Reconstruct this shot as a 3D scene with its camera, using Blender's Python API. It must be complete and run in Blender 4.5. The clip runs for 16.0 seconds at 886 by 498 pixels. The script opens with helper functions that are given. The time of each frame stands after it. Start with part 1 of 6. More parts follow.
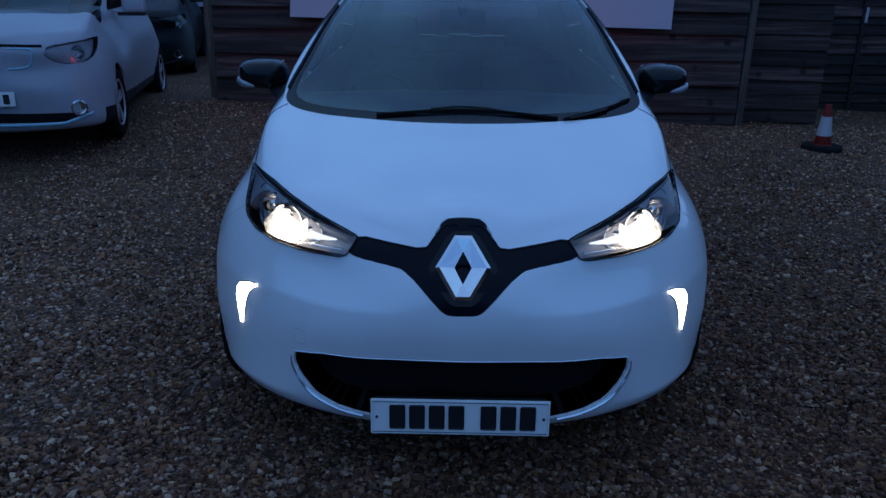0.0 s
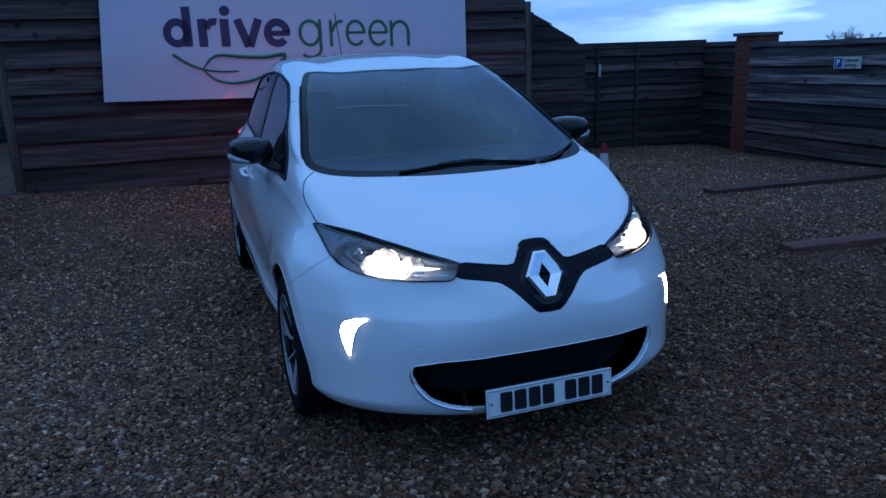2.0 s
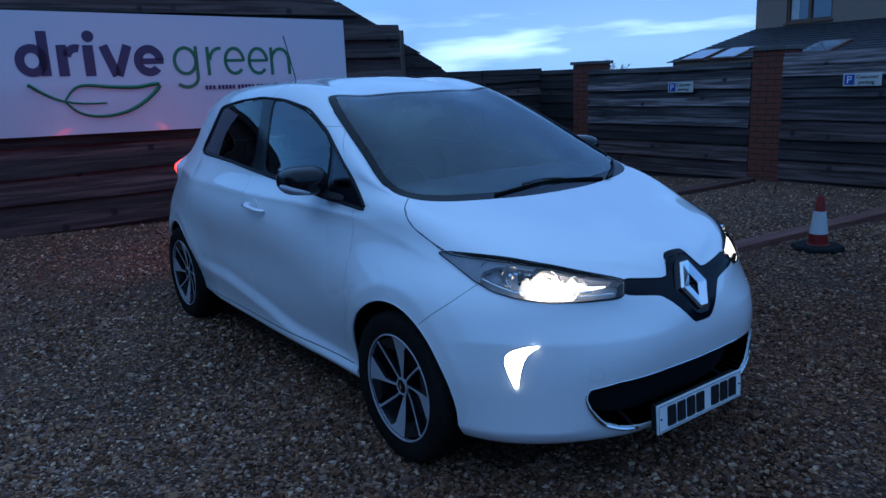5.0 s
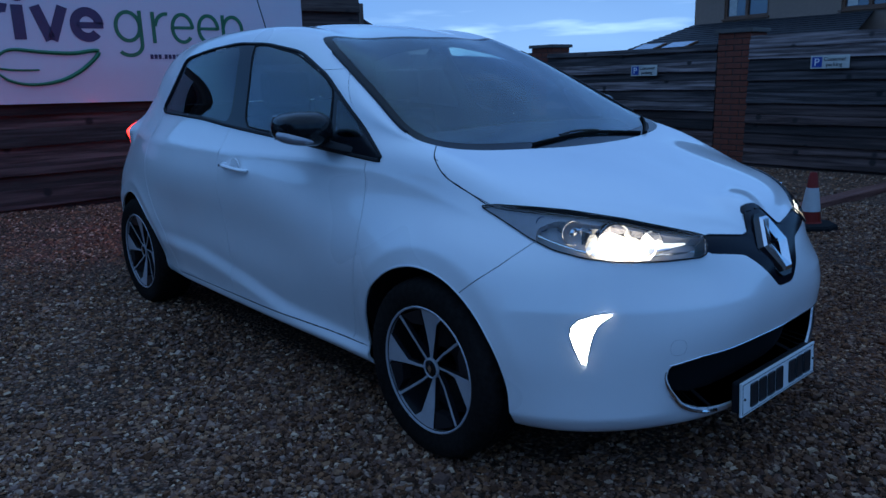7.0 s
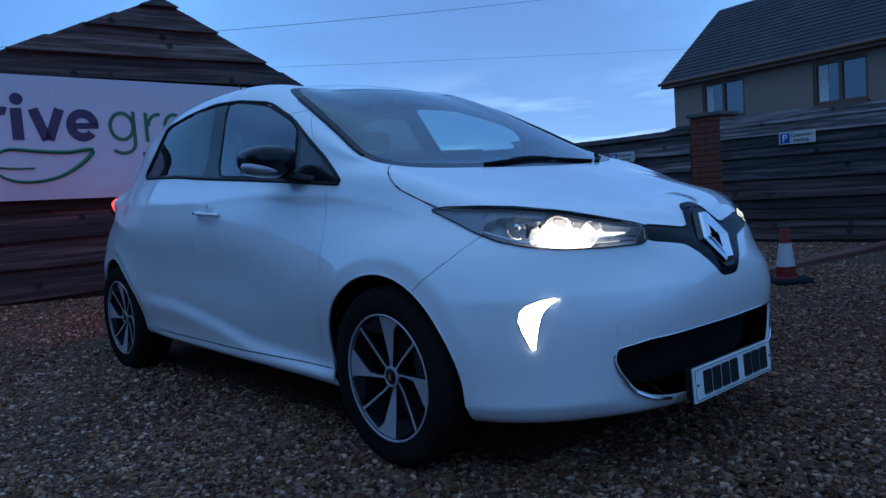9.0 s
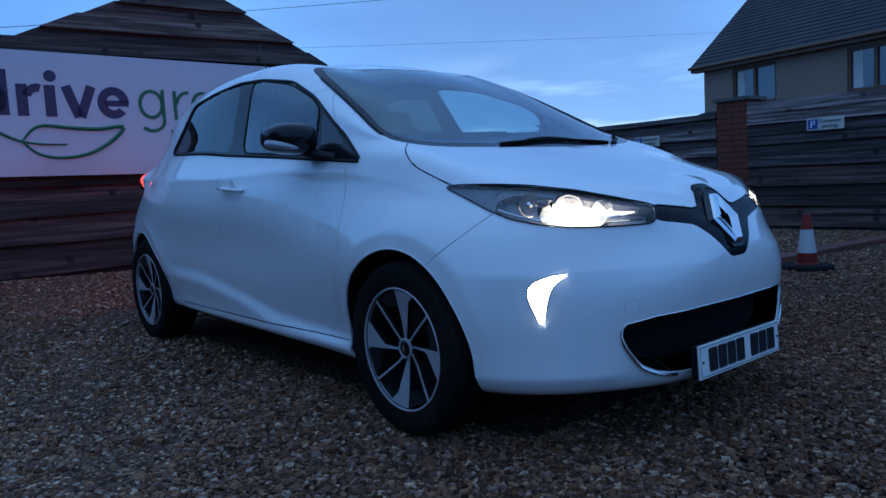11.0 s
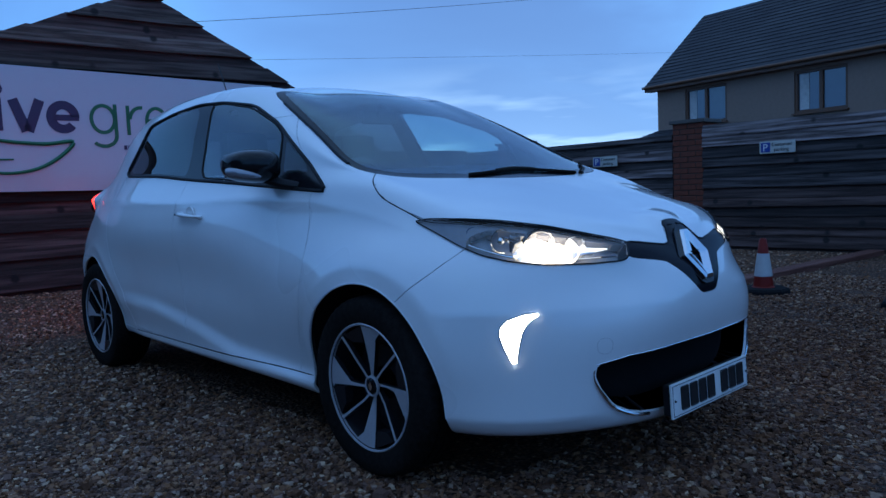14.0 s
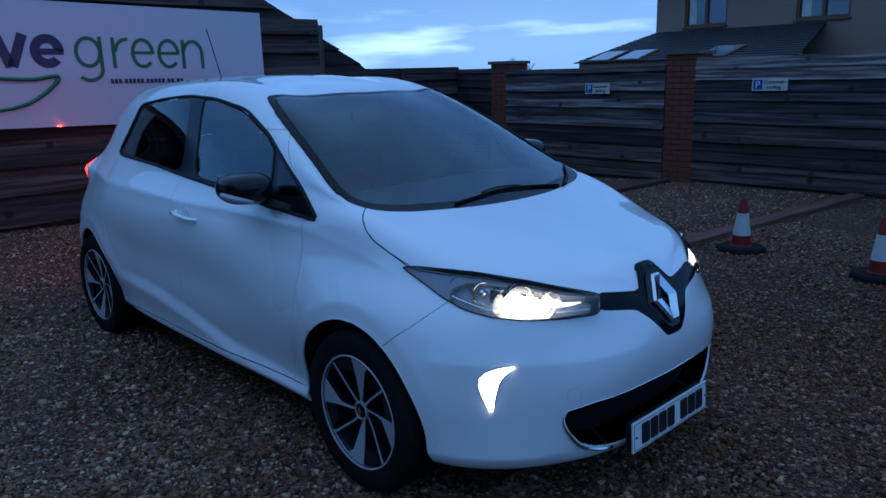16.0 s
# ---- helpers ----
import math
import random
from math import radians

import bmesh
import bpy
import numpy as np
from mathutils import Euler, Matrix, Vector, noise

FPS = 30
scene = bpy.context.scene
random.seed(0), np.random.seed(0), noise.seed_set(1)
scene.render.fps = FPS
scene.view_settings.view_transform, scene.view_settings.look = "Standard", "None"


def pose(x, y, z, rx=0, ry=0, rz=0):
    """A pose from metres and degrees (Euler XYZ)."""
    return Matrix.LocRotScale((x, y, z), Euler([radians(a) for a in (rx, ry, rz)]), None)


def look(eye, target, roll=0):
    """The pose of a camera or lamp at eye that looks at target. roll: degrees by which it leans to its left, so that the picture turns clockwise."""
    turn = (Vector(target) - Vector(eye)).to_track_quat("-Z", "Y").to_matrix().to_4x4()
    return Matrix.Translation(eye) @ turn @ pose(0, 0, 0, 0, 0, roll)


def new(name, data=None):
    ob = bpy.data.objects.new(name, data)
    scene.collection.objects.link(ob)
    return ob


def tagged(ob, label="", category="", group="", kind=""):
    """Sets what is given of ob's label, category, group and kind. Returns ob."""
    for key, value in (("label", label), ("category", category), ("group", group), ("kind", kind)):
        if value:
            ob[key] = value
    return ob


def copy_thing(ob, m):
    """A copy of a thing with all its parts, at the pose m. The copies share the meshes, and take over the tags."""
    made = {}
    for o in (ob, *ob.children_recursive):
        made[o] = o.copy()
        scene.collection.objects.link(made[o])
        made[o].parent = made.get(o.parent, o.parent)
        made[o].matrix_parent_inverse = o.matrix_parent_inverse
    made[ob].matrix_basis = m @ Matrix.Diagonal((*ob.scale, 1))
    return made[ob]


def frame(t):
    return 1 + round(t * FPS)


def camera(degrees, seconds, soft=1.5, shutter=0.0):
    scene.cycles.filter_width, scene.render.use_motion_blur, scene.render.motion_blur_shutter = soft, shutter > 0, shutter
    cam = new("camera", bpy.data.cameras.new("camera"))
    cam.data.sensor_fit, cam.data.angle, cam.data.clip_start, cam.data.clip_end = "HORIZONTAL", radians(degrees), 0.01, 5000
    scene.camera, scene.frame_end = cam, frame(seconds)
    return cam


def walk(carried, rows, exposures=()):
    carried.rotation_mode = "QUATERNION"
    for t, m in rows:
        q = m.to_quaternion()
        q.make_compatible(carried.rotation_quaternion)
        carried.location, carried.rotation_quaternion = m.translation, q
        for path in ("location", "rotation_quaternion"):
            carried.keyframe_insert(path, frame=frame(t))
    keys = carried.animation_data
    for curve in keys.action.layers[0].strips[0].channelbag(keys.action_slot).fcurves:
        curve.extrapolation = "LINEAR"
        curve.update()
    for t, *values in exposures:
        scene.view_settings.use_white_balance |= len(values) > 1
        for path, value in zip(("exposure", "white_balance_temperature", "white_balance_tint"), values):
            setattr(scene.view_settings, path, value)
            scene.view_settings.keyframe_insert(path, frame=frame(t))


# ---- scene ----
# ---------------------------------------------------------------- camera
cam = camera(61.4, 16.0)
PATH = [
    (0, (-0.051, -2.686, 1.441), (-0.054, -0.797, 0.785), 0.7),
    (0.5, (-0.353, -2.824, 1.45), (-0.155, -0.914, 0.892), -0.3),
    (1, (-0.642, -2.966, 1.491), (-0.206, -1.086, 0.966), 0.2),
    (1.5, (-0.948, -3.027, 1.485), (-0.429, -1.158, 0.998), -1.5),
    (2, (-1.233, -3.067, 1.492), (-0.569, -1.248, 0.994), -2.0),
    (2.5, (-1.518, -3.101, 1.503), (-0.702, -1.339, 1.023), -3.6),
    (3, (-1.75, -3.037, 1.509), (-0.857, -1.319, 1.007), -3.9),
    (3.5, (-1.985, -2.899, 1.525), (-0.994, -1.218, 1.087), -3.9),
    (4, (-2.184, -2.783, 1.507), (-1.145, -1.125, 1.091), -3.0),
    (6.5, (-2.355, -1.765, 1.42), (-1.031, -0.351, 0.922), -2.9),
    (7, (-2.333, -1.769, 1.265), (-1.033, -0.318, 0.811), -1.7),
    (7.5, (-2.334, -1.82, 1.117), (-1.033, -0.338, 0.787), -1.5),
    (8, (-2.328, -1.866, 1.012), (-0.998, -0.391, 0.773), -1.9),
    (8.5, (-2.327, -1.919, 0.944), (-0.981, -0.45, 0.772), -3.8),
    (9, (-2.329, -1.972, 0.921), (-0.989, -0.494, 0.769), -4.0),
    (9.5, (-2.337, -2.007, 0.908), (-1.067, -0.47, 0.745), -3.2),
    (12, (-2.356, -2.055, 0.902), (-1.058, -0.547, 0.698), -3.1),
    (12.5, (-2.332, -2.035, 0.908), (-1.035, -0.524, 0.726), -2.9),
    (13, (-2.345, -2.057, 0.915), (-1.029, -0.561, 0.74), -2.9),
    (13.5, (-2.343, -2.039, 0.923), (-1.012, -0.559, 0.731), -3.0),
    (14, (-2.335, -1.972, 0.971), (-0.96, -0.529, 0.807), -2.6),
    (14.5, (-2.316, -1.906, 1.156), (-0.94, -0.475, 0.912), -1.8),
    (15, (-2.303, -1.893, 1.338), (-0.925, -0.48, 1.013), -1.7),
    (15.5, (-2.321, -1.944, 1.465), (-0.93, -0.565, 1.059), -1.3),
    (16, (-2.355, -2.044, 1.514), (-1.0, -0.645, 1.057), -1.5),
]
walk(cam, [(t, look(eye, target, roll)) for t, eye, target, roll in PATH],
     [(0.0, -0.28, 6500, 14), (1.0, -0.18, 6300, 14), (1.8, 0.12, 6300, 12), (2.5, 0.28, 6450, 10.5), (4.0, 0.32, 6500, 10), (7.0, 0.05, 6500, 10), (9.0, 0.07, 6500, 10), (12.5, 0.16, 6500, 10), (14.5, 0.05, 6500, 10), (16.0, 0.06, 6500, 10)])

# ---------------------------------------------------------------- dusk sky
def nd(tree, kind, **values):
    n = tree.nodes.new(kind)
    for k, v in values.items():
        n.inputs[k.replace("_", " ")].default_value = v
    return n


def ramp(tree, fac, stops):
    n = tree.nodes.new("ShaderNodeValToRGB")
    el = n.color_ramp.elements
    while len(el) < len(stops):
        el.new(0.5)
    for e, (p, c) in zip(el, stops):
        e.position, e.color = p, (*c, 1)
    tree.links.new(fac, n.inputs["Fac"])
    return n.outputs["Color"]


def math_node(tree, op, a, b=0.5, clamp=False):
    n = tree.nodes.new("ShaderNodeMath")
    n.operation, n.use_clamp = op, clamp
    for i, v in enumerate((a, b)):
        if isinstance(v, (int, float)):
            n.inputs[i].default_value = v
        else:
            tree.links.new(v, n.inputs[i])
    return n.outputs[0]


def mix_color(tree, fac, a, b, blend="MIX"):
    n = tree.nodes.new("ShaderNodeMix")
    n.data_type, n.blend_type = "RGBA", blend
    for i, v in ((0, fac), (6, a), (7, b)):
        if isinstance(v, (int, float)):
            n.inputs[i].default_value = v
        elif isinstance(v, tuple):
            n.inputs[i].default_value = (*v, 1)
        else:
            tree.links.new(v, n.inputs[i])
    return n.outputs[2]


world = bpy.data.worlds.new("dusk")
scene.world = world
world.use_nodes = True
wt = world.node_tree
wt.nodes.clear()
coord = wt.nodes.new("ShaderNodeTexCoord")
split = wt.nodes.new("ShaderNodeSeparateXYZ")
wt.links.new(coord.outputs["Generated"], split.inputs[0])
rise = math_node(wt, "MAXIMUM", split.outputs[2], 0.0)
clear = ramp(wt, rise, [(0.0, (0.130, 0.37, 0.88)), (0.10, (0.120, 0.35, 0.88)), (0.30, (0.120, 0.34, 0.86)), (0.60, (0.20, 0.43, 0.94)), (1.0, (0.245, 0.48, 0.98))])
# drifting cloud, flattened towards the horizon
stretch = wt.nodes.new("ShaderNodeMapping")
stretch.inputs["Scale"].default_value = (1.0, 1.0, 2.4)
wt.links.new(coord.outputs["Generated"], stretch.inputs[0])
cloud = nd(wt, "ShaderNodeTexNoise", Scale=1.9, Detail=5.0, Roughness=0.5, Distortion=0.5)
wt.links.new(stretch.outputs[0], cloud.inputs["Vector"])
shade = ramp(wt, cloud.outputs[0], [(0.30, (0.70, 0.75, 0.82)), (0.50, (1.00, 1.02, 1.01)), (0.70, (1.28, 1.38, 1.22))])
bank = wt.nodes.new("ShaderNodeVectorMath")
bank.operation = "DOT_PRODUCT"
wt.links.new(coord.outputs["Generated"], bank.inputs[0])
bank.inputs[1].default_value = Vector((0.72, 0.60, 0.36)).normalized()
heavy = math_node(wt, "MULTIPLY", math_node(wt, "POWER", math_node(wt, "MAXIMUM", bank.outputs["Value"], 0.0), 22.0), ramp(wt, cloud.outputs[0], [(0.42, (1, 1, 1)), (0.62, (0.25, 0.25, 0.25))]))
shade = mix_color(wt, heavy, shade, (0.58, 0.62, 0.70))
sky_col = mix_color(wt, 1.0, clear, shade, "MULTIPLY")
# afterglow low over the place where the sun went down, broken by bars of cloud
GLOW = Vector((0.766, 0.643, 0.03)).normalized()
toward = wt.nodes.new("ShaderNodeVectorMath")
toward.operation = "DOT_PRODUCT"
wt.links.new(coord.outputs["Generated"], toward.inputs[0])
toward.inputs[1].default_value = GLOW
lobe = math_node(wt, "POWER", math_node(wt, "MAXIMUM", toward.outputs["Value"], 0.0), 28.0)
low = ramp(wt, rise, [(0.0, (0.55, 0.55, 0.55)), (0.035, (1, 1, 1)), (0.085, (0.5, 0.5, 0.5)), (0.16, (0, 0, 0))])
bars = wt.nodes.new("ShaderNodeMapping")
bars.inputs["Scale"].default_value = (1.6, 1.6, 11.0)
wt.links.new(coord.outputs["Generated"], bars.inputs[0])
streak = nd(wt, "ShaderNodeTexNoise", Scale=2.2, Detail=4.0, Roughness=0.5)
wt.links.new(bars.outputs[0], streak.inputs["Vector"])
broken = ramp(wt, streak.outputs[0], [(0.47, (0.10, 0.10, 0.10)), (0.62, (1, 1, 1))])
glow_fac = math_node(wt, "MULTIPLY", math_node(wt, "MULTIPLY", lobe, low), broken)
soft_low = ramp(wt, rise, [(0.0, (0.16, 0.16, 0.16)), (0.25, (0.11, 0.11, 0.11)), (0.55, (0, 0, 0))])
glow_fac = math_node(wt, "ADD", glow_fac, math_node(wt, "MULTIPLY", math_node(wt, "POWER", math_node(wt, "MAXIMUM", toward.outputs["Value"], 0.0), 4.0), soft_low))
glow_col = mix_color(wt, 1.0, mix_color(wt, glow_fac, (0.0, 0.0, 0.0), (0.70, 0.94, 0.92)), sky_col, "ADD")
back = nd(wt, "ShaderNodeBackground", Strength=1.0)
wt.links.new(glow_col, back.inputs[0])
wout = wt.nodes.new("ShaderNodeOutputWorld")
wt.links.new(back.outputs[0], wout.inputs[0])

# ---------------------------------------------------------------- materials
def material(name):
    m = bpy.data.materials.new(name)
    m.use_nodes = True
    t = m.node_tree
    return m, t, t.nodes["Principled BSDF"]


def texture_space(t):
    return t.nodes.new("ShaderNodeTexCoord").outputs["Object"]


def bump(t, b, height, strength=0.3, distance=0.01):
    n = nd(t, "ShaderNodeBump", Strength=strength, Distance=distance)
    t.links.new(height, n.inputs["Height"])
    t.links.new(n.outputs[0], b.inputs["Normal"])


def plain(name, color, rough=0.5, metal=0.0, coat=0.0, grain=0.12, scale=40.0, relief=0.0, spec=0.5):
    """A surface with fine grain and broader dirt over one colour."""
    m, t, b = material(name)
    at = texture_space(t)
    fine, wide = nd(t, "ShaderNodeTexNoise", Scale=scale, Detail=4.0), nd(t, "ShaderNodeTexNoise", Scale=scale * 0.07, Detail=3.0)
    for n in (fine, wide):
        t.links.new(at, n.inputs["Vector"])
    lo, hi = tuple(c * (1 - grain) for c in color), tuple(min(1, c * (1 + grain)) for c in color)
    both = math_node(t, "ADD", math_node(t, "MULTIPLY", fine.outputs[0], 0.5), math_node(t, "MULTIPLY", wide.outputs[0], 0.5))
    t.links.new(ramp(t, both, [(0.35, lo), (0.65, hi)]), b.inputs["Base Color"])
    t.links.new(ramp(t, wide.outputs[0], [(0.3, (rough * 0.85,) * 3), (0.7, (min(1, rough * 1.15),) * 3)]), b.inputs["Roughness"])
    b.inputs["Metallic"].default_value, b.inputs["Coat Weight"].default_value = metal, coat
    b.inputs["Coat Roughness"].default_value, b.inputs["Specular IOR Level"].default_value = 0.03, spec
    if relief:
        bump(t, b, fine.outputs[0], relief, 0.004)
    return m


def glowing(name, color, strength, base=(0.8, 0.8, 0.8)):
    m, t, b = material(name)
    b.inputs["Base Color"].default_value = (*base, 1)
    b.inputs["Roughness"].default_value = 0.15
    b.inputs["Emission Color"].default_value = (*color, 1)
    b.inputs["Emission Strength"].default_value = strength
    return m


def lit_facets():
    """A faceted reflector with the bulb's light in it: brightest at the middle, bright and less bright cells."""
    m, t, b = material("lit_reflector")
    at = texture_space(t)
    cells = nd(t, "ShaderNodeTexVoronoi", Scale=70.0)
    t.links.new(at, cells.inputs["Vector"])
    pick = t.nodes.new("ShaderNodeSeparateColor")
    t.links.new(cells.outputs["Color"], pick.inputs[0])
    off = t.nodes.new("ShaderNodeVectorMath")
    off.operation = "LENGTH"
    t.links.new(at, off.inputs[0])
    fade = math_node(t, "POWER", math_node(t, "SUBTRACT", 1.0, math_node(t, "MULTIPLY", off.outputs["Value"], 6.6), True), 2.3)
    b.inputs["Metallic"].default_value, b.inputs["Roughness"].default_value = 1.0, 0.1
    b.inputs["Emission Color"].default_value = (1.0, 0.90, 0.74, 1)
    each = math_node(t, "ADD", 0.40, math_node(t, "MULTIPLY", math_node(t, "POWER", pick.outputs[0], 2.0), 0.8))
    t.links.new(math_node(t, "MULTIPLY", math_node(t, "MULTIPLY", each, fade), 11.0), b.inputs["Emission Strength"])
    return m


def glazing(name, tint, ior=1.5, rough=0.0):
    """A thin pane: it lets tinted light through and mirrors more at a slant."""
    m, t, b = material(name)
    t.nodes.remove(b)
    clear_, gloss, fres, mix = t.nodes.new("ShaderNodeBsdfTransparent"), t.nodes.new("ShaderNodeBsdfGlossy"), t.nodes.new("ShaderNodeFresnel"), t.nodes.new("ShaderNodeMixShader")
    clear_.inputs[0].default_value = (*tint, 1)
    gloss.inputs["Roughness"].default_value = rough
    fres.inputs["IOR"].default_value = ior
    t.links.new(fres.outputs[0], mix.inputs[0])
    t.links.new(clear_.outputs[0], mix.inputs[1])
    t.links.new(gloss.outputs[0], mix.inputs[2])
    t.links.new(mix.outputs[0], t.nodes["Material Output"].inputs[0])
    return m


def solid_glass(name, tint, ior=1.38):
    m, t, b = material(name)
    b.inputs["Base Color"].default_value = (*tint, 1)
    b.inputs["Roughness"].default_value, b.inputs["IOR"].default_value = 0.0, ior
    b.inputs["Transmission Weight"].default_value = 1.0
    b.inputs["Specular Tint"].default_value = (0.80, 0.94, 1.0, 1)
    return m


def timber(name, dark, light, weather, rough=0.85, along=0):
    """Rough-sawn boards: grain along the board, knots, and a shade of its own for each."""
    m, t, b = material(name)
    at = texture_space(t)
    info = t.nodes.new("ShaderNodeObjectInfo")
    shift = t.nodes.new("ShaderNodeVectorMath")
    shift.operation = "ADD"
    seed = t.nodes.new("ShaderNodeCombineXYZ")
    for i in range(3):
        t.links.new(math_node(t, "MULTIPLY", info.outputs["Random"], 37.0 + 11 * i), seed.inputs[i])
    t.links.new(at, shift.inputs[0])
    t.links.new(seed.outputs[0], shift.inputs[1])
    size = t.nodes.new("ShaderNodeMapping")
    size.inputs["Scale"].default_value = [(3.0, 40, 40), (40, 3.0, 40), (40, 40, 3.0)][along]
    t.links.new(shift.outputs[0], size.inputs[0])
    grain = nd(t, "ShaderNodeTexNoise", Scale=1.6, Detail=6.0, Roughness=0.65, Distortion=0.8)
    wide = nd(t, "ShaderNodeTexNoise", Scale=1.7, Detail=3.0)
    t.links.new(size.outputs[0], grain.inputs["Vector"])
    streaky = t.nodes.new("ShaderNodeMapping")
    streaky.inputs["Scale"].default_value = [(0.7, 15, 15), (15, 0.7, 15), (15, 15, 0.7)][along]
    t.links.new(shift.outputs[0], streaky.inputs[0])
    t.links.new(streaky.outputs[0], wide.inputs["Vector"])
    knot = nd(t, "ShaderNodeTexVoronoi", Scale=3.4)
    t.links.new(shift.outputs[0], knot.inputs["Vector"])
    col = ramp(t, grain.outputs[0], [(0.3, dark), (0.7, light)])
    col = mix_color(t, ramp(t, wide.outputs[0], [(0.42, (0, 0, 0)), (0.66, (0.8, 0.8, 0.8))]), col, weather)
    col = mix_color(t, ramp(t, knot.outputs["Distance"], [(0.09, (0.9, 0.9, 0.9)), (0.17, (0, 0, 0))]), col, tuple(c * 0.4 for c in dark))
    tone = ramp(t, info.outputs["Random"], [(0.0, (0.35, 0.35, 0.35)), (0.5, (0.9, 0.9, 0.9)), (1.0, (1.9, 1.9, 1.9))])
    t.links.new(mix_color(t, 1.0, col, tone, "MULTIPLY"), b.inputs["Base Color"])
    b.inputs["Roughness"].default_value = rough
    bump(t, b, grain.outputs[0], 0.6, 0.012)
    return m


def tone_by_distance(t, at, col):
    """Gravel is darker and browner round one point, with a ragged edge, and paler farther off."""
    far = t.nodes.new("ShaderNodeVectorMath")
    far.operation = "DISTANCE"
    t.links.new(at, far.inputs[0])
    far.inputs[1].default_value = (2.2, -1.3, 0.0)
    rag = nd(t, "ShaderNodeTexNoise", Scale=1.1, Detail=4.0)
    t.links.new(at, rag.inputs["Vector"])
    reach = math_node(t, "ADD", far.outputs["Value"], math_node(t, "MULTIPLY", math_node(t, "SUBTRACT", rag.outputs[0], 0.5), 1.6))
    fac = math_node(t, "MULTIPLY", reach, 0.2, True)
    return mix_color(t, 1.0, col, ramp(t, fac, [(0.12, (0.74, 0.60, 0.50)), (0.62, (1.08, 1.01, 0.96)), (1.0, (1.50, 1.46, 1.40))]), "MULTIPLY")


def pebbles():
    m, t, b = material("gravel")
    at = texture_space(t)
    cell, small = nd(t, "ShaderNodeTexVoronoi", Scale=58.0), nd(t, "ShaderNodeTexVoronoi", Scale=120.0)
    wide = nd(t, "ShaderNodeTexNoise", Scale=0.9, Detail=5.0)
    for n in (cell, small, wide):
        t.links.new(at, n.inputs["Vector"])
    pick = t.nodes.new("ShaderNodeSeparateColor")
    t.links.new(cell.outputs["Color"], pick.inputs[0])
    col = ramp(t, pick.outputs[0], STONE)
    pick2 = t.nodes.new("ShaderNodeSeparateColor")
    t.links.new(small.outputs["Color"], pick2.inputs[0])
    col = mix_color(t, 0.35, col, ramp(t, pick2.outputs[1], STONE))
    # shade between the pebbles is put into the colour along cell edges
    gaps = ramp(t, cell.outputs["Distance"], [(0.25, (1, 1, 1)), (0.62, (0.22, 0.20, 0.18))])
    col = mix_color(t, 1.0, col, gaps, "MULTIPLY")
    col = mix_color(t, 1.0, col, ramp(t, wide.outputs[0], [(0.35, (0.72, 0.70, 0.66)), (0.65, (1.1, 1.08, 1.05))]), "MULTIPLY")
    t.links.new(tone_by_distance(t, at, col), b.inputs["Base Color"])
    b.inputs["Roughness"].default_value, b.inputs["Specular IOR Level"].default_value = 0.8, 0.25
    height = math_node(t, "SUBTRACT", 1.0, cell.outputs["Distance"])
    bump(t, b, height, 0.9, 0.02)
    return m


def stone_mat():
    m, t, b = material("stone")
    geo = t.nodes.new("ShaderNodeNewGeometry")
    at = texture_space(t)
    grain = nd(t, "ShaderNodeTexNoise", Scale=120.0, Detail=3.0)
    t.links.new(at, grain.inputs["Vector"])
    col = ramp(t, geo.outputs["Random Per Island"], STONE)
    col = mix_color(t, 0.5, col, ramp(t, grain.outputs[0], [(0.3, (0.55, 0.55, 0.55)), (0.7, (1.2, 1.2, 1.2))]), "MULTIPLY")
    t.links.new(tone_by_distance(t, at, col), b.inputs["Base Color"])
    b.inputs["Roughness"].default_value, b.inputs["Specular IOR Level"].default_value = 0.75, 0.12
    return m


STONE = [(0.00, (0.033, 0.017, 0.011)), (0.15, (0.089, 0.039, 0.021)), (0.30, (0.130, 0.073, 0.057)), (0.42, (0.112, 0.049, 0.026)), (0.55, (0.202, 0.093, 0.048)), (0.68, (0.143, 0.086, 0.072)), (0.80, (0.274, 0.140, 0.074)), (0.90, (0.243, 0.165, 0.136)), (1.00, (0.476, 0.331, 0.227))]
M_GRAVEL, M_STONE = pebbles(), stone_mat()
M_PAINT = plain("white_paint", (0.80, 0.80, 0.81), 0.30, 0.0, 1.0, 0.015, 9.0)
M_PAINT.node_tree.nodes["Principled BSDF"].inputs["Coat IOR"].default_value = 1.58
M_INNER = plain("inner_dark", (0.010, 0.010, 0.011), 0.85, spec=0.1)
M_GLOSS = plain("gloss_black", (0.008, 0.008, 0.009), 0.14, 0.0, 0.05, 0.1, spec=0.25)
M_BAND = plain("satin_blue_black", (0.006, 0.006, 0.010), 0.18, 0.0, 0.0, 0.1, spec=0.12)
M_BEZEL = plain("lamp_bezel", (0.42, 0.41, 0.44), 0.35, 0.0, 0.3, 0.1)
M_PLASTIC = plain("black_plastic", (0.014, 0.014, 0.016), 0.6, 0.0, 0.0, 0.2, 90.0, 0.15, spec=0.2)
M_BORDER = plain("fired_border", (0.004, 0.004, 0.005), 0.12, 0.0, 0.0, 0.1, spec=0.15)
M_PILLAR = plain("pillar_black", (0.008, 0.008, 0.010), 0.15, spec=0.24)
M_RUBBER = plain("tyre_rubber", (0.0125, 0.0105, 0.0095), 0.85, 0.0, 0.0, 0.45, 60.0, 0.45, spec=0.06)
M_CHROME = plain("chrome", (0.78, 0.79, 0.80), 0.09, 1.0, 0.0, 0.04)
M_ALLOY = plain("machined_alloy", (0.42, 0.41, 0.43), 0.40, 0.25, 0.2, 0.06, 120.0)
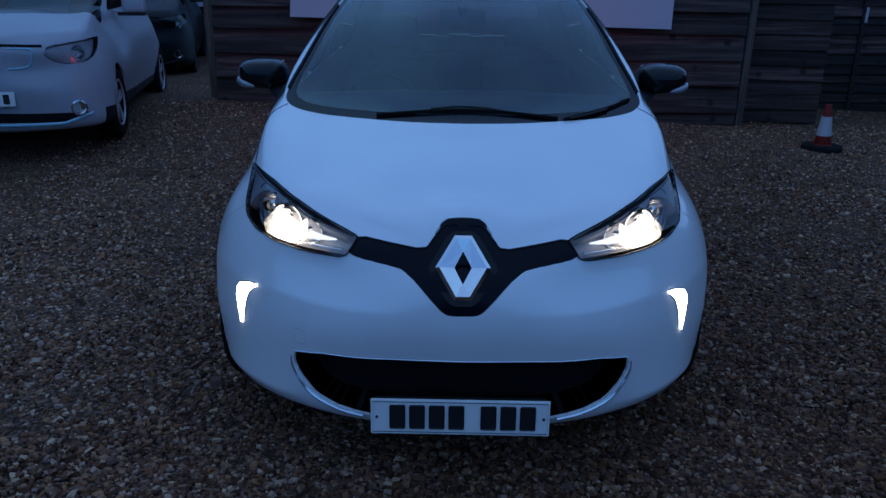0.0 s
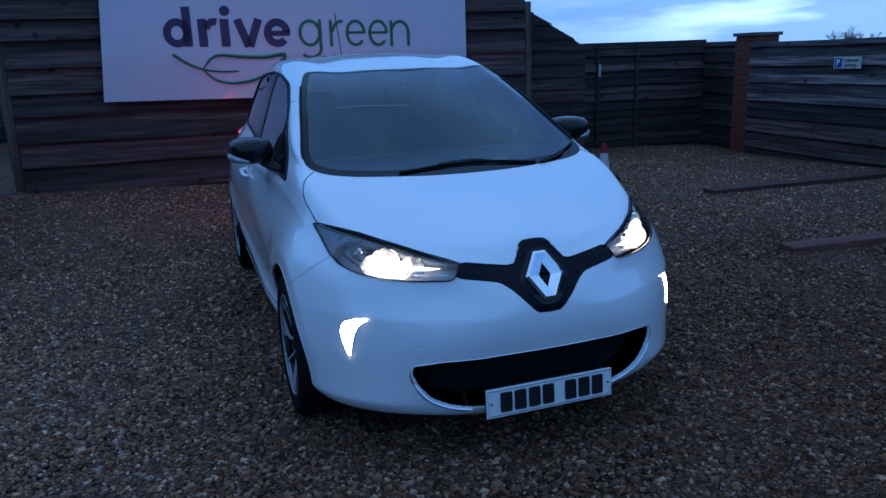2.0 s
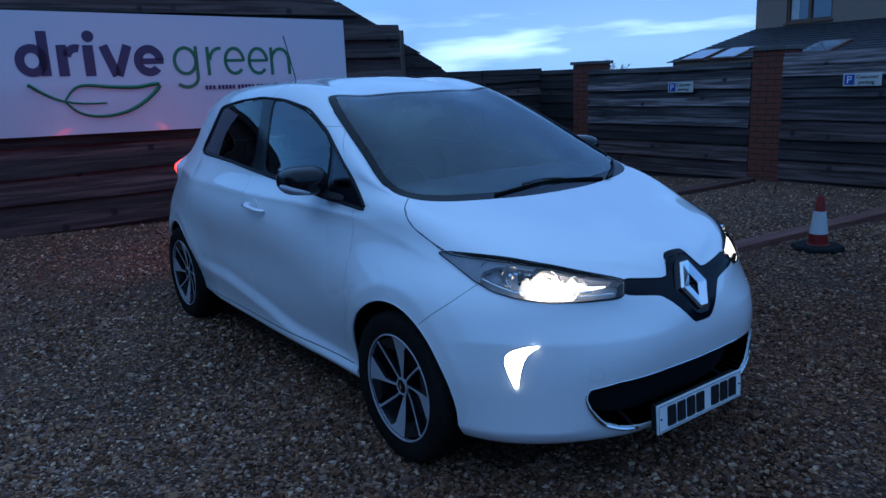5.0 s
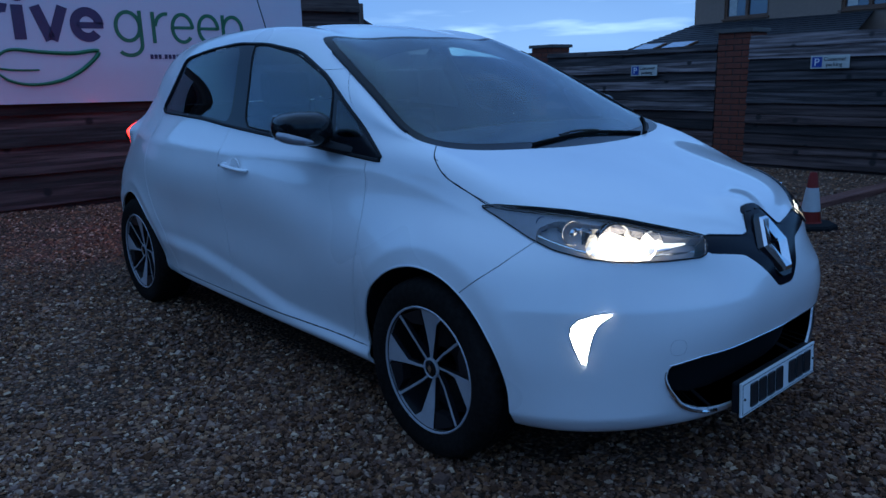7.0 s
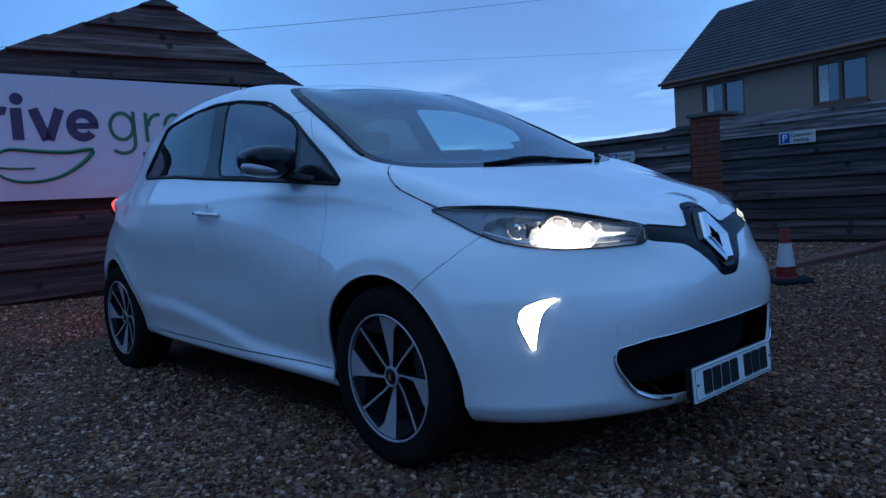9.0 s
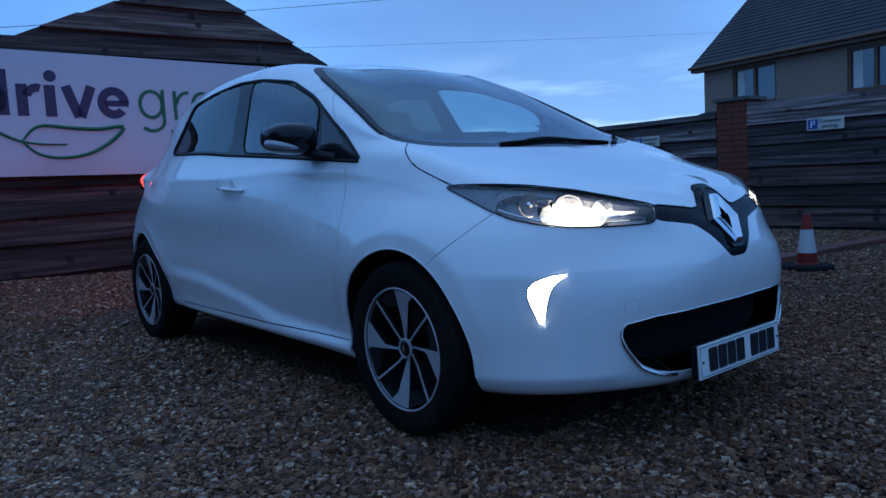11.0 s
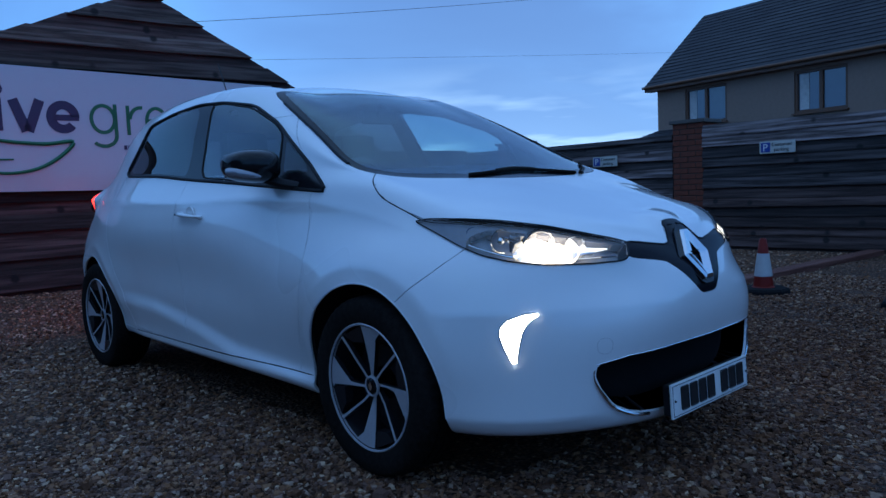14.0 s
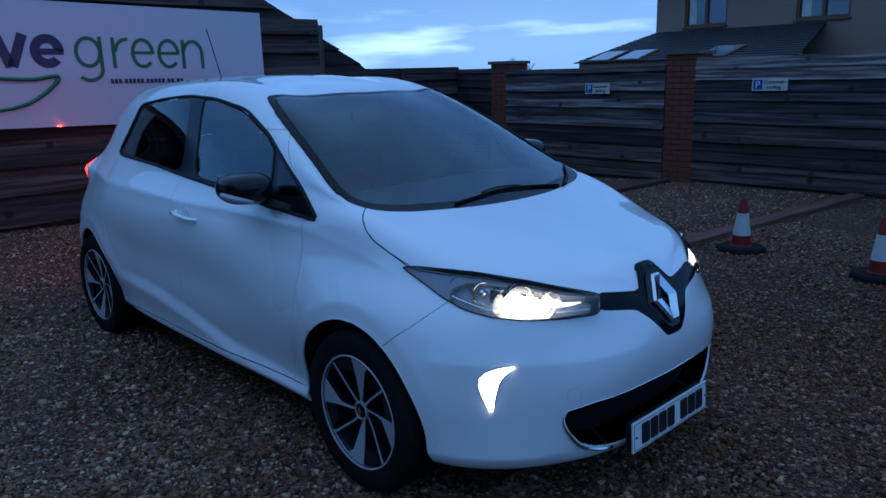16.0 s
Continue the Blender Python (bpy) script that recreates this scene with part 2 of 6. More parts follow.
M_ALLOY_DARK = plain("dark_alloy", (0.009, 0.009, 0.011), 0.4, 0.0, 0.1, 0.1, spec=0.3)
M_GLASS = solid_glass("windscreen_glass", (0.55, 0.76, 0.82))
M_TINT = solid_glass("tinted_glass", (0.09, 0.10, 0.11), 1.52)
M_SIDE = solid_glass("door_glass", (0.50, 0.66, 0.70), 1.52)
M_THIN = glazing("thin_tinted_glass", (0.30, 0.34, 0.36), 1.55)
M_HOUSING = plain("lamp_housing", (0.48, 0.47, 0.49), 0.35, 0.0, 0.3, 0.1)
M_LENS = glazing("lamp_lens", (0.93, 0.94, 0.95), 1.6)
M_BULB = lit_facets()
M_DRL = glowing("running_light", (0.88, 0.96, 1.0), 14.0)
M_TAIL = glowing("tail_light", (1.0, 0.03, 0.02), 6.0, (0.4, 0.01, 0.01))
M_TAIL_HOT = glowing("tail_filament", (1.0, 0.05, 0.03), 280.0, (0.4, 0.01, 0.01))
M_PLATE = plain("plate_white", (0.80, 0.80, 0.78), 0.35, 0.0, 0.3, 0.02)
M_INK = plain("ink", (0.012, 0.012, 0.014), 0.45)
M_SEAT = plain("seat_cloth", (0.022, 0.022, 0.025), 0.9, grain=0.3, scale=200.0, spec=0.1)
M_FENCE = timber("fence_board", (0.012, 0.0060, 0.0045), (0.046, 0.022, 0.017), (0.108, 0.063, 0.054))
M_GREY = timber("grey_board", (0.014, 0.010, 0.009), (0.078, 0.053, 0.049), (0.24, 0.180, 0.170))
M_POST = timber("post", (0.05, 0.033, 0.024), (0.13, 0.09, 0.065), (0.20, 0.15, 0.12), along=2)
M_BAULK = timber("red_timber", (0.045, 0.012, 0.008), (0.105, 0.030, 0.019), (0.125, 0.05, 0.036))
M_SIGN = plain("sign_white", (0.49, 0.49, 0.53), 0.35, 0.0, 0.9, 0.02, 5.0)
M_NAVY = plain("sign_navy", (0.030, 0.022, 0.07), 0.45)
M_GREEN = plain("sign_green", (0.008, 0.14, 0.055), 0.45)
M_BRICK = plain("brick", (0.165, 0.037, 0.018), 0.85, 0.0, 0.0, 0.35, 60.0, 0.5)
M_MORTAR = plain("mortar", (0.045, 0.030, 0.024), 0.95, 0.0, 0.0, 0.2, 120.0, 0.4)
M_CAP = plain("concrete_cap", (0.10, 0.085, 0.075), 0.9, 0.0, 0.0, 0.25, 60.0, 0.4)
M_ORANGE = plain("cone_red", (0.17, 0.011, 0.007), 0.5, 0.0, 0.0, 0.15, 30.0, spec=0.2)
M_BASE = plain("cone_base", (0.010, 0.010, 0.011), 0.85, 0.0, 0.0, 0.3, 50.0, spec=0.12)
M_SLEEVE = plain("cone_sleeve", (0.44, 0.44, 0.44), 0.4, 0.0, 0.0, 0.06, 30.0)
M_RENDER = plain("house_render", (0.27, 0.17, 0.127), 0.95, 0.0, 0.0, 0.08, 8.0, 0.2)
M_SLATE = plain("slate", (0.019, 0.016, 0.019), 0.7, 0.0, 0.0, 0.35, 9.0, 0.3)
M_BROWN = plain("brown_frame", (0.13, 0.048, 0.020), 0.5)
M_PANE = plain("window_pane", (0.05, 0.06, 0.08), 0.04, 0.0, 1.0, 0.1, 3.0, spec=1.0)
M_CURTAIN = plain("curtain", (0.50, 0.48, 0.45), 0.9, grain=0.2, scale=8.0)
M_BLUE = plain("sign_blue", (0.015, 0.06, 0.30), 0.4)
M_CREAM = plain("sign_cream", (0.52, 0.50, 0.44), 0.45)
M_BARK = plain("bark", (0.045, 0.035, 0.03), 0.9)
M_DARKCAR = plain("dark_paint", (0.006, 0.007, 0.011), 0.45, 0.0, 0.0, 0.05, spec=0.25)
M_TRIM_BLUE = plain("pale_blue_trim", (0.22, 0.50, 0.62), 0.35, 0.0, 0.5, 0.03)
M_GROOVE = plain("wall_dark", (0.018, 0.013, 0.011), 0.95)
M_CLOSING = timber("closing_fence", (0.05, 0.038, 0.032), (0.12, 0.095, 0.08), (0.20, 0.16, 0.14))
M_CARD = plain("teal_card", (0.05, 0.50, 0.56), 0.5)
M_INDICATOR = plain("indicator_lens", (0.30, 0.30, 0.33), 0.22, 0.4, 0.4, 0.05)
M_PEARL = plain("pearl_paint", (0.33, 0.335, 0.37), 0.35, 0.0, 0.2, 0.02, 9.0)
# darkest boards, for low rows, gate stiles and the return panel
M_NEAR_BLACK = timber("near_black_board", (0.006, 0.004, 0.0035), (0.026, 0.015, 0.011), (0.05, 0.035, 0.028))
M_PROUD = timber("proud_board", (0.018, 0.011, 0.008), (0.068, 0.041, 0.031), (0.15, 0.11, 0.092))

from mathutils.bvhtree import BVHTree


# ---------------------------------------------------------------- mesh helpers
def mesh_of(name, verts, faces, mat, smooth=False, normals=None):
    me = bpy.data.meshes.new(name)
    me.from_pydata([tuple(map(float, v)) for v in verts], [], [tuple(map(int, f)) for f in faces])
    me.materials.append(mat)
    if smooth:
        me.shade_smooth()
    if normals is not None:
        me.normals_split_custom_set_from_vertices([tuple(map(float, n)) for n in normals])
    me.update()
    return me


def put(name, me, parent=None, label="", m=None):
    ob = new(name, me)
    ob.parent = parent
    if m is not None:
        ob.matrix_basis = m
    return tagged(ob, label)


def part(name, bm, mat, parent=None, label="", smooth=False, m=None):
    """Links a bmesh as one mesh object under a thing or a part."""
    me = bpy.data.meshes.new(name)
    bmesh.ops.recalc_face_normals(bm, faces=bm.faces)
    bm.to_mesh(me)
    bm.free()
    me.materials.append(mat)
    if smooth:
        me.shade_smooth()
        me.set_sharp_from_angle(angle=radians(38))
    return put(name, me, parent, label, m)


def thing(name, m, label, category, group="", kind=""):
    ob = new(name)
    ob.matrix_basis = m
    ob.empty_display_size = 0.1
    return tagged(ob, label, category, group, kind)


def box(size, at=(0, 0, 0), bevel=0.0, turn=None, bm=None, segments=2):
    bm = bm or bmesh.new()
    m = Matrix.Translation(at) @ (turn or Matrix()) @ Matrix.Diagonal((*size, 1))
    vs = bmesh.ops.create_cube(bm, size=1.0, matrix=m)["verts"]
    if bevel:
        es = list({e for v in vs for e in v.link_edges})
        bmesh.ops.bevel(bm, geom=es, offset=bevel, segments=segments, affect="EDGES", profile=0.6)
    return bm


def lathe(profile, steps=32, axis="z", bm=None, at=(0, 0, 0)):
    """Turns (radius, height) pairs about an axis."""
    bm = bm or bmesh.new()
    rings = []
    for r, h in profile:
        ring = []
        for k in range(steps):
            a = 2 * math.pi * k / steps
            p = (r * math.cos(a), r * math.sin(a), h) if axis == "z" else (h, r * math.cos(a), r * math.sin(a))
            ring.append(bm.verts.new(Vector(p) + Vector(at)))
        rings.append(ring)
    for a, b in zip(rings, rings[1:]):
        for k in range(steps):
            bm.faces.new((a[k], a[(k + 1) % steps], b[(k + 1) % steps], b[k]))
    bmesh.ops.remove_doubles(bm, verts=bm.verts, dist=1e-6)
    return bm


def prism(outline, depth, bm=None, m=None, bevel=0.0):
    """A flat outline (x, z) given depth along y, its front at y = 0."""
    bm = bm or bmesh.new()
    front = [bm.verts.new((x, 0, z)) for x, z in outline]
    behind = [bm.verts.new((x, depth, z)) for x, z in outline]
    n = len(outline)
    bm.faces.new(front)
    bm.faces.new(behind[::-1])
    for k in range(n):
        bm.faces.new((front[k], behind[k], behind[(k + 1) % n], front[(k + 1) % n]))
    if m is not None:
        bmesh.ops.transform(bm, matrix=m, verts=front + behind)
    return bm


def tube(points, radius, sides=8, bm=None, closed=False, flat=1.0):
    """A rounded bar swept along points; radius may be one number or one for each point."""
    bm = bm or bmesh.new()
    pts = [Vector(p) for p in points]
    n, rings = len(pts), []
    for i, p in enumerate(pts):
        ahead = (pts[(i + 1) % n] if closed else pts[min(i + 1, n - 1)]) - (pts[i - 1] if closed or i else pts[0])
        q = ahead.to_track_quat("Z", "Y")
        r = radius[i] if isinstance(radius, (list, tuple)) else radius
        rings.append([bm.verts.new(p + q @ Vector((r * math.cos(2 * math.pi * k / sides), flat * r * math.sin(2 * math.pi * k / sides), 0))) for k in range(sides)])
    for i in range(n if closed else n - 1):
        a, b = rings[i], rings[(i + 1) % n]
        for k in range(sides):
            bm.faces.new((a[k], a[(k + 1) % sides], b[(k + 1) % sides], b[k]))
    if not closed:
        bm.faces.new(rings[0][::-1])
        bm.faces.new(rings[-1])
    return bm


def bent(points, n=24, closed=False):
    """A smooth line through a few points."""
    P = [Vector(p) for p in points]
    out, m = [], len(P)
    for i in range(m if closed else m - 1):
        a, b, c, d = (P[(i + k) % m] if closed else P[min(max(i + k, 0), m - 1)] for k in (-1, 0, 1, 2))
        for k in range(n // m + 1):
            t = k / (n // m + 1)
            out.append(0.5 * ((2 * b) + (c - a) * t + (2 * a - 5 * b + 4 * c - d) * t * t + (3 * b - a - 3 * c + d) * t ** 3))
    if not closed:
        out.append(P[-1])
    return out


def smooth_step(a, b, x):
    t = np.clip((x - a) / (b - a), 0, 1)
    return t * t * (3 - 2 * t)


def ground_z(x, y):
    """The yard rises a little behind the car and falls towards the far corner."""
    return smooth_step(2.2, 6.2, np.asarray(y, float)) * (0.11 - 0.032 * np.clip(x, -4.5, 8.0))


# ---------------------------------------------------------------- ground
def ground():
    xs = np.unique(np.r_[-2000, -400, -100, -30, np.arange(-12, 12.01, 0.25), 30, 100, 400, 2000])
    ys = np.unique(np.r_[-2000, -400, -100, -30, np.arange(-8, 12.01, 0.25), 30, 100, 400, 2000])
    X, Y = np.meshgrid(xs, ys, indexing="ij")
    rng = np.random.default_rng(3)
    Z = ground_z(X, Y) + np.where((abs(X) < 12) & (Y < 12) & (Y > -8), rng.normal(0, 0.004, X.shape), 0)
    n, m = X.shape
    idx = np.arange(n * m).reshape(n, m)
    faces = np.stack([idx[:-1, :-1], idx[1:, :-1], idx[1:, 1:], idx[:-1, 1:]], -1).reshape(-1, 4)
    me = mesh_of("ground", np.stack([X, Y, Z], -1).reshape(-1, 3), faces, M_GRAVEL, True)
    tagged(put("ground", me), "yard of loose brown and buff gravel", "gravel yard", kind="structure")


def stones():
    """Loose stones over the part of the yard that the walk passes."""
    rng = np.random.default_rng(11)
    spots = []
    for x0, x1, y0, y1, per in ((-2.6, 2.6, -2.2, 1.2, 5600), (-2.6, 4.6, 1.2, 3.0, 2400), (2.6, 5.0, -2.0, 1.2, 2600), (-3.4, 5.5, 3.0, 6.0, 1100), (-3.4, -2.6, -2.2, 3.0, 2200), (4.6, 7.0, 1.0, 6.0, 600), (-2.0, 7.2, 6.0, 7.6, 420)):
        n = int((x1 - x0) * (y1 - y0) * per)
        spots.append(np.c_[rng.uniform(x0, x1, n), rng.uniform(y0, y1, n)])
    # thinning out away from the middle of the yard
    wide = np.c_[rng.uniform(-7, 7.0, 62000), rng.uniform(-6.5, 3.0, 62000)]
    out = np.hypot(np.maximum(abs(wide[:, 0] - 0.8) - 2.6, 0), np.maximum(-1.9 - wide[:, 1], 0))
    spots.append(wide[(out > 0.02) & (rng.random(len(wide)) < np.exp(-out / 1.6))])
    P = np.concatenate(spots)
    fade = np.clip((P[:, 1] + 2.2) / 0.5, 0.25, 1) * np.clip((P[:, 0] + 3.4) / 0.6, 0.3, 1)
    P = P[(rng.random(len(P)) < fade) | (P[:, 1] < -2.2) | (P[:, 0] < -3.4)]
    P = P[~((abs(P[:, 0]) < 0.6) & (P[:, 1] > -0.35) & (P[:, 1] < 3.0))]
    n = len(P)
    unit = np.array([(-0.8, -0.7, -0.6), (0.7, -0.8, -0.6), (0.8, 0.7, -0.6), (-0.7, 0.8, -0.6), (-0.6, -0.5, 0.55), (0.55, -0.6, 0.6), (0.6, 0.5, 0.55), (-0.5, 0.6, 0.6)])
    quad_ = np.array([(3, 2, 1, 0), (4, 5, 6, 7), (0, 1, 5, 4), (1, 2, 6, 5), (2, 3, 7, 6), (3, 0, 4, 7)])
    r = rng.lognormal(math.log(0.0090), 0.26, n)
    V = unit[None] * (r[:, None] * (rng.uniform(0.70, 1.45, (n, 3)) * (1.08, 0.92, 0.66)))[:, None] * rng.uniform(0.62, 1.25, (n, 8, 1))
    a, b = rng.uniform(0, 2 * math.pi, n), rng.normal(0, 0.42, n)
    c, s, cb, sb = np.cos(a), np.sin(a), np.cos(b), np.sin(b)
    x, y, z = V[..., 0], V[..., 1] * cb[:, None] - V[..., 2] * sb[:, None], V[..., 1] * sb[:, None] + V[..., 2] * cb[:, None]
    V = np.stack([x * c[:, None] - y * s[:, None], x * s[:, None] + y * c[:, None], z], -1)
    V += np.c_[P, ground_z(P[:, 0], P[:, 1]) + r * 0.35][:, None]
    F = (quad_[None] + 8 * np.arange(n)[:, None, None]).reshape(-1, 4)
    me = bpy.data.meshes.new("gravel_stones")
    me.vertices.add(8 * n)
    me.vertices.foreach_set("co", V.reshape(-1).astype(np.float32))
    me.loops.add(F.size)
    me.loops.foreach_set("vertex_index", F.reshape(-1).astype(np.int32))
    me.polygons.add(len(F))
    me.polygons.foreach_set("loop_start", np.arange(0, F.size, 4, dtype=np.int32))
    me.polygons.foreach_set("use_smooth", np.zeros(len(F), dtype=bool))
    me.update()
    me.validate()
    me.materials.append(M_STONE)
    tagged(put("gravel_stones", me), "loose angular flint stones lying on the yard", "gravel", kind="stuff")


ground()
stones()

# ---------------------------------------------------------------- boarded walls and fences
WALL = pose(-1.797, 6.035, 0, 0, 0, -3.43)      # along the back wall; the sign's lower corner stands at its origin
rng_b = random.Random(5)


def board(length0, length1, height, thick, m, mat, parent, seed, axis=0, z0=0.0):
    """One sawn board with a wavy edge; it may be longer at its foot (length0 = (from, to)) than at its head."""
    r = random.Random(seed)
    (a0, b0), (a1, b1) = length0, length1
    n = max(3, int((b0 - a0) / 0.45))
    verts, faces = [], []
    ph, amp = r.uniform(0, 6), r.uniform(0.002, 0.009)
    for k in range(n + 1):
        t = k / n
        xb, xt = a0 + (b0 - a0) * t, a1 + (b1 - a1) * t
        wave = amp * math.sin(ph + xb * 2.1) + r.uniform(-0.003, 0.003)
        zb, zt = z0 + wave, z0 + height + amp * math.sin(ph * 2 + xt * 1.7) + r.uniform(-0.003, 0.003)
        lean = 0.026
        for x, y, z in ((xb, -thick - lean, zb), (xb, -lean, zb), (xt, 0.0, zt), (xt, -thick, zt), (xt, -thick - 0.002, zt - 0.006), (xb, -thick - lean - 0.001, zb + 0.006)):
            verts.append((x, y, z) if axis == 0 else (y, x, z))
    for k in range(n):
        a, b = 6 * k, 6 * k + 6
        for i, j in ((0, 1), (1, 2), (2, 3), (3, 4), (4, 5), (5, 0)):
            faces.append((a + i, a + j, b + j, b + i))
    faces += [tuple(range(6)), tuple(range(6 * n + 5, 6 * n - 1, -1))]
    bm = bmesh.new()
    vs = [bm.verts.new(v) for v in verts]
    for f in faces:
        bm.faces.new([vs[i] for i in f])
    return part("board", bm, mat, parent, m=m)


GABLE = [(1.04, 2.43), (2.85, 3.185), (4.74, 2.155)]


def gable_span(z):
    (xa, za), (xp, zp), (xb, zb) = GABLE
    left = xa + (xp - xa) * (z - za) / (zp - za)
    right = xp + (xb - xp) * (zp - z) / (zp - zb)
    return left, max(right, left + 0.02)


def back_wall():
    wall = tagged(put("wall_back", prism_mesh([(-0.95, -0.2), (5.06, -0.2), (5.06, 2.10), (4.70, 2.12), (2.85, 3.145), (1.07, 2.40), (-0.95, 2.40)], 0.12, M_GROOVE), m=WALL @ pose(0, 0.14, 0)),
                  "dark boarded wall with a low gable behind the signboard", "wall", kind="structure")
    z, row = 0.02, 0
    while z < 3.14:
        h = rng_b.uniform(0.10, 0.165)
        top = min(z + h, 3.17)
        if z < 2.14:
            lo = (-0.93, 5.02)
            ends_low = ends_top = lo
            if top > 2.2:
                ends_top = ends_low = (-0.93, gable_span(max(z, 2.17))[1])
                ends_top = (-0.93, gable_span(top)[1])
        elif z < 2.36:
            ends_low, ends_top = (-0.93, gable_span(z)[1]), (-0.93, gable_span(min(top, 3.165))[1])
        else:
            ends_low, ends_top = gable_span(max(z, 2.45)), gable_span(top)
        cuts = [ends_low[0]]
        while ends_low[1] - cuts[-1] > 9:
            cuts.append(cuts[-1] + rng_b.uniform(1.7, 2.6))
        cuts.append(ends_low[1])
        for i in range(len(cuts) - 1):
            a0, b0 = cuts[i], cuts[i + 1] - (0.004 if i < len(cuts) - 2 else 0)
            a1 = a0 if i else ends_top[0]
            b1 = b0 if i < len(cuts) - 2 else ends_top[1]
            # recessed rows are coloured darker and proud rows paler, for the shade in gaps
            board((a0, b0), (max(a1, a0), max(min(b1, b0), max(a1, a0) + 0.03)), top - z - 0.006 + 0.02, (0.022, 0.05)[row % 2] + rng_b.uniform(0, 0.012), Matrix.Translation((0, -0.002, 0)), ((M_FENCE, M_PROUD) if z > 0.52 else (M_NEAR_BLACK, M_FENCE))[row % 2], wall, 1000 + 17 * row + i, z0=z)
        z, row = top, row + 1
    for x, h in ((-1.0, 2.36), (5.09, 2.14)):
        part("post", box((0.11, 0.11, h + 0.3), (x, 0.08, h / 2 - 0.15), 0.008), M_POST, wall, "weathered square fence post")


def prism_mesh(outline, depth, mat):
    bm = prism(outline, depth)
    bmesh.ops.recalc_face_normals(bm, faces=bm.faces)
    me = bpy.data.meshes.new("prism")
    bm.to_mesh(me)
    bm.free()
    me.materials.append(mat)
    return me


def shed_flank():
    """The gabled building carries on behind the end of the back wall."""
    m = WALL @ pose(0, 0.55, 0)
    line = lambda z: 4.61 + (2.42 - z) / 0.57
    wall = tagged(put("wall_shed", prism_mesh([(4.2, -0.3), (6.05, -0.3), (6.05, line_z(6.05)), (4.5, line_z(4.5)), (4.2, 2.2)], 2.2, M_GROOVE), m=m),
                  "dark boarded end of the gabled building beyond the post", "wall", kind="structure")
    z, row = 0.0, 0
    while z < 2.3:
        h = rng_b.uniform(0.15, 0.19)
        board((4.6, min(6.1, line(z))), (4.6, min(6.1, line(z + h))), h + 0.01, 0.025, Matrix.Translation((0, -0.002, 0)), M_FENCE, wall, 3000 + row, z0=z)
        z, row = z + h, row + 1


def line_z(x):
    return 2.42 - 0.57 * (x - 4.61)


def fence_run(name, a, b, top, label, mat, seed, foot=-0.14, row_h=0.128, low_mat=None):
    """A run of overlapping horizontal boards from a to b (plan), facing the yard on its right hand side."""
    d = Vector((b[0] - a[0], b[1] - a[1], 0))
    ang = math.degrees(math.atan2(d.y, d.x))
    m = pose(a[0], a[1], 0, 0, 0, ang)
    wall = tagged(put(name, prism_mesh([(0, foot), (d.length, foot), (d.length, top - 0.03), (0, top - 0.03)], 0.05, M_GROOVE), m=m @ pose(0, 0.0, 0)), label, "fence", kind="structure")
    r = random.Random(seed)
    z, row = foot, 0
    while z < top - 0.03:
        h = min(r.uniform(row_h * 0.82, row_h * 1.15), top - z)
        cuts = [0.0]
        while d.length - cuts[-1] > 9:
            cuts.append(cuts[-1] + r.uniform(1.6, 3.4))
        cuts.append(d.length)
        for i in range(len(cuts) - 1):
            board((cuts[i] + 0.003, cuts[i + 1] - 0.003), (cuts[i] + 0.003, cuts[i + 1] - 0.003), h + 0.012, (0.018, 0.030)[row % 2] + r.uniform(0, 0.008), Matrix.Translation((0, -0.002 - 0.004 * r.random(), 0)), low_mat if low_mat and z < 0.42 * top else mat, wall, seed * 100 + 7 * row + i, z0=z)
        z, row = z + h, row + 1
    return wall, m, d.length


def brick_pillar(x, y, top, foot, n=0):
    pillar = thing("brick_pillar", pose(x, y, 0), "red brick gate pillar with a dark coping slab between fence panels", "brick pillar", "fence pillars")
    w = 0.44
    course = (top - 0.05 - foot) / round((top - 0.05 - foot) / 0.075)
    part("mortar_core", box((w - 0.012, w - 0.012, top - 0.05 - foot), (0, 0, (top - 0.05 + foot) / 2)), M_MORTAR, pillar, "pale mortar")
    full = (0.2125, 0.1025, 0.065)
    me = bpy.data.meshes.new("brick")
    bm = box(full, bevel=0.004, segments=1)
    bm.to_mesh(me)
    bm.free()
    me.materials.append(M_BRICK)
    r = random.Random(int(y * 10))
    k, z = 0, foot
    while z + course < top - 0.045:
        off = (w - 0.1025) / 2
        run = [(-0.1125, -off, 0), (0.1125, -off, 0), (-0.1125, off, 0), (0.1125, off, 0), (off, 0, 90), (-off, 0, 90)]
        for bx, by, turn in run:
            if k % 2:
                bx, by, turn = by, bx, 90 - turn
            put("brick", me, pillar, m=pose(bx + r.uniform(-0.0015, 0.0015), by + r.uniform(-0.0015, 0.0015), z + course / 2, 0, 0, turn))
        z, k = z + course, k + 1
    part("coping_slab", box((w + 0.07, w + 0.07, 0.05), (0, 0, top - 0.025), 0.008), M_CAP, pillar, "dark weathered coping slab")


back_wall()
shed_flank()
far_fence, _, _ = fence_run("fence_far", (4.5, 7.85), (7.62, 7.75), 1.615, "weathered dark board fence across the far corner with a gate in it", M_FENCE, 21, -0.2, low_mat=M_NEAR_BLACK)
for gx in (1.01, 1.745):                       # the gate's stiles and its pale latch
    part("gate_stile", box((0.055, 0.03, 1.80), (gx, -0.068, 0.72), 0.005), M_NEAR_BLACK, far_fence)
part("gate_latch", box((0.035, 0.02, 0.20), (1.03, -0.092, 1.19), 0.008), M_SLEEVE, far_fence, "pale gate latch")
